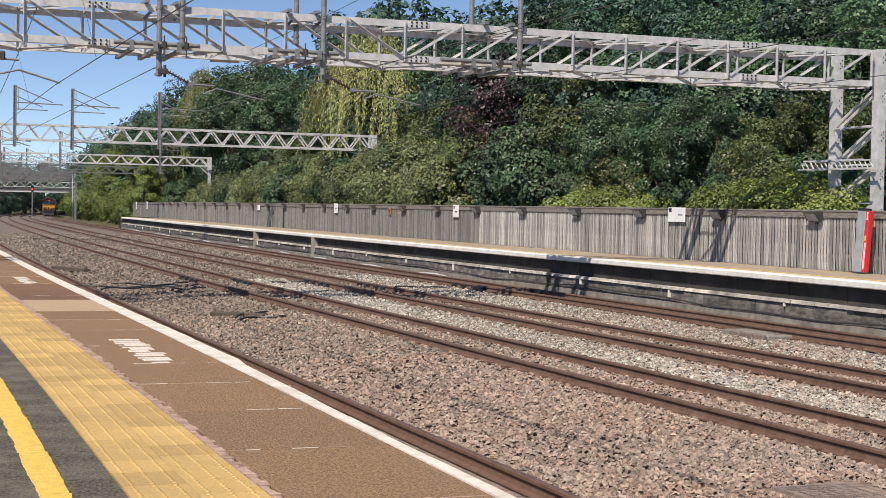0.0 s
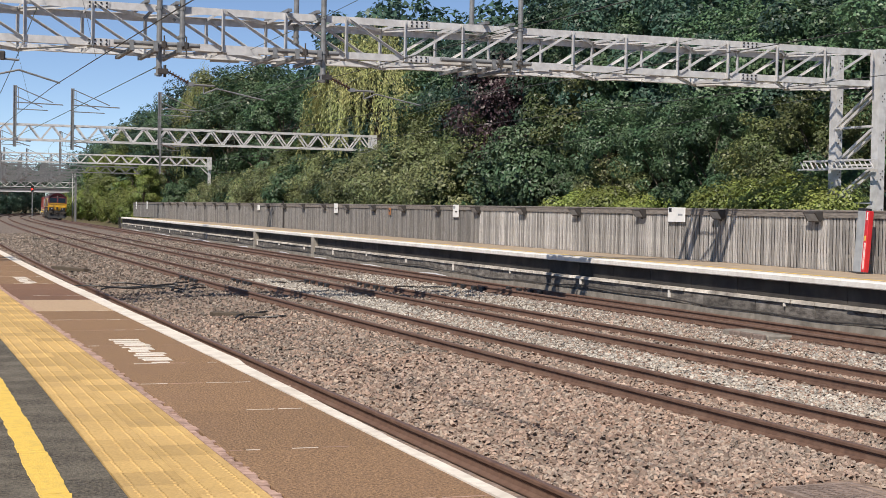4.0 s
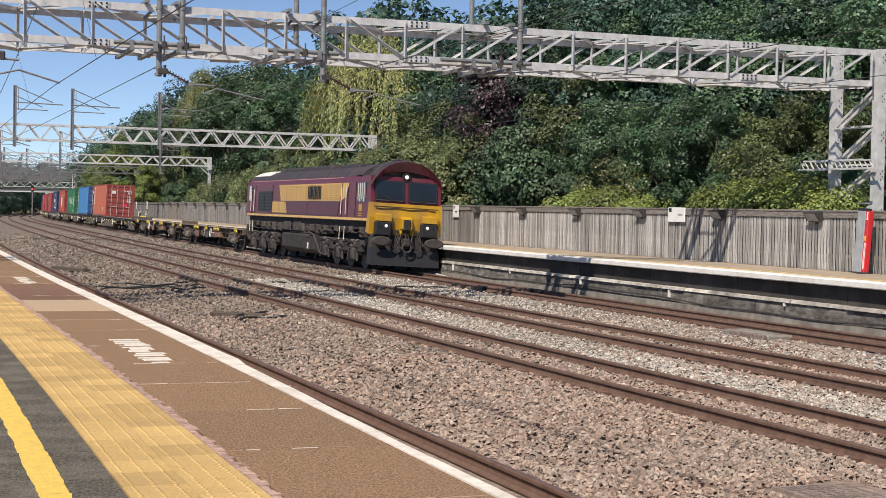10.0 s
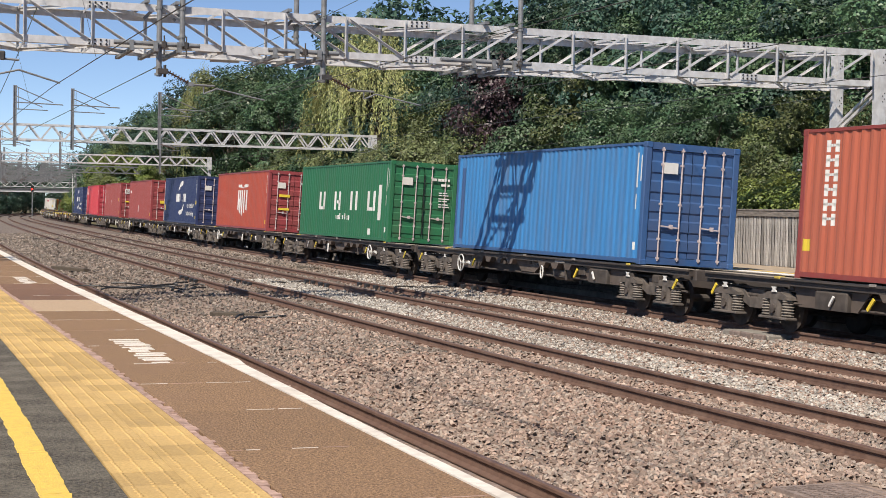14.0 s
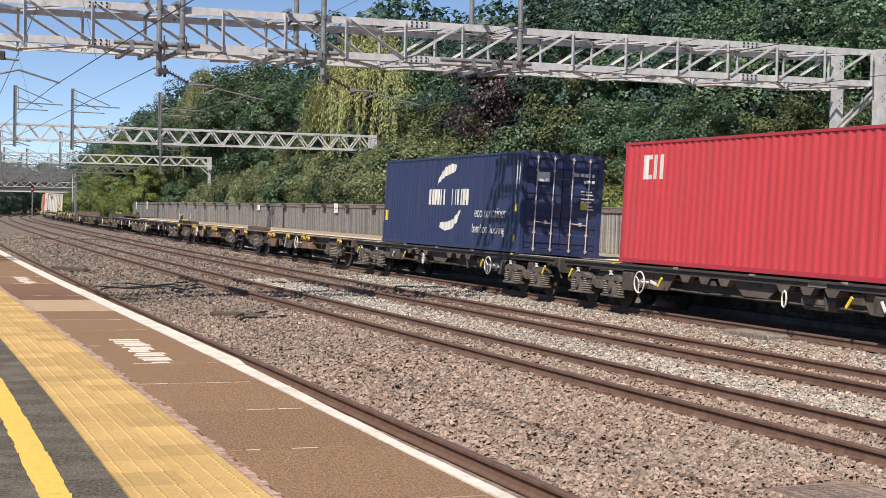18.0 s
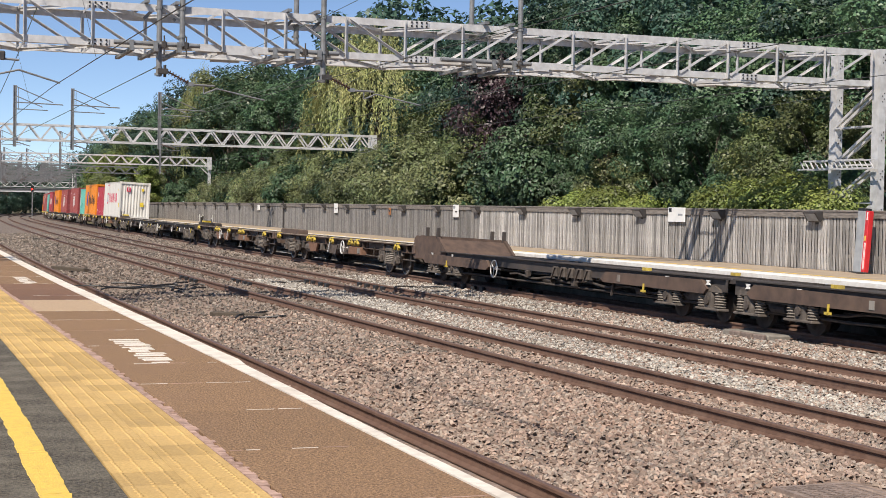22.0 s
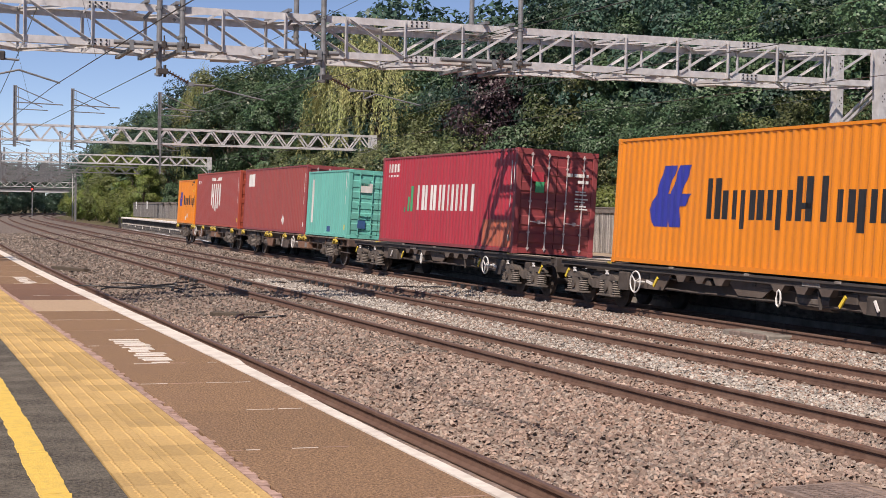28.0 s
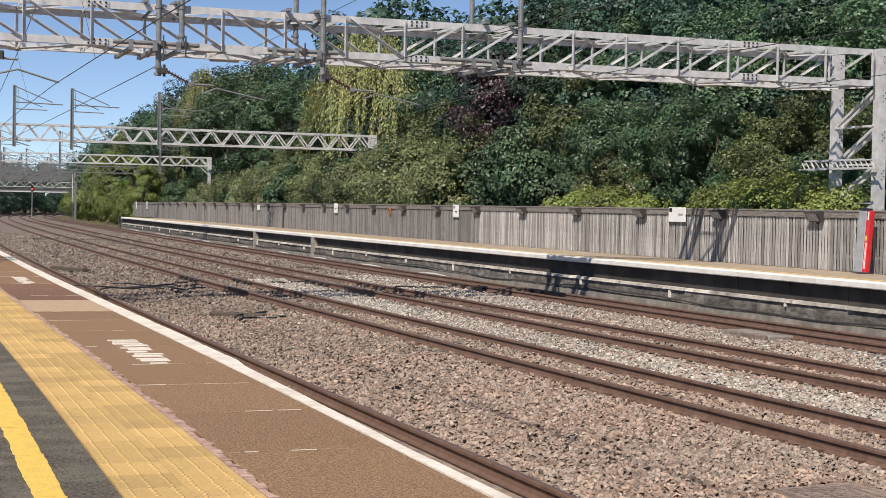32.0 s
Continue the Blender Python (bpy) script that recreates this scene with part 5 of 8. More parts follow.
    put_copies(bush[1], sp((26.9, 147.0, 0.95), (27.2, 139.0, 1.05), (26.8, 131.0, 1.12), (27.3, 124.0, 1.14), (27.0, 118.0, 1.17), (28.2, 116.0, 1.20), (28.4, 110.0, 1.22), (28.6, 105.0, 1.26), (27.6, 98.0, 1.16), (28.0, 93.0, 1.22), (27.0, 86.5, 1.32), (27.3, 82.0, 1.42), (26.9, 77.5, 1.36), (27.2, 73.5, 1.26), (26.6, 247.0, 1.97), (25.6, 385.0, 1.66), (27.1, 191.5, 1.23), (27.6, 43.5, 0.88), (28.1, 56.5, 0.90)), rng)
    young = make_tree("young_tree", "leafy bright green young tree beside the far tracks", "tree", 10.0, 2.7, 0.3, 60, 15000, 0.14, "light", 54, 0.85, sprig=True)
    put_copies(young, sp((26.2, 283.0, 1.05), (26.0, 250.0, 1.02), (25.6, 222.0, 0.95), (25.3, 201.0, 0.84), (25.2, 184.0, 0.70)), rng)
    put_copies(bush[2], sp((26.6, 56.0, 1.10), (26.5, 53.0, 1.15), (26.6, 50.5, 1.00), (26.5, 45.0, 1.08), (26.5, 43.0, 1.20), (26.4, 40.5, 1.27), (26.4, 38.5, 1.15), (25.9, 256.5, 2.04), (24.6, 186.0, 1.5), (25.2, 198.0, 1.9), (24.4, 212.0, 1.7), (25.4, 228.0, 2.3), (24.6, 243.0, 2.0), (24.0, 268.0, 2.2), (23.6, 292.0, 2.2), (23.6, 312.0, 2.3)), rng)
    # a dark far belt behind everything
    belt = make_tree("far_tree", "distant tree closing the view", "tree", 15, 7.0, 0.5, 130, 11500, 0.28, "dark", 61, 1.5, sprig=True)
    put_copies(belt, sp((46.0, 158.0, 1.36), (46.0, 147.5, 1.38), (46.0, 129.0, 1.08), (48.0, 122.5, 1.0), (46.0, 107.5, 1.08), (46.0, 98.0, 1.14), (46.0, 89.0, 1.11), (46.0, 81.5, 0.99), (46.0, 75.0, 0.97), (46.0, 69.0, 0.91), (46.0, 64.0, 0.82), (48.0, 192.5, 1.17), (48.0, 225.0, 1.39), (46.0, 245.0, 1.43), (46.0, 291.5, 1.48), (44.0, 349.0, 1.5), (42.0, 419.5, 1.70), (30, 380, 1.14), (26, 400, 1.02), (20, 440, 0.95), (8, 450, 0.89), (-4, 455, 0.95), (-16, 450, 0.89), (-28, 440, 0.95), (-42, 430, 1.02), (12, 470, 1.02), (34, 430, 1.14), (60, 20, 1.1), (-60, 420, 1.02), (3, 440, 0.95), (0, 470, 1.02), (5, 420, 0.89)), rng)

# ---- the goods train ----
SPEED, START = 30.78, 36.8 + 30.78 * 10.5     # metres a second; where its front is at the start
CANT = TRACKS[3][2]
TC = TRACKS[3][0]
MOVING = []                                    # (thing, metres behind the train's front, height above the rails)


def on_line(s, z=0.0):
    """Pose of a vehicle on its canted track: x forward, y away from the camera's side."""
    t = heading(s)
    turn = Matrix(((-math.sin(t), math.cos(t), 0), (-math.cos(t), -math.sin(t), 0), (0, 0, 1))).to_4x4()
    return Matrix.Translation(P(TC, s)) @ turn @ Matrix.Rotation(-CANT, 4, "X") @ Matrix.Translation((0, 0, z))


def moving(ob, u, z=0.0):
    ob.matrix_basis = on_line(START + u, z)
    MOVING.append((ob, u, z))
    return ob


def paint(name, col, rough=0.45, dirt=0.35):
    return mat(name, col, rough, 0.0, col2=tuple(q * 0.86 for q in col), scale=2.2, bump=0.12, bscale=1.3, stain=(0.13, 0.095, 0.075), sscale=1.5, samt=dirt * 1.7, stretch=(2.6, 1, 0.22))


C = {"maroon": paint("maroon_paint", (0.13, 0.018, 0.036), 0.4, 0.2), "gold": paint("gold_paint", (0.70, 0.44, 0.13), 0.45, 0.25), "cabyellow": paint("cab_yellow_paint", (0.52, 0.285, 0.016), 0.42, 0.45),
     "roof": paint("dark_roof_paint", (0.035, 0.03, 0.033), 0.55, 0.5), "under": mat("underframe_grime", (0.088, 0.074, 0.064), 0.85, 0.1, col2=(0.042, 0.035, 0.031), scale=5, stain=(0.10, 0.075, 0.055), sscale=2, samt=0.5),
     "deck": mat("dusty_wagon_deck", (0.43, 0.375, 0.295), 0.85, 0.0, col2=(0.29, 0.245, 0.19), scale=2.5, stain=(0.17, 0.14, 0.11), sscale=1.2, samt=0.5), "bogie": mat("dusty_bogie_steel", (0.15, 0.127, 0.108), 0.8, 0.1, col2=(0.05, 0.042, 0.036), scale=6, stain=(0.2, 0.16, 0.13), sscale=3), "bogie_dark": mat("dark_bogie_steel", (0.115, 0.092, 0.078), 0.85, 0.1, col2=(0.035, 0.029, 0.025), scale=7, stain=(0.13, 0.11, 0.09), sscale=3), "wheel": mat("wheel_steel", (0.34, 0.32, 0.30), 0.45, 0.5, scale=6),
     "loco_under": mat("sooty_underframe", (0.042, 0.038, 0.036), 0.8, 0.1, col2=(0.02, 0.018, 0.017), scale=5, stain=(0.075, 0.062, 0.052), sscale=2, samt=0.5), "loco_bogie": mat("sooty_bogie_steel", (0.075, 0.066, 0.060), 0.75, 0.1, col2=(0.026, 0.023, 0.021), scale=6, stain=(0.12, 0.10, 0.085), sscale=3, samt=0.5),
     "wagon_brown": mat("brown_wagon_paint", (0.125, 0.082, 0.062), 0.75, 0.0, col2=(0.068, 0.047, 0.038), scale=4, stain=(0.15, 0.10, 0.07), sscale=1.5), "wagon_plate": mat("dusty_brown_plate_paint", (0.115, 0.090, 0.074), 0.75, 0, col2=(0.075, 0.058, 0.048), scale=4, stain=(0.16, 0.125, 0.10), sscale=1.5), "wagon_black": mat("black_wagon_paint", (0.062, 0.052, 0.047), 0.7, 0, scale=4, stain=(0.10, 0.075, 0.06), sscale=1.5),
     "spigot": paint("yellow_spigot_paint", (0.62, 0.46, 0.07), 0.6, 0.3), "yellow": paint("yellow_label_paint", (0.76, 0.57, 0.05), 0.5, 0.08), "spring": mat("dusty_grey_spring_steel", (0.24, 0.21, 0.18), 0.75, 0.1, col2=(0.16, 0.14, 0.12), scale=9, stain=(0.10, 0.085, 0.07), sscale=4, samt=0.6), "white": paint("white_fitting_paint", (0.75, 0.74, 0.70), 0.5, 0.2), "handwheel": paint("grimy_handwheel_paint", (0.30, 0.28, 0.25), 0.6, 0.6), "rust_box": mat("rusty_box", (0.22, 0.12, 0.075), 0.8, 0, scale=6)}
GLASS = bpy.data.materials.new("dark_cab_glass")
GLASS.use_nodes = True
GLASS.node_tree.nodes["Principled BSDF"].inputs["Base Color"].default_value = (0.015, 0.022, 0.032, 1)
GLASS.node_tree.nodes["Principled BSDF"].inputs["Roughness"].default_value = 0.06
LAMP = bpy.data.materials.new("lit_headlamp")
LAMP.use_nodes = True
LAMP.node_tree.nodes["Principled BSDF"].inputs["Emission Color"].default_value = (1, 0.93, 0.78, 1)
LAMP.node_tree.nodes["Principled BSDF"].inputs["Emission Strength"].default_value = 0.25


def along_x(poly, x0, x1, g=None, taper=None):
    """A prism along x of a polygon in y, z."""
    g = g or Geo()
    n = len(poly)
    vs = [(x, y, z) for x in (x0, x1) for y, z in poly]
    return g.add(vs, [tuple(range(n - 1, -1, -1)), tuple(range(n, 2 * n))] + [(i, (i + 1) % n, n + (i + 1) % n, n + i) for i in range(n)])


def locomotive():
    th = tagged(empty("diesel_locomotive"), "maroon and gold diesel freight locomotive with a yellow cab front", "locomotive")
    W = 1.32
    body = [(-W, 1.72), (-W, 3.14), (-1.27, 3.32), (-1.20, 3.40), (1.20, 3.40), (1.27, 3.32), (W, 3.14), (W, 1.72)]
    part("body", along_x(body, -10.0, 9.2), C["maroon"], th, "maroon body side")
    arc = [(-1.24, 3.36), (-1.08, 3.56), (-0.78, 3.73), (-0.40, 3.84), (0.0, 3.88), (0.40, 3.84), (0.78, 3.73), (1.08, 3.56), (1.24, 3.36)]
    part("roof", along_x(arc, -10.0, 9.3), C["roof"], th, "dark sooty curved roof")
    # raised roof hatches and the pale rear end of the roof
    for x0, x1, w, h in ((-6.0, -2.4, 0.78, 3.90), (-1.6, 2.8, 0.74, 3.90), (3.6, 6.6, 0.66, 3.90)):
        hatch = part("roof_hatch", Geo().cbox(x0, x1, -w, w, 3.6, h, 0.05), C["roof"], th)
        for k in range(3):
            part("hatch_rib", Geo().box(x0 + (x1 - x0) * (k + 0.5) / 3 - 0.03, x0 + (x1 - x0) * (k + 0.5) / 3 + 0.03, -w + 0.05, w - 0.05, h, h + 0.03), C["roof"], hatch)
    a2 = [(y * 1.01, z + 0.012) for y, z in arc[1:-1]]
    part("roof_end", along_x(a2, -9.9, -6.7), C["white"], th, "pale rear roof end")
    part("exhaust", Geo().cbox(0.2, 1.0, -0.18, 0.18, 3.88, 4.02, 0.03), C["loco_under"], th)
    for y in (-1, 1):
        f = y * (W + 0.01)
        part("cantrail_stripe", Geo().box(-9.4, 6.5, y * 1.275 - 0.012, y * 1.275 + 0.012, 3.30, 3.33), mat_pink, th)
        part("sill_stripe", Geo().box(-10.0, 10.25, min(f, f + y * 0.012), max(f, f + y * 0.012), 1.74, 1.83), C["gold"], th, "gold sill line")
        # ribbed bodyside panels with raked ends: gold upper band, maroon lower band
        for q, m, k in (([(-3.65, 3.11), (-3.2, 2.42), (1.5, 2.42), (1.5, 3.11)], "gold", 10), ([(1.56, 3.11), (1.56, 2.42), (6.35, 2.42), (6.6, 3.11)], "gold", 10),
                        ([(-2.35, 2.39), (-2.0, 1.88), (1.5, 1.88), (1.5, 2.39)], "maroon", 7), ([(1.56, 2.39), (1.56, 1.88), (6.15, 1.88), (6.35, 2.39)], "maroon", 7), ([(-4.8, 2.39), (-4.8, 1.9), (-2.05, 1.9), (-2.4, 2.39)], "gold", 7)):
            p_ = part("side_panel", Geo().prism(q, min(f - 0.01, f + 0.01), max(f - 0.01, f + 0.01)), C[m], th)
            zt, zb = q[0][1], q[1][1]
            for i in range(k):
                z = zb + (zt - zb) * (i + 0.5) / k
                e = (zt - z) / (zt - zb)
                x0 = q[0][0] + (q[1][0] - q[0][0]) * e + 0.02
                x1 = q[3][0] + (q[2][0] - q[3][0]) * e - 0.02
                part("rib", Geo().box(x0, x1, min(y * (W + 0.02), y * (W + 0.034)), max(y * (W + 0.02), y * (W + 0.034)), z - 0.018, z + 0.018), C[m], p_)
        part("gold_door_panel", Geo().prism([(6.72, 3.11), (6.47, 2.42), (7.2, 2.6), (7.55, 3.11)], min(f - 0.01, f + 0.01), max(f - 0.01, f + 0.01)), C["gold"], th)
        # number in plain bars
        for i in range(10):
            part("number_bar", Geo().box(1.62 + i * 0.215, 1.70 + i * 0.215 + 0.02 * (i % 3), y * (W + 0.055) - 0.008, y * (W + 0.055) + 0.008, 2.5, 3.02), M["black"], th)
        # dark radiator grilles at the rear
        for x0, x1 in ((-7.75, -6.45), (-6.38, -4.95)):
            g_ = part("radiator_grille", Geo().box(x0, x1, f - 0.01, f + 0.01, 1.95, 2.85), M["black"], th)
            for i in range(6):
                part("slat", Geo().box(x0 + 0.05, x1 - 0.05, f - 0.02, f + 0.02, 2.02 + i * 0.14, 2.05 + i * 0.14), C["loco_under"], g_)
        # door outlines and panel joints
        for x in (6.62, 7.42, -8.4, -9.1, 8.45, -4.88):
            part("panel_joint", Geo().box(x - 0.012, x + 0.012, f - 0.008, f + 0.008, 1.84, 3.12), M["black"], th)
        # cab side windows with pale bars, and a badge
        for x0, x1 in ((8.7, 9.75), (-9.75, -9.2)):
            w_ = part("cab_side_window", Geo().box(x0, x1, f - 0.008, f + 0.008, 2.42, 3.10), GLASS, th)
            for k in range(4):
                x = x0 + 0.12 + (x1 - x0 - 0.3) * k / 3
                part("window_bar", Geo().box(x - 0.018, x + 0.018, y * (W + 0.024) - 0.01, y * (W + 0.024) + 0.01, 2.42 if k % 2 else 2.5, 3.10), C["white"], w_)
        part("badge", Geo().cbox(8.95, 9.32, f - 0.008, f + 0.008, 2.08, 2.33, 0.004), C["cabyellow"], th)
        for z in (1.97, 1.89):
            part("badge", Geo().box(8.93, 9.34, f - 0.008, f + 0.008, z, z + 0.045), C["cabyellow"], th)
        for x in (6.7, 7.35, -8.45, -9.05):
            g_ = Geo().rod((x, y * (W + 0.06), 1.0), (x, y * (W + 0.06), 1.5), 0.013).rod((x, y * (W + 0.06), 1.95), (x, y * (W + 0.06), 2.95), 0.015)
            part("grab_rail", g_, C["white"], th, "white grab rail")
        for x0, x1 in ((6.7, 7.35), (-9.05, -8.45)):
            for z in (0.62, 0.98, 1.34):
                part("step", Geo().box(x0, x1, y * 1.22 - 0.14, y * 1.22 + 0.14, z, z + 0.04), C["loco_under"], th)
    # cab front: raked upper part with two windscreens, yellow lower part with light clusters
    cab = Geo()
    cab.prism([(9.2, 1.72), (10.30, 1.72), (10.34, 2.4), (10.20, 3.36), (9.2, 3.36)], -W, W)
    part("cab", cab, C["maroon"], th)
    outer = [(-1.34, 3.08), (-1.22, 3.32), (-0.97, 3.62), (-0.72, 3.80), (-0.42, 3.92), (0.0, 3.97), (0.42, 3.92), (0.72, 3.80), (0.97, 3.62), (1.22, 3.32), (1.34, 3.08)]
    inner = [(-1.26, 3.10), (-1.12, 3.30), (-0.90, 3.43), (-0.66, 3.51), (-0.38, 3.56), (0.0, 3.58), (0.38, 3.56), (0.66, 3.51), (0.90, 3.43), (1.12, 3.30), (1.26, 3.10)]
    n = len(outer)
    hood = along_x(outer, 9.0, 9.95)
    vs = [(9.95, y, z) for y, z in outer] + [(10.42, y, z - 0.06) for y, z in outer] + [(10.22, y, z - 0.02) for y, z in inner] + [(10.0, y, z) for y, z in inner]
    hood.add(vs, [(k * n + i, k * n + i + 1, (k + 1) * n + i + 1, (k + 1) * n + i) for k in range(3) for i in range(n - 1)])
    part("cab_roof", hood, C["roof"], th, "dark arched cab roof")
    lip = Geo()
    lip.add([(10.43, y, z - 0.055) for y, z in outer] + [(10.24, y, z - 0.025) for y, z in inner] + [(10.36, y, z - 0.05) for y, z in outer] + [(10.18, y, z - 0.03) for y, z in inner], [(i, i + 1, n + i + 1, n + i) for i in range(n - 1)] + [(2 * n + i, 2 * n + i + 1, i + 1, i) for i in range(n - 1)] + [(n + i, n + i + 1, 3 * n + i + 1, 3 * n + i) for i in range(n - 1)])
    part("visor_lip", lip, C["maroon"], th, "maroon crescent lip of the cab roof")
    part("roof_recess", along_x([(y, z + 0.05) for y, z in inner], 9.98, 10.02), C["roof"], th)
    part("roof_over_cab", along_x([(y * 1.03, z + 0.03) for y, z in arc], 8.2, 9.1), C["roof"], th)
    part("horn", Geo().cbox(9.3, 9.7, -0.25, 0.25, 3.92, 4.02, 0.03), C["roof"], th)
    yf = part("yellow_front", Geo().prism([(10.31, 1.28), (10.38, 1.28), (10.46, 1.9), (10.40, 2.41), (10.35, 2.41)], -1.26, 1.26), C["cabyellow"], th, "bright yellow warning panel")
    part("panel_line", Geo().box(10.40, 10.43, -1.2, 1.2, 2.27, 2.29), M["black"], yf)
    part("conduit", Geo().wire([Vector((10.45, -1.15 + 0.15 * i, 2.22 - 0.02 * math.sin(i * 0.9))) for i in range(16)], 0.014, 5), M["black"], yf)
    for y in (-1, 1):
        part("yellow_corner", Geo().prism([(10.0, 1.35), (10.37, 1.28), (10.45, 1.9), (10.38, 2.42), (10.22, 2.42)], y * 1.30 - 0.045, y * 1.30 + 0.045), C["cabyellow"], th)
        ws = Matrix.Translation((10.30, 0, 2.84)) @ Matrix.Rotation(radians(-8.3), 4, "Y")
        part("windscreen_frame", Geo().box(0.0, 0.024, y * 0.62 - 0.545, y * 0.62 + 0.545, -0.36, 0.375, ws), M["black"], th)
        w_ = part("windscreen", Geo().cbox(0.01, 0.03, y * 0.62 - 0.49, y * 0.62 + 0.49, -0.32, 0.335, 0.008, ws), GLASS, th, "dark windscreen")
        part("screen_sill", Geo().box(0.02, 0.04, y * 0.62 - 0.49, y * 0.62 + 0.49, -0.36, -0.325, ws), C["loco_bogie"], th)
        part("wiper", Geo().rod((10.42, y * 0.35, 2.49), (10.38, y * 0.95, 2.60), 0.008), M["black"], w_)
        lc = part("lamp_box", Geo().cbox(10.38, 10.62, y * 0.86 - 0.31, y * 0.86 + 0.31, 1.28, 1.76, 0.05), M["black"], th)
        part("marker_panel", Geo().prism([(10.40, 1.77), (10.62, 1.77), (10.60, 1.98), (10.44, 2.04)], y * 0.86 - 0.28, y * 0.86 + 0.28), C["cabyellow"], th)
        for dy, m in ((-0.05, LAMP), (0.16, GLASS)):
            part("headlamp", Geo().lathe([(0, 0.06), (0.02, 0.05)], "y", 14, Matrix.Translation((10.622, y * (0.82 + dy), 1.6)) @ Matrix.Rotation(radians(-90), 4, "Z")), m, lc, "headlamp" if m is LAMP else "")
        b = part("buffer", Geo().rod((10.35, y * 0.98, 1.06), (10.80, y * 0.98, 1.06), 0.13), C["loco_under"], th)
        part("buffer_head", Geo().lathe([(0, 0.36), (0.03, 0.37), (0.06, 0.30)], "y", 18, Matrix.Translation((10.80, y * 0.98, 1.06)) @ Matrix.Rotation(radians(-90), 4, "Z") @ Matrix.Diagonal((1, 1, 0.46, 1))), C["loco_bogie"], b)
        part("guard_iron", Geo().prism([(10.3, 0.12), (10.42, 0.12), (10.45, 0.8), (10.25, 0.8)], y * 0.78 - 0.06, y * 0.78 + 0.06), C["loco_under"], th)
        b = part("buffer", Geo().rod((-10.35, y * 0.9, 1.06), (-10.75, y * 0.9, 1.06), 0.15), C["loco_under"], th)
    part("lamp_housing", Geo().lathe([(-0.1, 0.16), (0.02, 0.15)], "y", 16, Matrix.Translation((10.24, 0, 3.37)) @ Matrix.Rotation(radians(-90), 4, "Z")), M["black"], th)
    part("top_headlamp", Geo().lathe([(0, 0.075), (0.04, 0.07)], "y", 16, Matrix.Translation((10.26, 0, 3.37)) @ Matrix.Rotation(radians(-90), 4, "Z")), LAMP, th, "round lit headlamp under the roof")
    part("nose_box", Geo().prism([(10.40, 1.52), (10.60, 1.52), (10.58, 1.86), (10.43, 1.97)], -0.2, 0.2), C["cabyellow"], th)
    part("jumper_socket", Geo().cbox(10.60, 10.66, -0.13, 0.13, 1.5, 1.85, 0.03), C["loco_under"], th)
    part("drawhook", Geo().cbox(10.4, 10.78, -0.12, 0.12, 0.92, 1.18, 0.04), C["loco_under"], th)
    part("screw_coupling", Geo().ring(0.16, 0.03, Matrix.Translation((10.76, 0, 0.86)) @ Matrix.Rotation(radians(90), 4, "Z")), C["loco_bogie"], th)
    for k in range(9):
        y0 = -0.58 + k * 0.14
        hose = Geo().wire([Vector((10.46 + 0.22 * math.sin(i * 0.26), y0 + (0.16 if k % 2 else -0.12) * math.sin(i * 0.33 + k), 1.42 - (0.5 + 0.07 * (k % 4)) * math.sin(i * 0.21))) for i in range(13)], 0.022, 5)
        part("brake_hose", hose, C["loco_bogie"] if k in (3, 6) else C["loco_under"], th)
        part("air_cock", Geo().cbox(10.42, 10.52, y0 - 0.04, y0 + 0.04, 1.36, 1.48, 0.015), C["cabyellow"] if k % 3 == 0 else C["loco_under"], th)
    part("snow_plough", Geo().prism([(10.15, 0.22), (10.66, 0.20), (10.48, 0.78), (10.15, 0.9)], -1.28, 1.28), M["black"], th, "black snow plough")
    part("buffer_beam", Geo().cbox(10.1, 10.42, -1.27, 1.27, 0.8, 1.3, 0.04), C["loco_under"], th)
    # rear cab end
    part("rear_end", Geo().prism([(-10.0, 1.72), (-10.30, 1.72), (-10.32, 2.4), (-10.15, 3.36), (-10.0, 3.36)], -W, W), C["maroon"], th)
    for y in (-0.6, 0.6):
        part("rear_window", Geo().box(-10.34, -10.2, y - 0.45, y + 0.45, 2.45, 3.05), GLASS, th)
    part("rear_buffer_beam", Geo().cbox(-10.4, -10.1, -1.25, 1.25, 0.8, 1.3, 0.04), C["loco_under"], th)
    # underframe, fuel tank, air gear
    part("underframe", Geo().box(-10.0, 10.2, -1.18, 1.18, 1.42, 1.72), C["loco_under"], th)
    part("centre_frame", Geo().box(-9.8, 10.1, -0.6, 0.6, 0.85, 1.42), C["loco_under"], th)
    tank = along_x([(-1.24, 0.42), (-1.30, 0.50), (-1.30, 1.02), (-1.15, 1.14), (1.15, 1.14), (1.3, 1.02), (1.3, 0.50), (1.24, 0.42), (0.9, 0.30), (-0.9, 0.30)], -2.75, 3.1)
    part("fuel_tank", tank, C["loco_under"], th, "large dark fuel tank")
    part("tank_label", Geo().box(1.75, 1.9, -1.32, -1.30, 0.5, 0.75), C["white"], th)
    part("tank_frame", Geo().box(1.45, 1.49, -1.325, -1.30, 0.46, 1.0).box(2.2, 2.24, -1.325, -1.30, 0.46, 1.0).box(1.49, 2.2, -1.325, -1.30, 0.96, 1.0), C["loco_bogie"], th)
    for x in (-2.1, -0.35):
        part("air_filter", Geo().prism([(x - 0.5, 1.2), (x - 0.62, 1.36), (x - 0.45, 1.56), (x + 0.4, 1.56), (x + 0.55, 1.36), (x + 0.5, 1.2)], -1.30, -0.9), C["loco_bogie"], th)
        part("filter_strap", Geo().beam((x + 0.75, -1.28, 1.16), (x + 0.55, -1.28, 1.55), 0.06, 0.04, (0, 1, 0)), C["loco_bogie"], th)
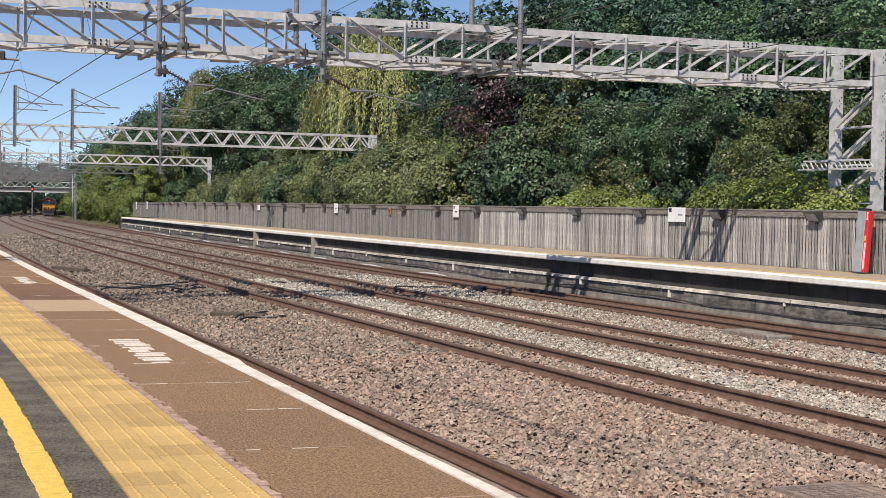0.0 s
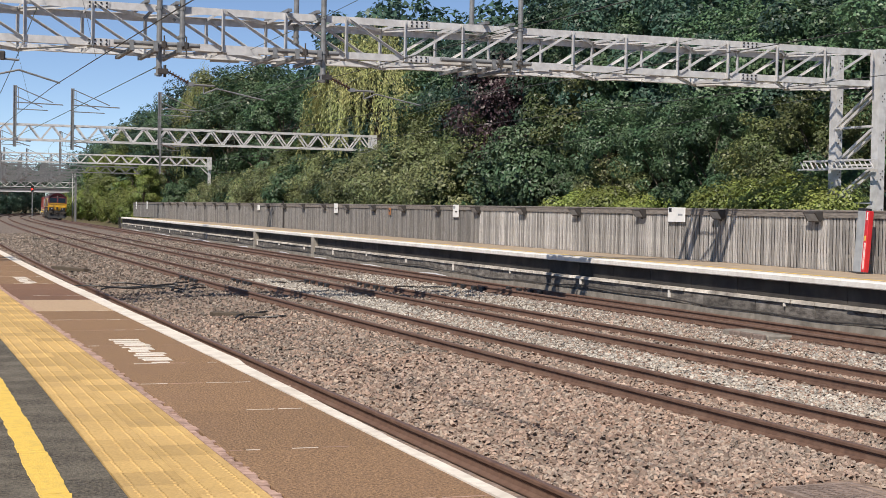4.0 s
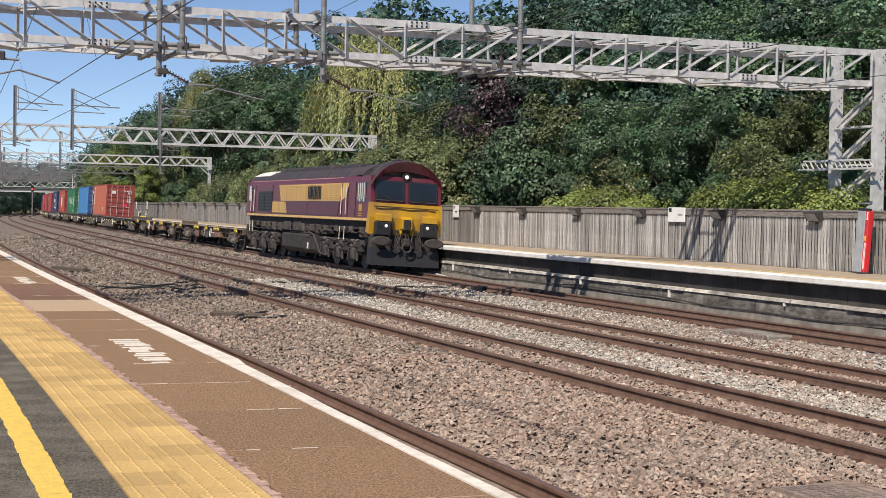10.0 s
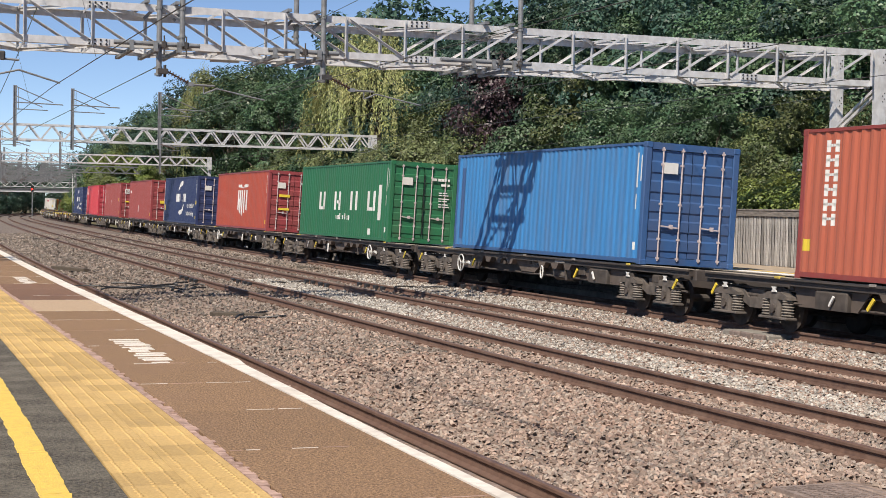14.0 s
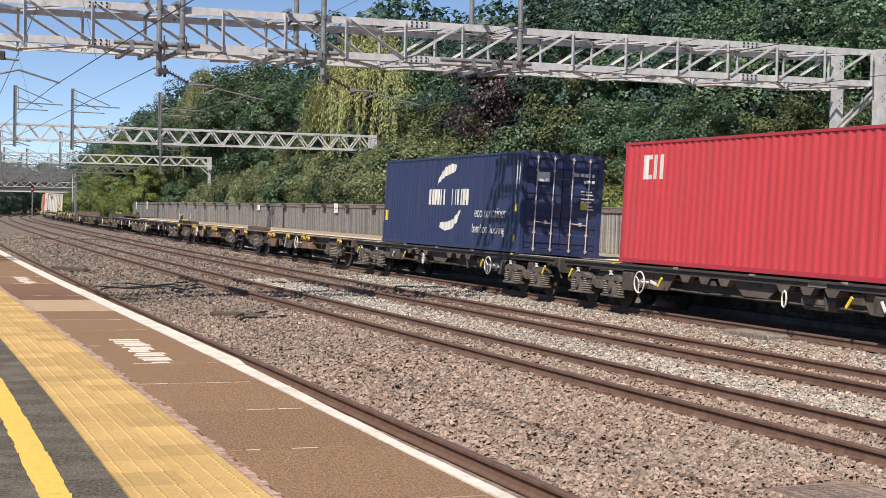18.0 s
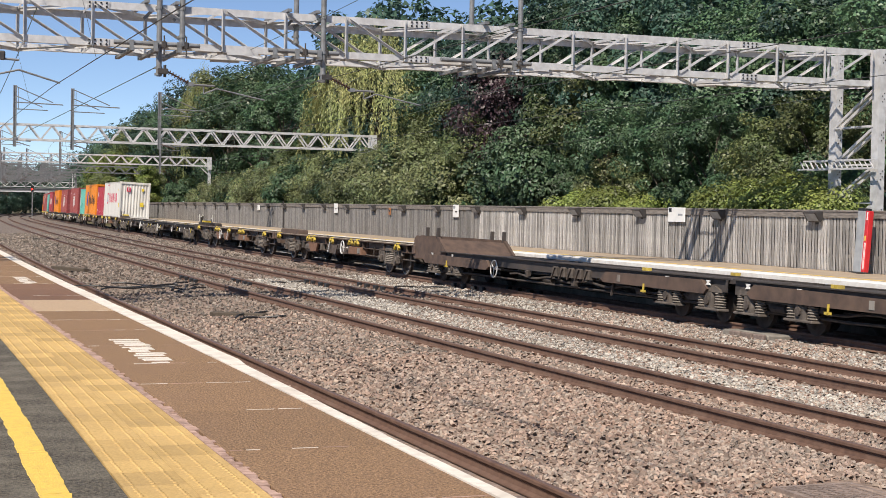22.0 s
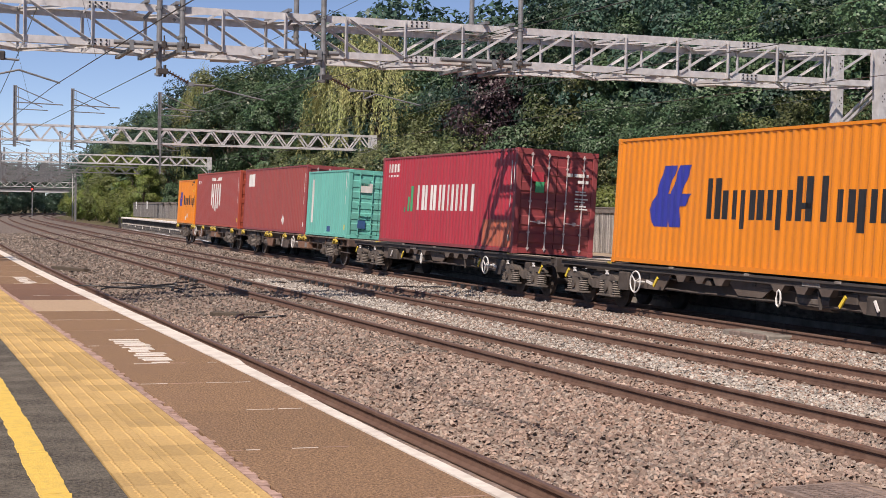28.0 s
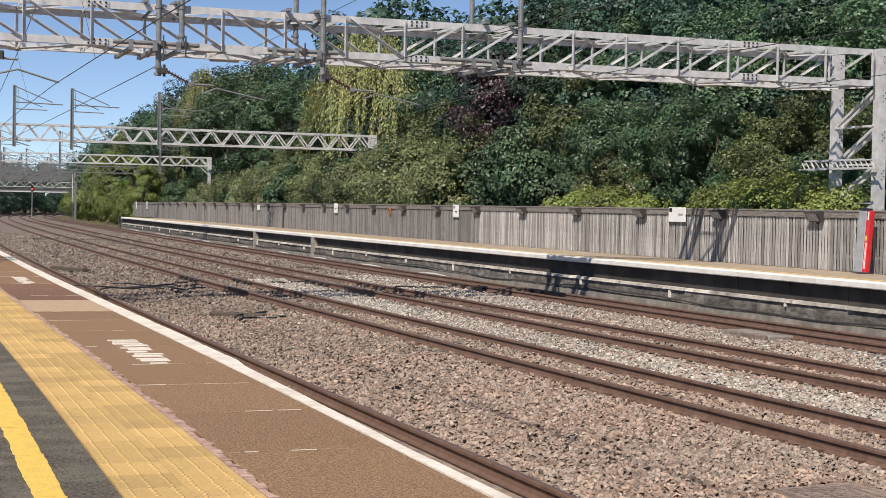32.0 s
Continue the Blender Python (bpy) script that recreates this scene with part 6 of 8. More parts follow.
    for x, r in ((1.4, 0.15), (4.2, 0.13), (-4.1, 0.14)):
        part("air_reservoir", Geo().rod((x - 0.55, -1.08, 1.30), (x + 0.55, -1.08, 1.30), r, 12), C["loco_under"], th)
    rng = random.Random(15)
    for k in range(16):
        x = -9.6 + k * 1.25 + rng.uniform(-0.3, 0.3)
        w, h = rng.uniform(0.12, 0.34), rng.uniform(0.12, 0.3)
        part("equipment_box", Geo().cbox(x - w, x + w, -1.24, -1.0, 1.42 - h, 1.5, 0.02), C[rng.choice(("under", "under", "bogie_dark", "bogie"))], th)
    for z, x0, x1, r in ((1.18, -9.6, -2.9, 0.03), (1.30, 3.2, 9.8, 0.028), (1.22, -2.8, 3.0, 0.022)):
        pts = [Vector((x0 + (x1 - x0) * i / 16, -1.28 - 0.02 * math.sin(i * 1.7), z + 0.035 * math.sin(i * 2.3))) for i in range(17)]
        part("air_pipe", Geo().wire(pts, r, 5), C["loco_bogie"], th)
    pipe = Geo().wire([Vector(q_) for q_ in ((2.0, -1.33, 1.16), (2.8, -1.34, 1.08), (3.3, -1.34, 0.8), (3.9, -1.34, 0.42), (4.3, -1.34, 0.36))], 0.04, 6)
    part("sand_pipe", pipe, C["loco_bogie"], th)
    for xb in (-6.35, 6.55):
        bg = along_x([(-1.16, 0.50), (-1.28, 0.50), (-1.28, 0.98), (-1.16, 1.04)], xb - 2.9, xb + 2.9)
        along_x([(1.16, 0.50), (1.28, 0.50), (1.28, 0.98), (1.16, 1.04)], xb - 2.9, xb + 2.9, bg)
        bg.box(xb - 2.4, xb + 2.4, -0.9, 0.9, 0.5, 0.95)
        bo = part("bogie", bg, C["loco_under"], th, "three-axle bogie caked in dust")
        for a in (-1.95, 0.0, 1.95):
            for y in (-1, 1):
                wm = Matrix.Translation((xb + a, y * 0.75, 0.53))
                part("wheel", Geo().lathe([(-0.07, 0.30), (-0.065, 0.53), (0.05, 0.53), (0.065, 0.555), (0.075, 0.2)] if y > 0 else [(-0.075, 0.2), (-0.065, 0.555), (-0.05, 0.53), (0.065, 0.53), (0.07, 0.30)], "y", 28, wm), M["black"], bo)
                part("axlebox", Geo().cbox(xb + a - 0.2, xb + a + 0.2, y * 1.26 - 0.12, y * 1.26 + 0.12, 0.34, 0.72, 0.05), C["loco_bogie"], bo)
                part("frame_pedestal", Geo().prism([(xb + a - 0.42, 0.70), (xb + a - 0.25, 0.3), (xb + a - 0.2, 0.62), (xb + a + 0.2, 0.62), (xb + a + 0.25, 0.3), (xb + a + 0.42, 0.70)], y * 1.18, y * 1.28), C["loco_bogie"], bo)
                part("brake_gear", Geo().cbox(xb + a + 0.55, xb + a + 1.15, y * 1.25 - 0.1, y * 1.25 + 0.1, 0.62, 0.98, 0.05).rod((xb + a + 0.5, y * 1.32, 0.62), (xb + a + 1.3, y * 1.32, 0.9), 0.035), C["loco_under"], bo)
                part("brake_cylinder", Geo().rod((xb + a + 0.35, y * 1.33, 0.86), (xb + a + 0.75, y * 1.33, 0.86), 0.11, 10).cbox(xb + a - 0.12, xb + a + 0.14, y * 1.35 - 0.05, y * 1.35 + 0.05, 0.44, 0.64, 0.03), C["loco_bogie"], bo)
                for o in (-0.32, 0.32):
                    part("coil_spring", spring_me[0], None, bo, m=Matrix.Translation((xb + a + o, y * 1.24, 0.72)) @ Matrix.Diagonal((1.1, 1.1, 1.3, 1)))
            for e in (-1, 1):
                part("brake_hanger", Geo().beam((xb + a + e * 0.62, -1.33, 0.27), (xb + a + e * 0.5, -1.33, 0.72), 0.07, 0.05, (0, 1, 0)), C["loco_bogie"], bo)
        part("bogie_pipe", Geo().wire([Vector((xb - 2.8 + 0.4 * i, -1.36, 0.98 + 0.05 * math.sin(i * 1.9))) for i in range(15)], 0.025, 5), C["loco_bogie"], bo)
    return th


mat_pink = paint("pale_pink_stripe", (0.55, 0.30, 0.28), 0.5, 0.2)


def wheelset(bo, x, r, light):
    for y in (-1, 1):
        prof = [(-0.07, 0.12), (-0.065, r - 0.05), (-0.05, r), (0.05, r), (0.062, r + 0.03), (0.07, r - 0.08), (0.05, 0.12)]
        if y > 0:
            prof = [(-h, q) for h, q in prof[::-1]]
        wm = Matrix.Translation((x, y * 0.74, r)) @ Matrix.Rotation(math.pi, 4, "Z")
        part("wheel", Geo().lathe(prof, "y", 26, wm), C["under"], bo)
    if light:
        part("tyre", Geo().ring(r - 0.01, 0.03, Matrix.Translation((x, -0.80, r))), C["wheel"], bo, "bright worn wheel tread")
    part("axle", Geo().rod((x, -0.7, r), (x, 0.7, r), 0.08), C["under"], bo)


spring_me = [Geo().lathe([(0.005 + 0.07 * (i // 2) + 0.035 * (i % 2), 0.09 if (i + 1) // 2 % 2 else 0.06) for i in range(8)], "z", 8).mesh("coil_spring", C["bogie"])]


nest_me = [Geo().lathe([(0.0275 * i, 0.132 if i % 2 else 0.095) for i in range(13)], "z", 10).mesh("coil_spring", C["spring"])]


def spring_bogie(th, xb, r=0.40):
    """Two-axle bogie with outside coil springs."""
    g = Geo()
    for y in (-1, 1):
        g.prism([(xb - 1.35, 0.60), (xb - 1.15, 0.78), (xb - 0.45, 0.72), (xb - 0.3, 0.58), (xb + 0.3, 0.58), (xb + 0.45, 0.72), (xb + 1.15, 0.78), (xb + 1.35, 0.60), (xb + 0.5, 0.50), (xb + 0.2, 0.38), (xb - 0.2, 0.38), (xb - 0.5, 0.50)], y * 1.0 - 0.05, y * 1.0 + 0.05)
    g.box(xb - 0.25, xb + 0.25, -1.0, 1.0, 0.42, 0.75)
    bo = part("bogie", g, C["bogie"], th, "two-axle bogie with coil springs")
    for a in (-0.9, 0.9):
        wheelset(bo, xb + a, r, False)
        part("axlebox", Geo().cbox(xb + a - 0.20, xb + a + 0.16, -1.20, -0.98, 0.26, 0.66, 0.05), C["bogie"], bo)
        part("axle_cap", Geo().rod((xb + a - 0.02, -1.20, 0.42), (xb + a - 0.02, -1.24, 0.42), 0.09, 10), C["bogie_dark"], bo)
        for o in (-0.36, 0.32):
            part("coil_spring", nest_me[0], None, bo, "dusty grey coil spring", Matrix.Translation((xb + a + o, -1.09, 0.27)))
        part("spring_seat", Geo().cbox(xb + a - 0.50, xb + a + 0.46, -1.23, -0.95, 0.225, 0.27, 0.02), C["bogie"], bo)
        part("spring_saddle", Geo().prism([(xb + a - 0.50, 0.60), (xb + a - 0.48, 0.66), (xb + a - 0.24, 0.74), (xb + a + 0.2, 0.74), (xb + a + 0.44, 0.66), (xb + a + 0.46, 0.60)], -1.20, -1.0), C["bogie"], bo)
        part("white_tab", Geo().prism([(xb + a - 0.09, 0.84), (xb + a - 0.04, 0.79), (xb + a - 0.09, 0.74), (xb + a + 0.09, 0.74), (xb + a + 0.04, 0.79), (xb + a + 0.09, 0.84)], -1.23, -1.205), C["white"], bo, "white stencilled tab")


def plate_bogie(th, xb, r=0.46):
    """Two-axle bogie with cast side frames: an arched frame with a spring pack in its middle."""
    g = Geo()
    for y in (-1, 1):
        for shape in ([(-1.28, 0.62), (-1.22, 0.84), (-1.02, 0.94), (1.02, 0.94), (1.22, 0.84), (1.28, 0.62), (1.16, 0.58), (1.06, 0.72), (0.6, 0.80), (-0.6, 0.80), (-1.06, 0.72), (-1.16, 0.58)],
                      [(-0.80, 0.62), (-0.55, 0.26), (0.55, 0.26), (0.80, 0.62), (0.66, 0.66), (0.46, 0.37), (-0.46, 0.37), (-0.66, 0.66)]):
            g.prism([(xb + p_, q_) for p_, q_ in shape], y * 1.06 - 0.06, y * 1.06 + 0.06)
        for o in (-1, 1):
            g.prism([(xb + o * p_, q_) for p_, q_ in [(0.36, 0.36), (0.48, 0.36), (0.54, 0.82), (0.40, 0.82)][::o]], y * 1.06 - 0.05, y * 1.06 + 0.05)
            g.prism([(xb + o * p_, q_) for p_, q_ in [(0.62, 0.60), (0.72, 0.38), (1.12, 0.38), (1.24, 0.64), (1.08, 0.78), (0.76, 0.78)][::o]], y * 1.06 - 0.05, y * 1.06 + 0.05)
    g.box(xb - 0.3, xb + 0.3, -1.0, 1.0, 0.5, 0.85)
    bo = part("bogie", g, C["bogie"], th, "dusty two-axle bogie with cast frames")
    for a in (-0.92, 0.92):
        wheelset(bo, xb + a, r, True)
        part("axlebox", Geo().cbox(xb + a - 0.14, xb + a + 0.14, -1.20, -1.04, 0.36, 0.62, 0.05), C["bogie_dark"], bo)
        part("axle_cap", Geo().rod((xb + a, -1.20, 0.47), (xb + a, -1.24, 0.47), 0.085, 10), C["bogie"], bo)
    part("bolster_end", Geo().cbox(xb - 0.30, xb + 0.30, -1.22, -0.96, 0.74, 0.84, 0.03), C["bogie"], bo)
    part("spring_plank", Geo().cbox(xb - 0.40, xb + 0.40, -1.20, -0.98, 0.32, 0.37, 0.02), C["bogie"], bo)
    for o in (-0.22, 0.0, 0.22):
        part("coil_spring", nest_me[0], None, bo, m=Matrix.Translation((xb + o, -1.09, 0.37)) @ Matrix.Diagonal((0.85, 0.85, 1.12, 1)))


def handwheel(th, x, z, y=-1.27, m="handwheel"):
    w = part("handwheel", Geo().ring(0.24, 0.018, Matrix.Translation((x, y, z))), C[m], th, "pale brake handwheel")
    g = Geo()
    for k in range(3):
        a = 2.09 * k + 0.4
        g.beam((x, y, z), (x + 0.25 * math.cos(a), y, z + 0.25 * math.sin(a)), 0.022, 0.02, (0, 1, 0))
    g.rod((x, y, z), (x, y + 0.3, z), 0.03)
    part("spokes", g, C[m], w)


def gear(th, n, half, top, seed):
    """Brake rigging and fittings hung along the near side of a wagon."""
    rng = random.Random(seed)
    for k in range(n):
        x = -half + 2 * half * (k + rng.uniform(0.2, 0.8)) / n
        kind = rng.random()
        m = C[rng.choice(("under", "under", "under", "bogie_dark"))]
        y = rng.uniform(-1.16, -0.98)
        if kind < 0.4:
            w, h = rng.uniform(0.06, 0.2), rng.uniform(0.1, 0.28)
            part("fitting", Geo().cbox(x - w, x + w, y - 0.07, y + 0.07, top - h, top, 0.02), m, th)
        elif kind < 0.75:
            part("hanger", Geo().beam((x, y, top), (x + rng.uniform(-0.25, 0.25), y, top - rng.uniform(0.2, 0.4)), 0.05, 0.04, (0, 1, 0)), m, th)
        else:
            part("small_reservoir", Geo().rod((x - 0.25, y + 0.1, top - 0.2), (x + 0.25, y + 0.1, top - 0.2), 0.09, 10), m, th)
    for z, r in ((top - 0.06, 0.022), (top - 0.3, 0.03)):
        pts = [Vector((-half + 2 * half * i / 24, -1.0 + 0.03 * math.sin(i * 1.3), z + 0.008 * math.sin(i * 2.1 + z * 9))) for i in range(25)]
        part("brake_pipe", Geo().wire(pts, r, 5), C["under"], th)


def coupling(th, x, d, buffers=True):
    for y in (-0.87, 0.87) if buffers else ():
        b = part("buffer", Geo().rod((x, y, 0.98), (x + d * 0.5, y, 0.98), 0.11), C["under"], th)
        part("buffer_head", Geo().lathe([(0, 0.15), (0.05, 0.17)], "y", 12, Matrix.Translation((x + d * 0.5, y, 0.98)) @ Matrix.Rotation(radians(-90 * d), 4, "Z")), C["under"], b)
    part("coupling_hook", Geo().cbox(min(x, x + d * 0.6), max(x, x + d * 0.6), -0.12, 0.12, 0.85, 1.02, 0.02), C["under"], th)
    g = Geo().wire([Vector((x + d * 0.1, -0.5 + 0.05 * i, 0.95 - 0.4 * math.sin(i * 0.5))) for i in range(7)], 0.025, 5)
    part("air_hose", g, C["white"], th, "pale air hose")


def skeletal_wagon(d):
    """Low black container flat, 18.6 m, coil-spring bogies; d turns the brake gear to one end."""
    th = tagged(empty("container_wagon"), "low black container flat wagon with coil-spring bogies and white handwheel", "wagon", group="black container wagons")
    for y in (-1, 1):
        part("sill", Geo().box(-8.9, 8.9, y * 1.08 - 0.07, y * 1.08 + 0.07, 0.88, 1.02).box(-8.9, 8.9, y * 1.14 - 0.06, y * 1.14 + 0.06, 0.98, 1.02), C["wagon_black"], th)
        part("truss_beam", Geo().prism([(-5.6, 0.84), (-4.6, 0.52), (4.6, 0.52), (5.6, 0.84)], y * 0.70 - 0.04, y * 0.70 + 0.04), C["wagon_black"], th)
    for e in (-1, 1):
        part("side_plate", Geo().prism([(e * 5.75, 0.88), (e * 5.55, 0.50), (e * 3.7, 0.50), (e * 3.35, 0.88)][::-e], -1.04, -1.0), C["wagon_plate"], th)
        for x in (1.1, 1.9, 2.7):
            part("lock_bracket", Geo().prism([(e * x - 0.24, 0.88), (e * x - 0.12, 0.74), (e * x + 0.12, 0.74), (e * x + 0.24, 0.88)], -1.17, -1.02), C["wagon_plate"], th)
    part("side_plate", Geo().prism([(-1.0, 0.88), (-0.55, 0.58), (0.35, 0.58), (0.85, 0.88)], -1.03, -0.99), C["wagon_plate"], th)
    part("deck", Geo().box(-8.85, 8.85, -1.18, -0.70, 1.02, 1.03).box(-8.85, 8.85, 0.70, 1.18, 1.02, 1.03), C["deck"], th, "pale dusty deck")
    part("number_panel", Geo().box(d * -2.2 - 0.3, d * -2.2 + 0.3, -1.16, -1.15, 0.90, 0.98), C["handwheel"], th)
    part("centre_sill", Geo().box(-8.9, 8.9, -0.25, 0.25, 0.62, 0.98), C["wagon_black"], th)
    for k in range(7):
        part("cross_member", Geo().box(-8.8 + k * 2.93, -8.68 + k * 2.93, -1.05, 1.05, 0.80, 0.99), C["wagon_black"], th)
    for x in (-8.9, 8.9):
        part("headstock", Geo().cbox(x - 0.10, x + 0.10, -1.05, 1.05, 0.80, 1.03, 0.03), C["wagon_black"], th)
    for x in (-6.1, -3.1, 0, 3.1, 6.1):
        part("twistlock", Geo().cbox(x - 0.10, x + 0.10, -1.21, -1.07, 1.0, 1.045, 0.01), C["spigot"] if abs(x) > 5 else C["handwheel"], th, "worn container lock")
    spring_bogie(th, -7.05)
    spring_bogie(th, 7.05)
    handwheel(th, d * 4.6, 0.64, -1.27, "white")
    gear(th, 9, 8.6, 0.84, 6)
    part("brake_cylinder", Geo().rod((d * -2.6, -0.85, 0.62), (d * -1.5, -0.85, 0.62), 0.17, 12), C["bogie"], th)
    part("equipment_box", Geo().cbox(d * -4.4 - 0.5, d * -4.4 + 0.5, -1.15, -0.85, 0.5, 0.84, 0.03), C["under"], th)
    part("equipment_box", Geo().cbox(d * 5.4 - 0.25, d * 5.4 + 0.25, -1.18, -0.9, 0.42, 0.84, 0.03), C["under"], th)
    part("white_lever", Geo().beam((d * 4.6 + 0.45, -1.22, 0.68), (d * 4.6 + 0.72, -1.22, 0.63), 0.06, 0.03, (0, 1, 0)), C["white"], th)
    part("white_lever", Geo().beam((d * -4.35, -1.2, 0.58), (d * -4.22, -1.2, 0.76), 0.05, 0.03, (0, 1, 0)), C["white"], th)
    for x in (d * 4.6 - 0.75 * d, d * -3.2, 8.3, -8.5):
        part("yellow_lever", Geo().beam((x, -1.2, 0.58), (x + 0.17, -1.2, 0.78), 0.07, 0.03, (0, 1, 0)), C["yellow"], th)
    part("loop_handle", Geo().wire([Vector((d * -1.2 + 0.08 * math.cos(i * 0.8), -1.2, 0.62 + 0.16 * math.sin(i * 0.8))) for i in range(9)], 0.02, 5), C["white"], th)
    coupling(th, 9.0, 1, False)
    coupling(th, -9.0, -1, False)
    return th


def spigot_set(th, x, y):
    """A fold-down pair of yellow container spigots."""
    g = Geo()
    for e in (-1, 1):
        g.prism([(x + e * 0.20, 0.80), (x + e * 0.25, 0.88), (x + e * 0.16, 0.99), (x + e * 0.10, 0.93)][::e], y * 1.24 - 0.04, y * 1.24 + 0.04)
    g.cbox(x - 0.11, x + 0.11, y * 1.2 - 0.05, y * 1.2 + 0.05, 1.0, 1.05, 0.015)
    part("spigot", g, C["spigot"], th, "yellow fold-down container spigots")


def spigot_wagon(first):
    """Brown container flat, 20 m, with yellow spigots; first: the leading one of a pair, whose handwheel is further forward."""
    th = tagged(empty("container_wagon"), "brown sixty-foot container flat wagon with yellow fold-down spigots", "wagon", group="brown container wagons")
    for y in (-1, 1):
        part("sill", Geo().box(-9.6, 9.6, y * 1.03 - 0.02, y * 1.03 + 0.02, 0.76, 1.02).box(-9.6, 9.6, min(y * 1.03, y * 1.24), max(y * 1.03, y * 1.24), 0.985, 1.02).box(-9.6, 9.6, min(y * 1.03, y * 1.12), max(y * 1.03, y * 1.12), 0.74, 0.765), C["wagon_brown"], th)
        for k in range(8 if y < 0 else 0):
            part("web_stiffener", Geo().box(-9.0 + k * 2.55, -8.97 + k * 2.55, min(y * 1.04, y * 1.18), max(y * 1.04, y * 1.18), 0.765, 0.985), C["wagon_brown"], th)
        part("belly_beam", Geo().prism([(-5.4, 0.76), (-4.4, 0.42), (4.4, 0.42), (5.4, 0.76)], y * 0.62 - 0.04, y * 0.62 + 0.04), C["wagon_brown"], th)
        for x in (-8.9, -3.75, -3.0, -0.25, 2.4, 3.2, 8.0) if y < 0 else ():
            spigot_set(th, x, y)
    part("centre_sill", Geo().box(-9.6, 9.6, -0.3, 0.3, 0.55, 0.98), C["wagon_brown"], th)
    for k in range(8):
        part("cross_member", Geo().box(-9.4 + k * 2.67, -9.25 + k * 2.67, -1.08, 1.08, 0.78, 0.99), C["wagon_brown"], th)
    for x in (-9.65, 9.65):
        part("headstock", Geo().cbox(x - 0.12, x + 0.12, -1.22, 1.22, 0.76, 1.04, 0.03), C["wagon_brown"], th)
    part("deck", Geo().box(-9.5, 9.5, -1.22, -0.72, 1.02, 1.032).box(-9.5, 9.5, 0.72, 1.22, 1.02, 1.032), C["deck"], th, "pale dusty deck")
    if first:
        part("end_box", Geo().prism([(-9.05, 1.032), (-9.05, 1.18), (-8.95, 1.23), (-6.0, 1.23), (-5.9, 1.18), (-5.9, 1.032)], -1.12, -0.72), C["wagon_brown"], th, "brown raised end box")
    plate_bogie(th, -6.9)
    plate_bogie(th, 6.9)
    handwheel(th, 1.6 if first else -2.1, 0.70, -1.32, "white")
    for x0, x1, m in ((-3.8, -2.5, "rust_box"),) + (((-1.75, -0.45, "rust_box"),) if not first else ((-0.9, 0.45, "wagon_plate"),)):
        part("hung_plate", Geo().prism([(x0 - 0.12, 0.76), (x0 + 0.25, 0.42), (x1 - 0.2, 0.42), (x1 + 0.05, 0.76)], -1.20, -1.12), C[m], th)
    part("side_plate", Geo().prism([(0.1, 0.76), (0.3, 0.45), (1.95, 0.48), (2.0, 0.76)], -1.08, -1.04), C["wagon_plate"], th)
    for x0, x1 in ((2.1, 3.05), (3.12, 3.72)):
        part("equipment_box", Geo().cbox(x0, x1, -1.22, -0.95, 0.50, 0.76, 0.02), C["rust_box"], th)
    part("valve_block", Geo().cbox(-2.05, -1.9, -1.2, -1.0, 0.5, 0.76, 0.03), C["bogie"], th)
    part("air_reservoir", Geo().rod((-4.6, -0.95, 0.55), (-3.5, -0.95, 0.55), 0.2, 12), C["bogie"], th)
    gear(th, 11, 9.3, 0.80, 5)
    part("data_plate", Geo().box(3.3, 3.6, -1.232, -1.222, 0.54, 0.72), C["handwheel"], th)
    part("white_lever", Geo().beam((-0.55, -1.28, 0.46), (-0.35, -1.28, 0.84), 0.06, 0.03, (0, 1, 0)), C["white"], th)
    coupling(th, 9.75, 1, False)
    coupling(th, -9.75, -1, False)
    return th


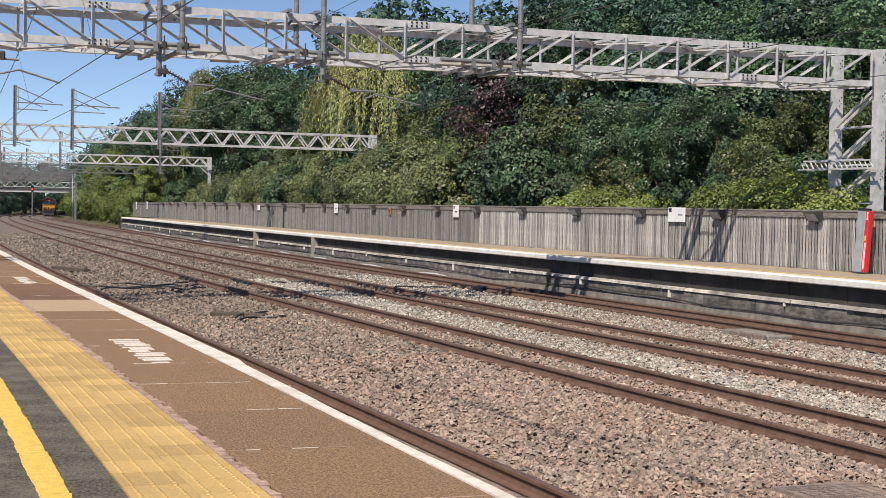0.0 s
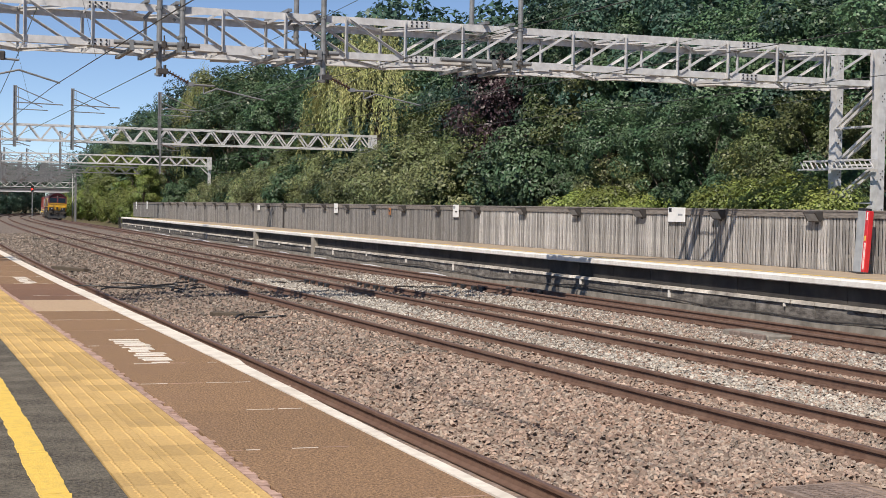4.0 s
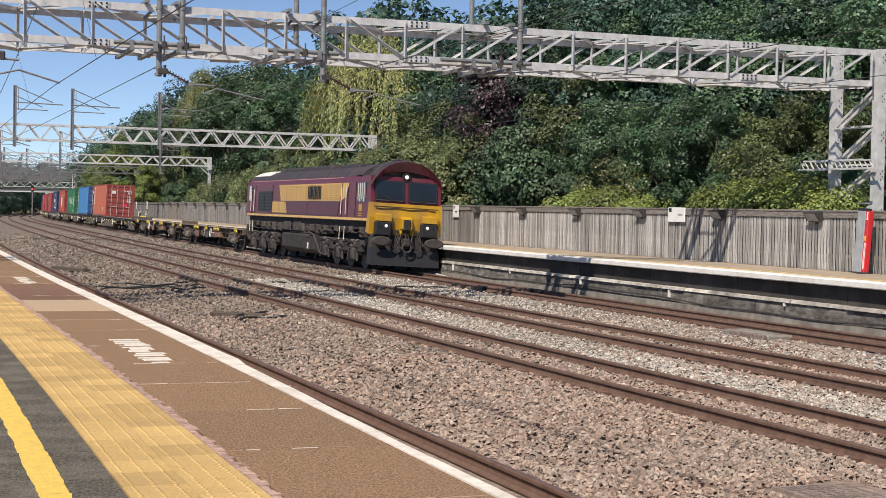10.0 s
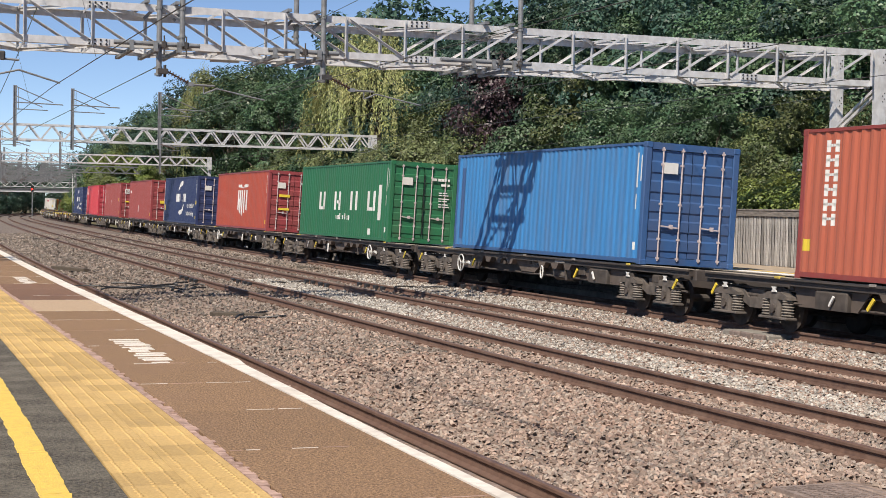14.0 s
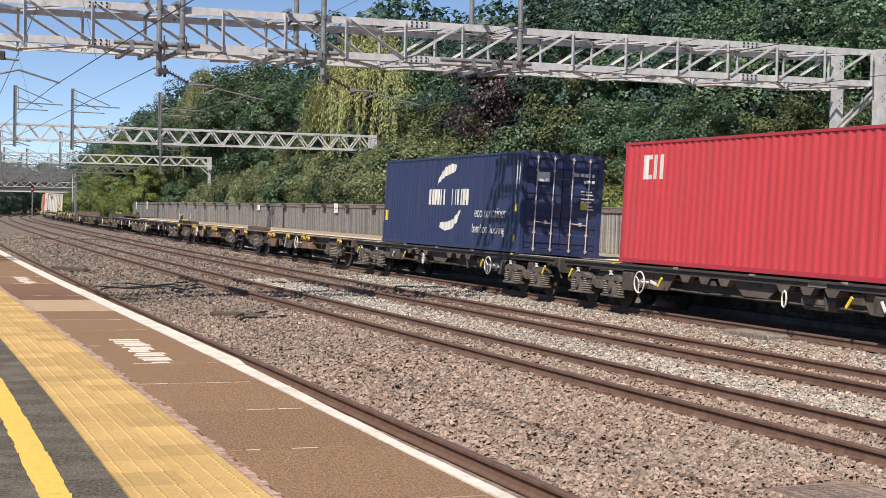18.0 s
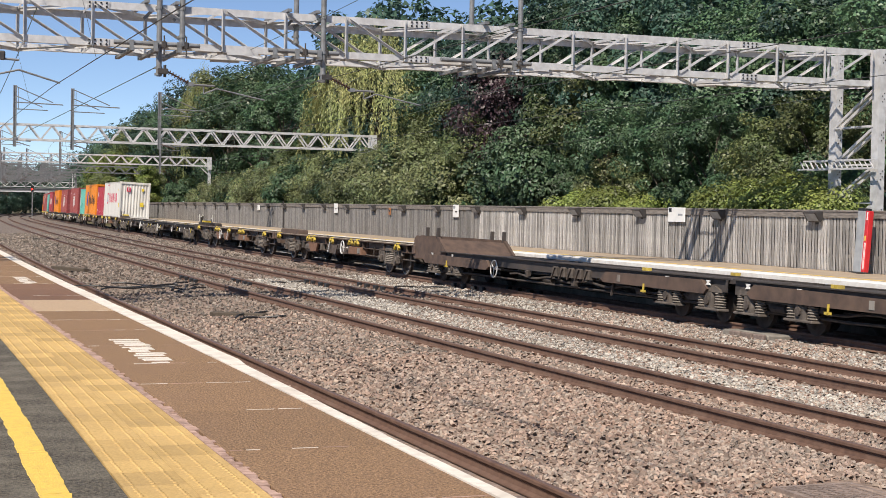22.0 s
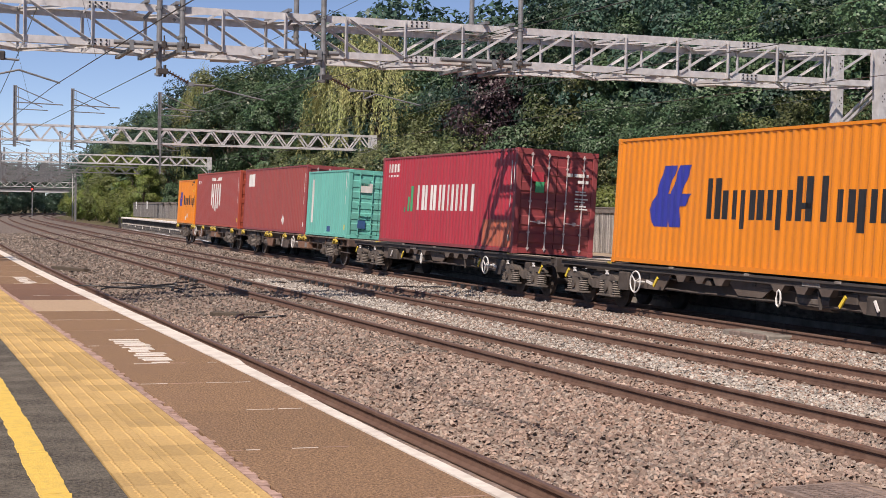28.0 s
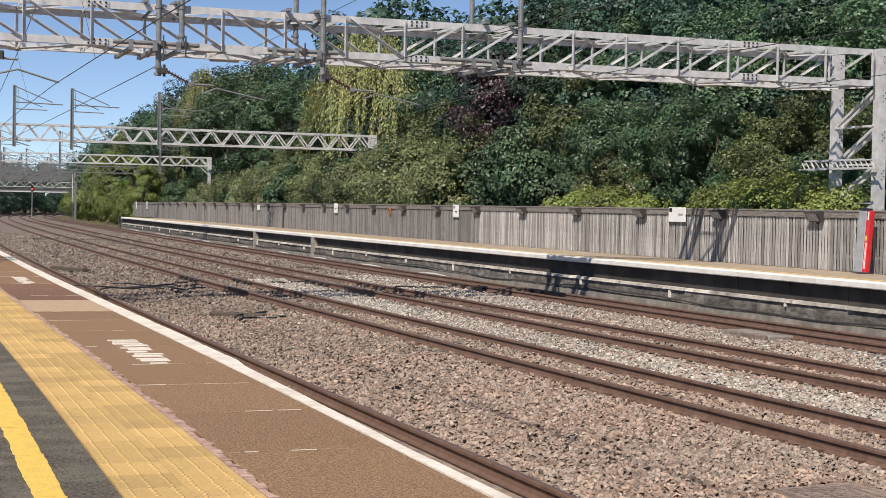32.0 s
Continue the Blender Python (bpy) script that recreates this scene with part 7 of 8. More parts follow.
def low_wagon(d):
    """One of a pair of low-floor wagons: a raised end over its bogie (d: which way it faces) and a hooded valance at the other."""
    th = tagged(empty("low_floor_wagon"), "dark low-floor container wagon with a raised end and brown valance", "wagon", group="low-floor wagons")

    def bx(g, a, b, y0, y1, z0, z1):
        return g.box(min(d * a, d * b), max(d * a, d * b), min(y0, y1), max(y0, y1), z0, z1)
    for y in (-1, 1):
        g = bx(Geo(), -9.7, 7.4, y * 1.10, y * 1.14, 0.62, 0.90)
        bx(g, -9.7, 7.4, y * 1.04, y * 1.22, 0.885, 0.91)
        part("sill", g, C["wagon_black"], th)
        v = [(-8.95, 0.55), (-4.2, 0.55), (-4.05, 0.62), (-4.3, 0.80), (-8.85, 0.84), (-9.1, 0.66)]
        part("valance", Geo().prism([(d * x, z) for x, z in v][::d], y * 1.2 - 0.05, y * 1.2 + 0.05), C["wagon_brown"], th, "brown hooded valance panel")
        for x, z0, z1 in ((-6.3, 0.42, 0.62), (6.6, 0.44, 0.64)):
            part("anchor_mark", Geo().beam((d * x, y * 1.26, z0), (d * x, y * 1.26, z1), 0.05, 0.02, (0, 1, 0)).beam((d * x - 0.11, y * 1.26, z0 + 0.03), (d * x + 0.11, y * 1.26, z0 + 0.03), 0.05, 0.02, (0, 1, 0)), C["spigot"], th)
        part("white_mark", bx(Geo(), -5.1, -4.95, y * 1.25, y * 1.262, 0.60, 0.76), C["handwheel"], th)
        for x in (-6.35, -6.15):
            part("twistlock", bx(Geo(), x, x + 0.09, y * 1.1, y * 1.2, 0.91, 0.98), C["spigot"], th)
        # raised end: side plate with a low panel and posts
        v = [(7.0, 0.62), (6.95, 0.90), (7.75, 1.34), (9.8, 1.34), (10.0, 1.26), (10.0, 0.62)]
        part("end_side", Geo().prism([(d * x, z) for x, z in v][::d], y * 1.12 - 0.04, y * 1.12 + 0.04), C["wagon_brown"], th, "brown raised wagon end")
        v = [(3.4, 0.50), (8.6, 0.50), (8.8, 0.60), (8.6, 0.78), (3.4, 0.78), (3.2, 0.60)]
        part("end_valance", Geo().prism([(d * x, z) for x, z in v][::d], y * 1.2 - 0.04, y * 1.2 + 0.04), C["wagon_brown"], th)
        for x in (7.9, 8.9):
            part("stanchion", bx(Geo(), x - 0.05, x + 0.05, y * 1.06, y * 1.16, 1.26, 1.62), C["wagon_black"], th)
    part("floor", bx(Geo(), -9.7, 7.2, -1.05, 1.05, 0.80, 0.88), C["wagon_black"], th)
    part("end_deck", Geo().prism([(d * x, z) for x, z in ((7.0, 0.84), (7.8, 1.28), (9.9, 1.28), (9.9, 1.18), (7.9, 1.18), (7.2, 0.8))][::d], -1.07, 1.07), C["wagon_brown"], th)
    for x in (8.0, 9.6):
        part("deck_lip", bx(Geo(), x - 0.06, x + 0.06, -1.05, 1.05, 1.28, 1.36), C["wagon_brown"], th)
    for k in range(5):
        x = -3.2 + k * 0.48
        part("brake_valve", Geo().cbox(d * x - 0.14, d * x + 0.14, -1.22, -1.0, 0.55, 0.80, 0.03).beam((d * x - 0.1, -1.24, 0.5), (d * x + 0.08, -1.24, 0.78), 0.04, 0.04, (0, 1, 0)), C["bogie_dark"], th)
    part("hose_run", Geo().wire([Vector((d * (-8.0 + 0.5 * i), -1.05, 0.46 + 0.05 * math.sin(i * 1.4))) for i in range(21)], 0.03, 5), C["under"], th)
    gear(th, 10, 8.8, 0.62, 8)
    spring_bogie(th, -d * 8.2, 0.33)
    spring_bogie(th, d * 7.1, 0.33)
    handwheel(th, d * 2.75, 0.56, -1.25, "white")
    coupling(th, d * 9.9, d)
    part("drawbar", bx(Geo(), -9.6, -10.1, -0.12, 0.12, 0.5, 0.62), C["under"], th)
    return th


def raised_end(th, x0, x1, top=1.36):
    """A raised end platform over a wagon's bogie from x0 (its outer end) to x1, with posts and a yellow plate."""
    d = 1 if x1 > x0 else -1
    deck = [(x0, 1.02), (x0, top - 0.05), (x0 + d * 0.2, top), (x1 - d * 1.2, top), (x1, 1.02)]
    part("raised_deck", Geo().prism(deck[::d], -1.16, -0.74), C["wagon_black"], th, "dark raised end platform")
    for x in (x0 + d * 0.5, x1 - d * 1.5):
        part("stanchion", Geo().box(x - 0.035, x + 0.035, -1.155, -1.085, top, top + 0.32), C["wagon_black"], th)
    xm = (x0 + x1) / 2
    part("end_plate", Geo().cbox(xm - 0.55, xm + 0.55, -1.14, -0.75, top, top + 0.10, 0.02), C["spigot"], th, "yellow wear plate")
    for k in range(5):
        x = x0 + (x1 - x0) * (k + 0.7) / 6
        part("deck_rib", Geo().box(x - 0.03, x + 0.03, -1.2, -1.16, 1.03, top - 0.06), C["wagon_brown"], th)
    part("hose_loop", Geo().wire([Vector((x0 - d * (0.05 + 0.12 * math.sin(i * 0.45)), -0.9, 1.0 + 0.12 * i - 0.016 * i * i)) for i in range(8)], 0.022, 5), C["white"], th, "pale air hose")


def corrugated(x0, x1, z0, z1, y, d, pitch=0.278):
    """A ribbed sheet in x, z standing at y, ribs pressed in by d."""
    g = Geo()
    n = round((x1 - x0) / pitch)
    pts = []
    for k in range(n):
        a, w = x0 + (x1 - x0) * k / n, (x1 - x0) / n
        pts += [(a, y), (a + w * 0.26, y), (a + w * 0.5, y + d), (a + w * 0.76, y + d)]
    pts.append((x1, y))
    vs = [(x, yy, z) for x, yy in pts for z in (z0, z1)]
    return g.add(vs, [(2 * i, 2 * i + 2, 2 * i + 3, 2 * i + 1) for i in range(len(pts) - 1)])


def container_meshes(L, H):
    """Meshes of one size of container, shared by all of that size."""
    h, W = L / 2, 1.219
    me = {}
    any_m = M["black"]
    me["side_near"] = corrugated(-h + 0.16, h - 0.16, 0.12, H - 0.065, -W + 0.012, RIB).mesh("side_panel", any_m)
    g = corrugated(-h + 0.16, h - 0.16, 0.12, H - 0.065, W - 0.012, -RIB)
    me["side_far"] = g.mesh("side_panel", any_m)
    me["roof"] = Geo().box(-h + 0.1, h - 0.1, -W + 0.06, W - 0.06, H - 0.05, H - 0.02).mesh("roof", any_m)
    me["floor"] = Geo().box(-h + 0.1, h - 0.1, -W + 0.06, W - 0.06, 0.02, 0.15).mesh("floor", any_m)
    for nm, y in (("top_rail", H - 0.06), ("bottom_rail", 0.08)):
        me[nm] = Geo().box(-h + 0.16, h - 0.16, -0.03, 0.03, y - 0.01 if nm == "top_rail" else y - 0.05, y + 0.05 if nm == "top_rail" else y + 0.045).mesh(nm, any_m)
    me["corner_post"] = Geo().cbox(-0.08, 0.08, -0.08, 0.08, 0.11, H - 0.11, 0.02).mesh("corner_post", any_m)
    me["corner_casting"] = Geo().cbox(-0.09, 0.09, -0.085, 0.085, 0.0, 0.12, 0.015).mesh("corner_casting", any_m)
    me["end_header"] = Geo().box(-0.05, 0.05, -W + 0.16, W - 0.16, H - 0.16, H).mesh("end_header", any_m)
    me["end_sill"] = Geo().box(-0.05, 0.05, -W + 0.16, W - 0.16, 0.02, 0.17).mesh("end_sill", any_m)
    e = corrugated(-W + 0.16, W - 0.16, 0.17, H - 0.16, 0.0, 0.045, 0.24)
    e.v = [(-y, x, z) for x, y, z in e.v]
    me["end_panel"] = e.mesh("end_panel", any_m)
    face = [(-0.02, 0.18), (0.02, 0.18)]
    for k in range(5):
        z = 0.30 + k * (H - 0.75) / 4.6
        face += [(0.02, z), (0.045, z + 0.04), (0.045, z + 0.26), (0.02, z + 0.3)]
    me["door"] = Geo().prism(face + [(0.02, H - 0.17), (-0.02, H - 0.17)], -0.52, 0.52).mesh("door", any_m)
    r = Geo().rod((0, 0, 0.1), (0, 0, H - 0.1), 0.019, 6)
    for z in (0.16, 0.6, H * 0.5, H - 0.5, H - 0.16):
        r.box(-0.03, 0.02, -0.036, 0.036, z - 0.024, z + 0.024)
    me["lock_rod"] = r.mesh("lock_rod", any_m)
    me["handle"] = Geo().beam((0, -0.02, 0.9), (0, 0.42, 0.87), 0.035, 0.03).box(-0.03, 0.02, 0.2, 0.28, 0.84, 0.94).mesh("handle", any_m)
    return me


RIB, PITCH_ = 0.023, 0.278


def rib_knots(L):
    """Where a container's side bends: (x, y) along its ribs, from end to end."""
    h, y0 = L / 2, -1.219
    n = round((L - 0.32) / PITCH_)
    w = (L - 0.32) / n
    out = [(-h, y0), (-h + 0.155, y0)]
    for k in range(n):
        a = -h + 0.16 + w * k
        out += [(a, y0 + 0.012), (a + w * 0.26, y0 + 0.012), (a + w * 0.5, y0 + 0.012 + RIB), (a + w * 0.76, y0 + 0.012 + RIB)]
    return out + [(h - 0.16, y0 + 0.012), (h - 0.155, y0), (h, y0)]


def on_ribs(pts, L, lift):
    """A painted shape, given as a polygon in x and z, that follows the ribs of the camera's side."""
    g = Geo()
    knots = rib_knots(L)

    def cut(poly, x, keep):
        out = []
        for (xa, za), (xb, zb) in zip(poly, poly[1:] + poly[:1]):
            ia, ib = (xa - x) * keep >= 0, (xb - x) * keep >= 0
            if ia:
                out.append((xa, za))
            if ia != ib:
                out.append((x, za + (zb - za) * (x - xa) / (xb - xa)))
        return out
    lo, hi = min(q[0] for q in pts), max(q[0] for q in pts)
    for (xa, ya), (xb, yb) in zip(knots, knots[1:]):
        if xb <= lo or xa >= hi:
            continue
        piece = cut(cut(list(pts), xa, 1), xb, -1)
        if len(piece) > 2:
            g.add([(x, ya + (yb - ya) * (x - xa) / (xb - xa) - lift, z) for x, z in piece], [tuple(range(len(piece)))])
    return g


def container(meshes, L, H, label, body, frame_m=None, rods=None, doors_front=True, marks=(), end_marks=(), shapes=()):
    th = tagged(empty("shipping_container"), label, "container", group="containers on the train")
    h, W = L / 2, 1.219
    frame_m = frame_m or body

    def p_(name, key, m, at=(0, 0, 0), parent=None, lab="", turn=0.0):
        o = part(name, meshes[key], None, parent or th, lab, Matrix.Translation(at) @ Matrix.Rotation(turn, 4, "Z"))
        o.material_slots[0].link = "OBJECT"
        o.material_slots[0].material = m
        return o
    p_("side_panel", "side_near", body)
    p_("side_panel", "side_far", body)
    p_("roof", "roof", body)
    p_("floor", "floor", M["black"])
    for y in (-W + 0.03, W - 0.03):
        p_("top_rail", "top_rail", frame_m, (0, y, 0))
        p_("bottom_rail", "bottom_rail", frame_m, (0, y, 0))
        for x in (-h + 0.085, h - 0.085):
            p_("corner_post", "corner_post", frame_m, (x, y * 0.957, 0))
            for z in (0.0, H - 0.12):
                p_("corner_casting", "corner_casting", frame_m, (x, y * 0.957, z))
    for x, d in ((h - 0.06, 1), (-h + 0.06, -1)):
        p_("end_header", "end_header", frame_m, (x, 0, 0))
        p_("end_sill", "end_sill", frame_m, (x, 0, 0))
        if (d == 1) == doors_front:
            for y in (-0.53, 0.53):
                o = p_("door", "door", frame_m, (x - d * 0.01, y, 0), turn=0 if d == 1 else math.pi)
                for k in (-0.25, 0.25):
                    p_("lock_rod", "lock_rod", rods or M["rod"], (0.075, k, 0), o)
                p_("handle", "handle", rods or M["rod"], (0.09, -0.2, 0), o)
        else:
            p_("end_panel", "end_panel", body, (x, 0, 0), turn=0 if d == 1 else math.pi)
    for x0, x1, z0, z1, m in marks:
        part("side_marking", on_ribs([(x0, z0), (x1, z0), (x1, z1), (x0, z1)], L, 0.003), m, th)
    for k, (pts, m) in enumerate(shapes):
        part("side_emblem", on_ribs(pts, L, 0.003 + 0.003 * (k % 3)), m, th)
    table = {}
    for y0, y1, z0, z1, m in end_marks:
        if y0 > 0.5 and z1 < 1.9:
            table.setdefault(m, Geo()).box(h - 0.01, h + 0.03, y0, y1, z0, z1)
        else:
            part("end_marking", Geo().box(h - 0.01, h + 0.03, y0, y1, z0, z1), m, th)
    for m, g in table.items():
        tagged(part("weight_table", g, m, th), kind="stuff")
    return th


def lettering(th, text, x, z, size, m):
    cu = bpy.data.curves.new("lettering", "FONT")
    cu.body, cu.size, cu.align_x, cu.extrude = text, size, "CENTER", 0.002
    cu.materials.append(m)
    ob = new("lettering", cu)
    ob.parent = th
    ob.matrix_basis = Matrix.Translation((x, -1.211, z)) @ Matrix.Rotation(radians(90), 4, "X")
    return ob

# ---- make up the train ----
def bars(x0, x1, z0, z1, n, m, gap=0.42):
    """Lettering that is a name or cannot be read, as plain bars."""
    w = (x1 - x0) / n
    return [(x0 + w * i, x0 + w * (i + 1 - gap), z0, z1, m) for i in range(n)]


def strokes(kinds, x0, x1, z0, z1, m, low=0.22, mid=0.70, fat=0.30):
    """A line of writing that must not be lettered, as upright bars in its rhythm: T tall pair, t one tall bar, x short pair, p short pair with a drop,
    b short pair with one tall bar, m triple, - a dash, a blank leaves room."""
    w = (x1 - x0) / len(kinds)
    h, out = z1 - z0, []
    for i, k in enumerate(kinds):
        a, b, f = x0 + w * (i + 0.06), x0 + w * (i + 0.90), w * fat
        top = z1 if k in "Ttm" else z0 + h * mid
        if k == "-":
            out.append((a, b, z0 + h * 0.30, z0 + h * 0.42, m))
        elif k == "t":
            out.append((a + w * 0.25, a + w * 0.25 + f, z0, top, m))
        elif k != " ":
            out += [(a, a + f, z0 - (h * low if k == "p" else 0), top, m), (b - f, b, z0, z1 if k == "b" else top, m)]
            if k == "m":
                out.append(((a + b - f) / 2, (a + b + f) / 2, z0 + h * 0.3, top, m))
    return out


def codes(h, m, small):
    """Upright codes near the front edge and the small end marks."""
    out = [(h - 0.42, h - 0.36, 1.75, 2.55, m), (h - 0.28, h - 0.23, 1.9, 2.5, m), (h - 0.42, h - 0.37, 1.25, 1.6, m)]
    return out + [(h - 0.45, h - 0.33, 0.32, 0.5, small)]


def door_marks(m, plate):
    """Name plate, number groups and weight lines on a pair of doors."""
    out = [(-0.78, -0.42, 2.0, 2.26, plate)]
    for y0, y1 in ((0.28, 0.45), (0.50, 0.60), (0.62, 0.72), (0.74, 0.80), (0.86, 0.92)):
        out.append((y0, y1, 2.2, 2.29, m))
    out += [(0.62, 0.80, 2.03, 2.11, m), (0.86, 0.93, 2.03, 2.11, m)]
    for k, z in enumerate((1.78, 1.70, 1.58, 1.50, 1.38, 1.30)):
        out += [(0.56, 0.66, z, z + 0.035, m), (0.70, 0.86 + 0.04 * (k % 3), z, z + 0.035, m)]
    return out


def train():
    moving(locomotive(), 10.08)
    a, a2, b, b2 = skeletal_wagon(1), skeletal_wagon(-1), spigot_wagon(True), spigot_wagon(False)
    used = {}

    def wagon(proto, u):
        ob = proto if proto not in used else copy_thing(proto, on_line(START + u))
        used[proto] = True
        return moving(ob, u)
    def end_posts(th):
        """A dark raised box over a wagon's rear bogie, with posts, hoops and a yellow plate."""
        top = 1.22
        part("raised_deck", Geo().prism([(-9.75, 1.02), (-9.75, top - 0.03), (-9.6, top), (-4.85, top), (-4.65, top - 0.06), (-4.6, 1.02)], -1.12, -0.78), C["wagon_black"], th, "dark raised end box")
        part("box_ledge", Geo().box(-9.7, -5.2, -1.16, -1.12, 1.06, 1.10), C["wagon_brown"], th)
        for x, hi in ((-9.3, 1.50), (-8.85, 1.56), (-6.0, 1.42)):
            p_ = part("stanchion", Geo().box(x - 0.035, x + 0.035, -1.10, -1.03, top, hi), C["wagon_black"], th, "dark steel post")
            part("post_tip", Geo().box(x - 0.04, x + 0.04, -1.105, -1.025, hi, hi + 0.07), C["white"], p_, "white painted tip")
        for x in (-9.72, -5.75):
            part("hoop", Geo().wire([Vector((x - 0.05, -1.1, top - 0.1)), Vector((x - 0.05, -1.1, top + 0.36)), Vector((x - 0.03, -1.1, top + 0.42)), Vector((x + 0.03, -1.1, top + 0.42)), Vector((x + 0.05, -1.1, top + 0.36)), Vector((x + 0.05, -1.1, top + 0.05))], 0.015, 5), C["white"], th, "pale wire hoop")
        part("end_plate", Geo().cbox(-8.75, -8.0, -1.12, -0.75, top, top + 0.09, 0.02), C["yellow"], th, "yellow wear plate")
    for u in (31.2, 51.1, 258.0, 278.0, 374.0, 394.0, 452.0, 472.0, 566.4, 586.2):
        ob = wagon(b2 if u in (51.1, 278.0, 394.0, 472.0, 586.2) else b, u)
        if u in (51.1, 278.0, 394.0):
            end_posts(ob)
    for k in range(-1, 9):
        wagon((a, a2)[k % 2], 90.2 + 18.6 * k + (0.3 if k < 0 else 0.0))
    for p_, u in ((a2, 296.9), (a, 315.6), (a2, 414.3), (a, 432.4)):
        ob = wagon(p_, u)
        if u in (315.6, 432.4):
            raised_end(ob, -8.95, -3.2 if u == 315.6 else -5.4, 1.34 if u == 315.6 else 1.22)
    for k in range(4):
        wagon((a2, a)[k % 2], 491.2 + 18.6 * k)
    for d, u in ((1, 334.4), (-1, 354.3)):
        moving(low_wagon(d), u)
    m40, m20, m40s = container_meshes(12.19, 2.896), container_meshes(6.06, 2.591), container_meshes(12.19, 2.80)
    wh, yl, bl = C["white"], C["yellow"], M["black"]
    tan = paint("coral_container_paint", (0.47, 0.125, 0.07), 0.5, 0.12)
    dkred = paint("dark_red_container_paint", (0.27, 0.050, 0.042), 0.5, 0.15)
    blue = paint("blue_container_paint", (0.045, 0.22, 0.50), 0.5, 0.26)
    dblue = paint("deep_blue_container_paint", (0.035, 0.10, 0.25), 0.5, 0.15)
    green = paint("green_container_paint", (0.018, 0.145, 0.06), 0.5, 0.12)
    rust = paint("brick_red_container_paint", (0.42, 0.075, 0.04), 0.5, 0.12)
    maroon = paint("maroon_container_paint", (0.345, 0.072, 0.060), 0.5, 0.12)
    wine = paint("wine_red_container_paint", (0.28, 0.048, 0.052), 0.5, 0.15)
    bright = paint("bright_red_container_paint", (0.60, 0.055, 0.065), 0.5, 0.12)
    navy = paint("navy_container_paint", (0.022, 0.035, 0.105), 0.45, 0.1)
    white = paint("white_container_paint", (0.72, 0.70, 0.65), 0.5, 0.15)
    crim = paint("crimson_container_paint", (0.45, 0.035, 0.055), 0.5, 0.15)
    orange = paint("orange_container_paint", (0.80, 0.25, 0.010), 0.45, 0.08)
    teal = paint("teal_container_paint", (0.14, 0.50, 0.42), 0.5, 0.12)
    lblue = paint("blue_logo_paint", (0.03, 0.04, 0.33), 0.5, 0.05)
    rlogo = paint("red_logo_paint", (0.62, 0.03, 0.09), 0.5, 0.05)
    glogo = paint("green_logo_paint", (0.05, 0.35, 0.15), 0.5, 0.05)
    Z = 1.045
    H = 6.095

    def put(u0, size, label, body, frame_m=None, marks=(), ends=(), shapes=(), doors=True, rods=None, words=()):
        L, hh, me = {"40": (12.19, 2.896, m40), "20": (6.06, 2.591, m20), "40s": (12.19, 2.80, m40s)}[size]
        c_ = container(me, L, hh, label, body, frame_m, rods, doors, marks, ends, shapes)
        for text, x, z, sz, m in words:
            lettering(c_, text, x, z, sz, m)
        return moving(c_, u0 + L / 2, Z)

    def shield_shape(x, z, k):
        top = [(x - 1.5 * k, z + 0.85 * k), (x - 0.5 * k, z + 0.85 * k), (x, z + 0.62 * k), (x + 0.5 * k, z + 0.85 * k), (x + 1.5 * k, z + 0.85 * k), (x + 1.5 * k, z + 0.68 * k), (x + 0.1 * k, z + 0.66 * k), (x, z + 0.45 * k), (x - 0.1 * k, z + 0.66 * k), (x - 1.5 * k, z + 0.68 * k)]
        out = [top]
        for i, lo in enumerate((-0.75, -0.95, -1.08, -0.95, -0.75)):
            xx = x - 1.5 * k + i * 0.62 * k
            out.append([(xx, z + 0.5 * k), (xx + 0.36 * k, z + 0.5 * k), (xx + 0.36 * k, z + lo * k), (xx, z + (lo + 0.1) * k)])
        out.append([(x - 1.3 * k, z - 0.05 * k), (x - 0.7 * k, z - 0.05 * k), (x - 0.7 * k, z - 0.25 * k), (x - 1.3 * k, z - 0.25 * k)])
        return [(q, wh) for q in out]

    def wave_logo(x, z, w, h):
        """Two leaning wavy strokes crossed by a pointed bar, as a plain blue shape."""
        left = [(0.34, 1.0), (0.66, 1.0), (0.45, 0.55), (0.50, 0.25), (0.48, 0.0), (0.14, 0.0), (0.0, 0.28), (0.18, 0.55)]
        right = [(0.72, 1.0), (1.0, 1.0), (0.80, 0.56), (0.74, 0.30), (0.80, 0.0), (0.54, 0.0), (0.46, 0.30), (0.52, 0.52)]
        bar = [(0.3, 0.54), (1.02, 0.54), (0.88, 0.34), (0.3, 0.34)]
        return [([(x + w * p_, z + h * q_) for p_, q_ in shape], lblue) for shape in (left, right, bar)]

    put(83.5, "40s", "coral orange forty-foot container with dark red doors and white upright marks", tan, dkred, [q for i in range(6) for q in ((-5.32, -5.22, 1.0 + 0.27 * i, 1.22 + 0.27 * i, wh), (-5.05, -4.95, 1.0 + 0.27 * i, 1.22 + 0.27 * i, wh), (-5.32, -4.95, 1.1 + 0.27 * i, 1.15 + 0.27 * i, wh))] + codes(H, wh, wh) + [(-5.9, -5.66, 0.52, 0.74, yl), (2.9, 3.15, 0.45, 0.8, wh)], door_marks(wh, white) + [(0.35, 0.6, 0.9, 1.2, rlogo)])
    put(102.1, "40s", "faded blue forty-foot container with grey top rail", blue, dblue, codes(H, wh, wh) + [(-5.7, -5.4, 0.3, 2.4, dblue)], [(-0.75, -0.4, 2.1, 2.35, wh)])
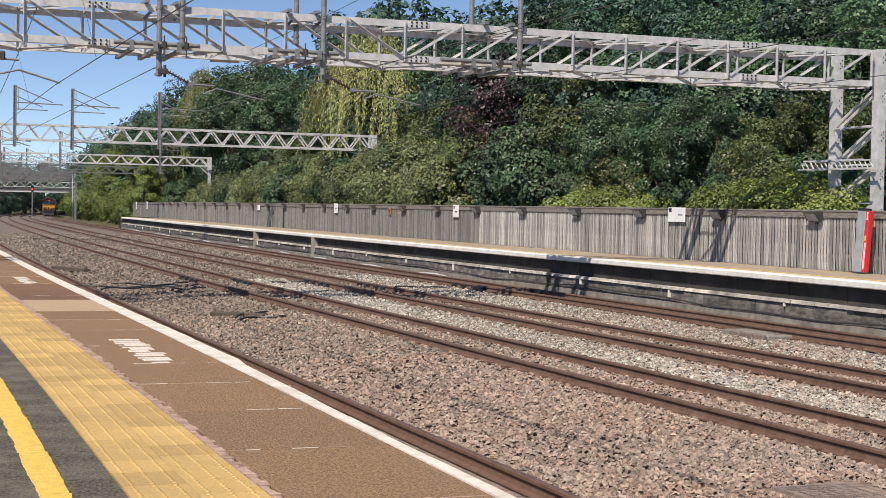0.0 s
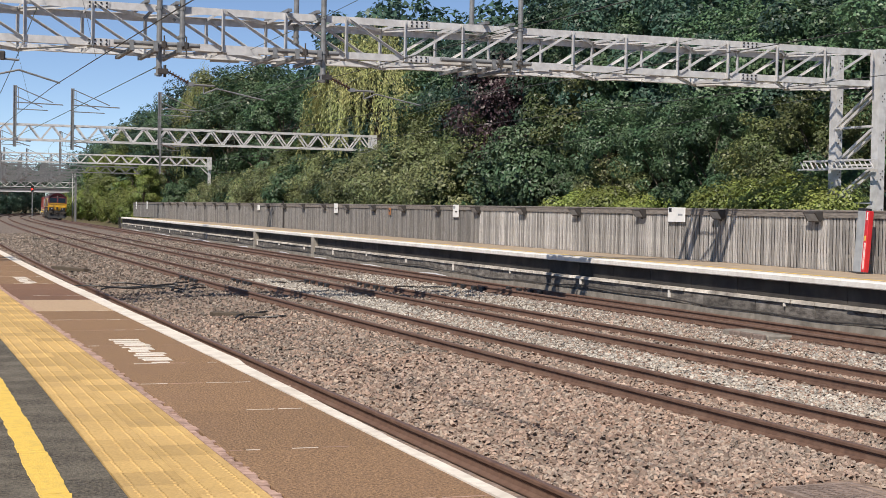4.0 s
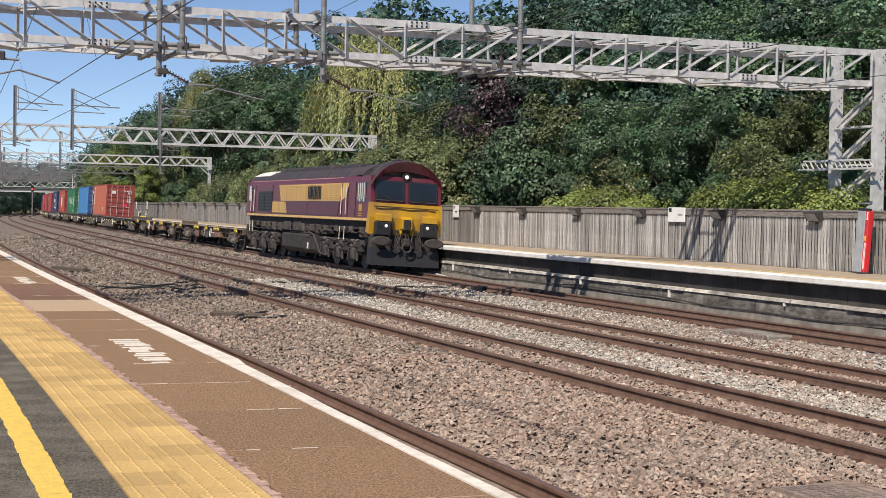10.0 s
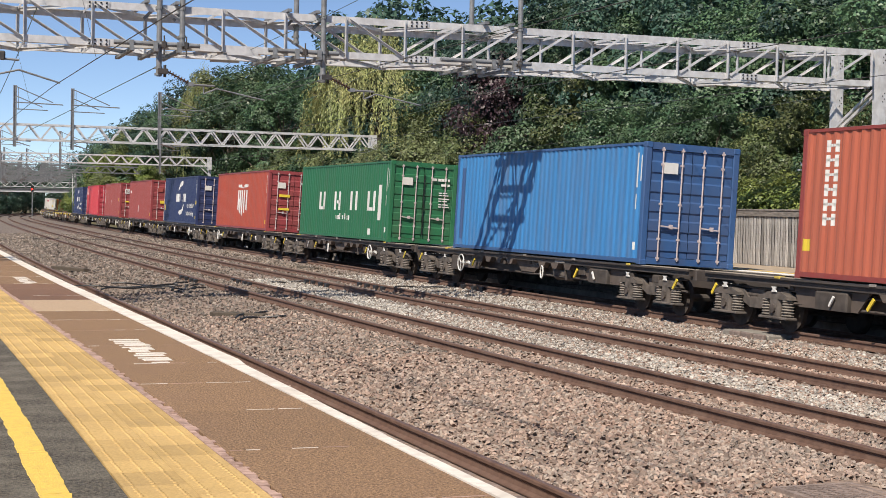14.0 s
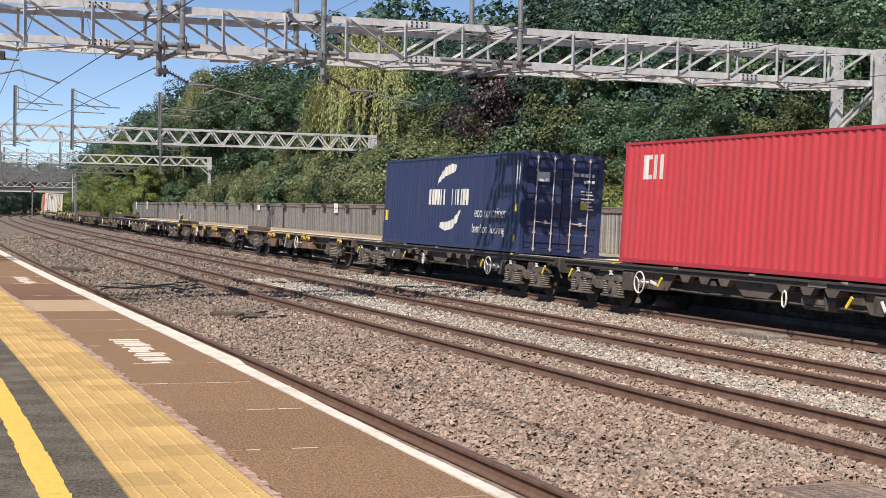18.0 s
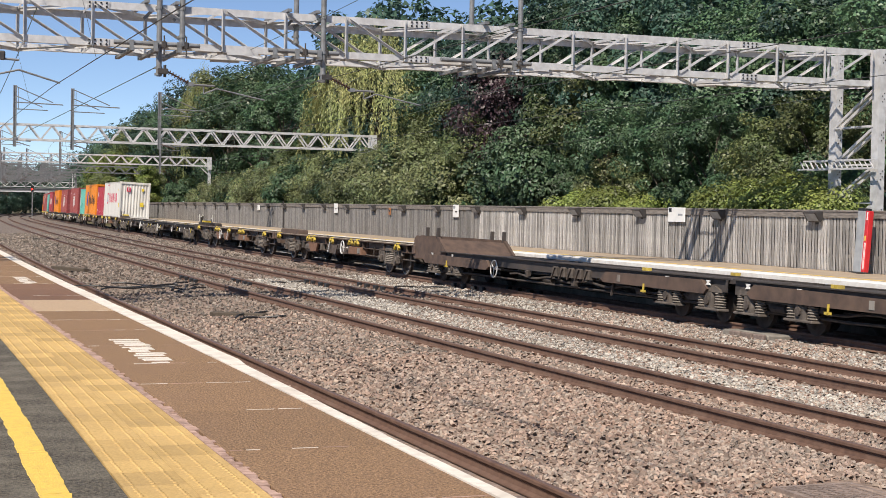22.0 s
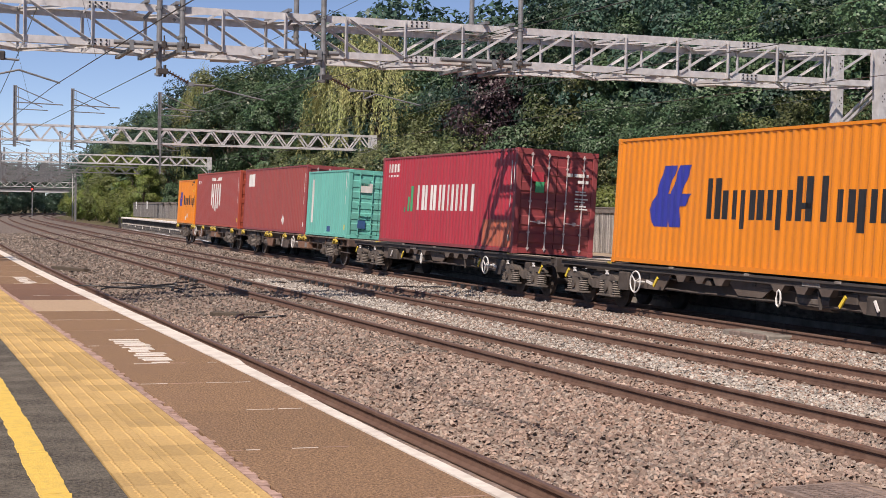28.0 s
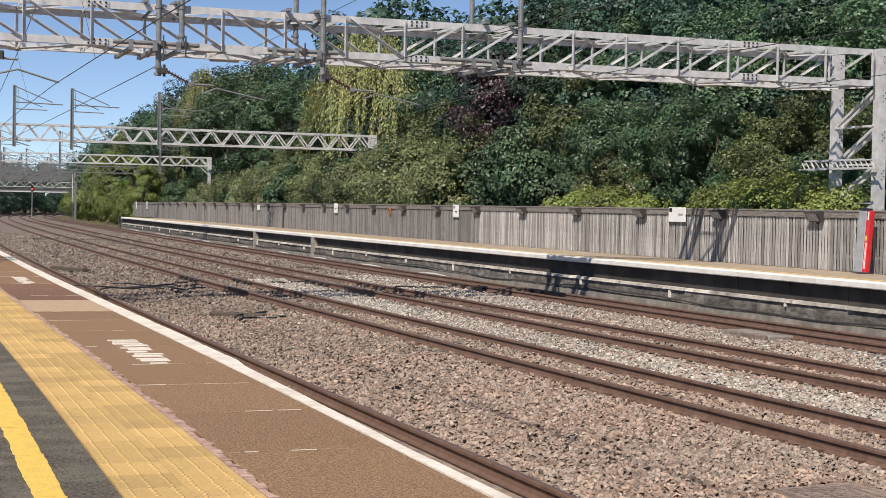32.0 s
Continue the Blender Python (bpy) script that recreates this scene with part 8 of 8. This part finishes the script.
    put(121.0, "40s", "green forty-foot container with white lettering bars", green, green, strokes("T T T T", -3.3, 4.5, 1.06, 1.76, wh, fat=0.24) + [(-2.9, -2.3, 1.06, 1.18, wh), (-0.6, -0.1, 1.3, 1.42, wh), (3.6, 4.1, 1.06, 1.18, wh), (4.71, 5.15, 0.73, 1.97, wh)] + strokes("xbxtx", -0.8, 1.2, 0.70, 0.93, wh) + [(3.6, 3.95, 0.2, 0.42, wh)] + codes(H, wh, wh), door_marks(wh, white) + [(0.0, 0.02, 0.3, 2.4, bl)])
    put(139.6, "40s", "brick red forty-foot container with a white shield mark", rust, wine, codes(H, wh, yl), door_marks(wh, white) + [(-0.7, -0.2, 1.0, 1.1, yl), (-0.7, -0.2, 1.6, 1.72, yl)], shield_shape(0.4, 1.5, 0.8))

    def crescent(x, z):
        up = [(-0.85, -0.22), (-0.55, 0.1), (-0.1, 0.34), (0.45, 0.44), (0.83, 0.40), (0.80, 0.2), (0.35, 0.12), (-0.1, 0.06), (-0.5, -0.08)]
        dn = [(1.42, -0.95), (1.25, -1.28), (0.75, -1.55), (0.15, -1.62), (-0.35, -1.52), (-0.3, -1.36), (0.3, -1.34), (0.8, -1.26), (1.15, -1.08)]
        return [([(x + p_, z + q_) for p_, q_ in shape], wh) for shape in (up, dn)]
    navy_marks = strokes("TmT TTm", -1.5, 2.05, 1.30, 1.78, wh, fat=0.27) + codes(H, wh, yl) + [(-5.9, -5.6, 0.75, 1.1, yl), (H - 0.45, H - 0.3, 1.15, 1.35, yl)]
    for u in (158.2, 232.4):
        put(u, "40s", "navy blue forty-foot container with white crescents and lettering", navy, navy, navy_marks, door_marks(wh, white) + [(0.55, 0.75, 1.3, 1.5, yl)], crescent(0.0, 2.12), words=(("eco container", 3.85, 0.95, 0.44, wh), ("bamboo flooring", 3.75, 0.50, 0.38, wh)))
    put(177.0, "40s", "plain maroon forty-foot container with a yellow label", maroon, wine, codes(H, wh, yl) + [(-5.6, -5.0, 1.9, 2.1, wh), (-0.6, -0.45, 0.5, 1.0, wh)], door_marks(wh, maroon) + [(-0.6, -0.3, 1.2, 1.4, yl), (0.5, 1.0, 0.2, 0.3, yl), (-0.1, 0.3, 0.2, 0.3, yl)])
    put(195.6, "40s", "maroon forty-foot container with white lettering on the doors", maroon, wine, codes(H, wh, yl) + bars(-5.6, -5.2, 1.1, 2.2, 1, wh) + [(-0.6, -0.5, 1.0, 1.4, wh), (4.9, 5.2, 1.3, 1.55, yl)], door_marks(wh, maroon) + [(-0.85, -0.1, 1.95, 2.3, wh), (-0.8, -0.3, 1.25, 1.36, yl)])
    put(214.0, "40s", "bright red forty-foot container with a white square mark", bright, crim, codes(H, wh, yl) + [(-5.2, -4.95, 1.93, 2.48, wh), (-4.95, -4.75, 2.38, 2.48, wh), (-4.95, -4.75, 1.93, 2.03, wh), (-4.70, -4.52, 1.93, 2.48, wh), (-4.42, -4.22, 1.93, 2.48, wh)], door_marks(wh, bright) + [(-0.7, -0.15, 2.0, 2.3, wh), (0.45, 0.85, 0.9, 1.3, yl)])
    put(442.4, "40", "white forty-foot container with large red lettering bars", white, white, [(-3.55, -2.75, 1.84, 2.0, rlogo), (-3.55, -2.75, 1.08, 1.22, rlogo), (-3.28, -3.0, 1.22, 1.84, lblue)] + strokes("TTTT", -2.2, 0.95, 1.20, 1.96, rlogo, fat=0.26) + strokes("mtTT", 1.25, 4.05, 1.20, 1.95, rlogo, fat=0.26) + bars(-3.5, -1.7, 2.58, 2.72, 9, rlogo) + [(5.45, 5.8, 0.82, 1.18, yl), (4.9, 5.05, 2.15, 2.32, yl)], [(-0.66, -0.36, 2.12, 2.45, rlogo), (-0.56, -0.46, 2.2, 2.4, white), (0.52, 0.72, 2.2, 2.4, yl), (0.45, 0.72, 0.95, 1.3, yl)], doors=False)
    put(455.1, "20", "crimson twenty-foot container with small white codes", crim, crim, codes(3.03, wh, wh) + [(-2.5, -2.2, 1.7, 2.1, wh), (-2.15, -2.0, 1.7, 2.1, wh), (-1.95, -1.85, 1.7, 2.1, wh), (-2.6, -2.4, 0.4, 0.55, wh), (-0.2, 0.0, 0.25, 0.42, wh)])
    hl_marks = strokes("TxpxpTtxpb", -1.9, 4.75, 1.07, 1.92, bl, fat=0.30) + [(1.66, 1.98, 1.30, 1.42, bl)]
    put(462.6, "40", "orange forty-foot container with a blue emblem and dark lettering bars", orange, orange, hl_marks + codes(H, bl, bl), (), wave_logo(-4.4, 0.87, 1.85, 1.35), doors=False)
    put(475.25, "20", "teal twenty-foot container with white upright lettering", teal, teal, bars(-2.85, -2.5, 0.8, 2.0, 1, wh) + [(-1.4, -1.2, 0.9, 1.2, bl), (-0.6, -0.3, 0.8, 1.15, bl), (-1.0, -0.8, 0.6, 0.9, bl)])
    for u in (484.9, 503.6):
        put(u, "40s", "brick red forty-foot container with a white shield mark", maroon, wine, codes(H, wh, yl) + bars(-5.7, -4.9, 2.15, 2.32, 4, wh), door_marks(wh, white) + [(-0.7, -0.2, 1.0, 1.1, yl)], shield_shape(0.1, 1.5, 0.8))
    put(522.2, "40", "orange forty-foot container with a blue emblem and dark lettering bars", orange, orange, hl_marks + codes(H, bl, bl), [(-0.75, -0.5, 0.75, 0.95, dblue), (-0.35, -0.1, 0.7, 0.95, yl)], wave_logo(-4.4, 0.87, 1.85, 1.35), rods=orange)
    put(540.6, "40", "red forty-foot container with white lettering bars and a faded patch", crim, wine, strokes("TTTTTTt", -2.3, 3.2, 1.12, 1.92, wh, fat=0.27) + [(-3.6, -3.4, 1.05, 1.2, glogo), (-3.25, -3.05, 1.07, 1.55, glogo), (-2.95, -2.72, 1.07, 1.9, glogo), (3.7, 5.9, 0.15, 0.9, tan)] + codes(H, wh, wh) + strokes("TTTT", -5.4, -4.2, 2.38, 2.66, wh) + bars(-5.4, -4.2, 2.22, 2.29, 8, wh), door_marks(wh, crim) + [(-0.65, -0.4, 1.7, 2.0, glogo)])
    put(557.05, "20", "teal twenty-foot container with white upright lettering and teal doors", teal, teal, [(-2.42, -2.02, 0.52, 2.26, wh), (0.2, 0.6, 0.2, 0.42, dblue)] + codes(3.03, wh, yl), door_marks(wh, teal) + [(-0.75, -0.3, 1.75, 2.1, wh), (-0.8, -0.5, 0.4, 0.7, dblue)], rods=teal)
    put(563.4, "40", "maroon forty-foot container with a white square and diamond", maroon, wine, [(-5.3, -4.0, 2.06, 2.64, wh)] + codes(H, wh, wh), (), [([(1.85, 0.55), (2.05, 0.85), (2.3, 0.55), (2.05, 0.25)], wh)])
    put(577.0, "40", "brick red forty-foot container with a white shield mark", maroon, rust, codes(H, wh, yl) + bars(-5.6, -4.8, 2.3, 2.48, 4, wh), door_marks(wh, white) + [(-0.6, -0.2, 1.3, 1.4, yl), (0.2, 0.5, 1.25, 1.4, yl)], shield_shape(-0.2, 1.80, 0.95))
    small_marks = [(2.70, 2.87, 1.86, 2.12, yl), (-0.20, 0.10, 0.22, 0.44, wh), (0.40, 0.67, 0.38, 0.60, wh), (1.7, 1.95, 2.24, 2.34, bl)] + bars(1.7, 2.65, 2.38, 2.48, 7, bl)
    put(589.75, "20", "orange twenty-foot container with a blue emblem and dark lettering bars", orange, orange, strokes("TxpxpTtxpb", -0.93, 2.86, 1.12, 1.68, bl, fat=0.33) + small_marks, (), wave_logo(-2.45, 1.04, 1.05, 0.83) + [([(2.08, 1.90), (2.33, 1.90), (2.33, 2.13)], yl)])


def motions():
    """The whole train runs past at a steady speed."""
    for ob, u, z in MOVING:
        rows = [(float(k), on_line(START + u - SPEED * k, z)) for k in range(33)]
        walk(ob, rows)


ground()
ballast_bed()
overhead()
wires()
bridge()
woods()
train()
fence_lights()
signs()
track_clutter()
far_platform()
tracks()
fence()
near_platform()
motions()
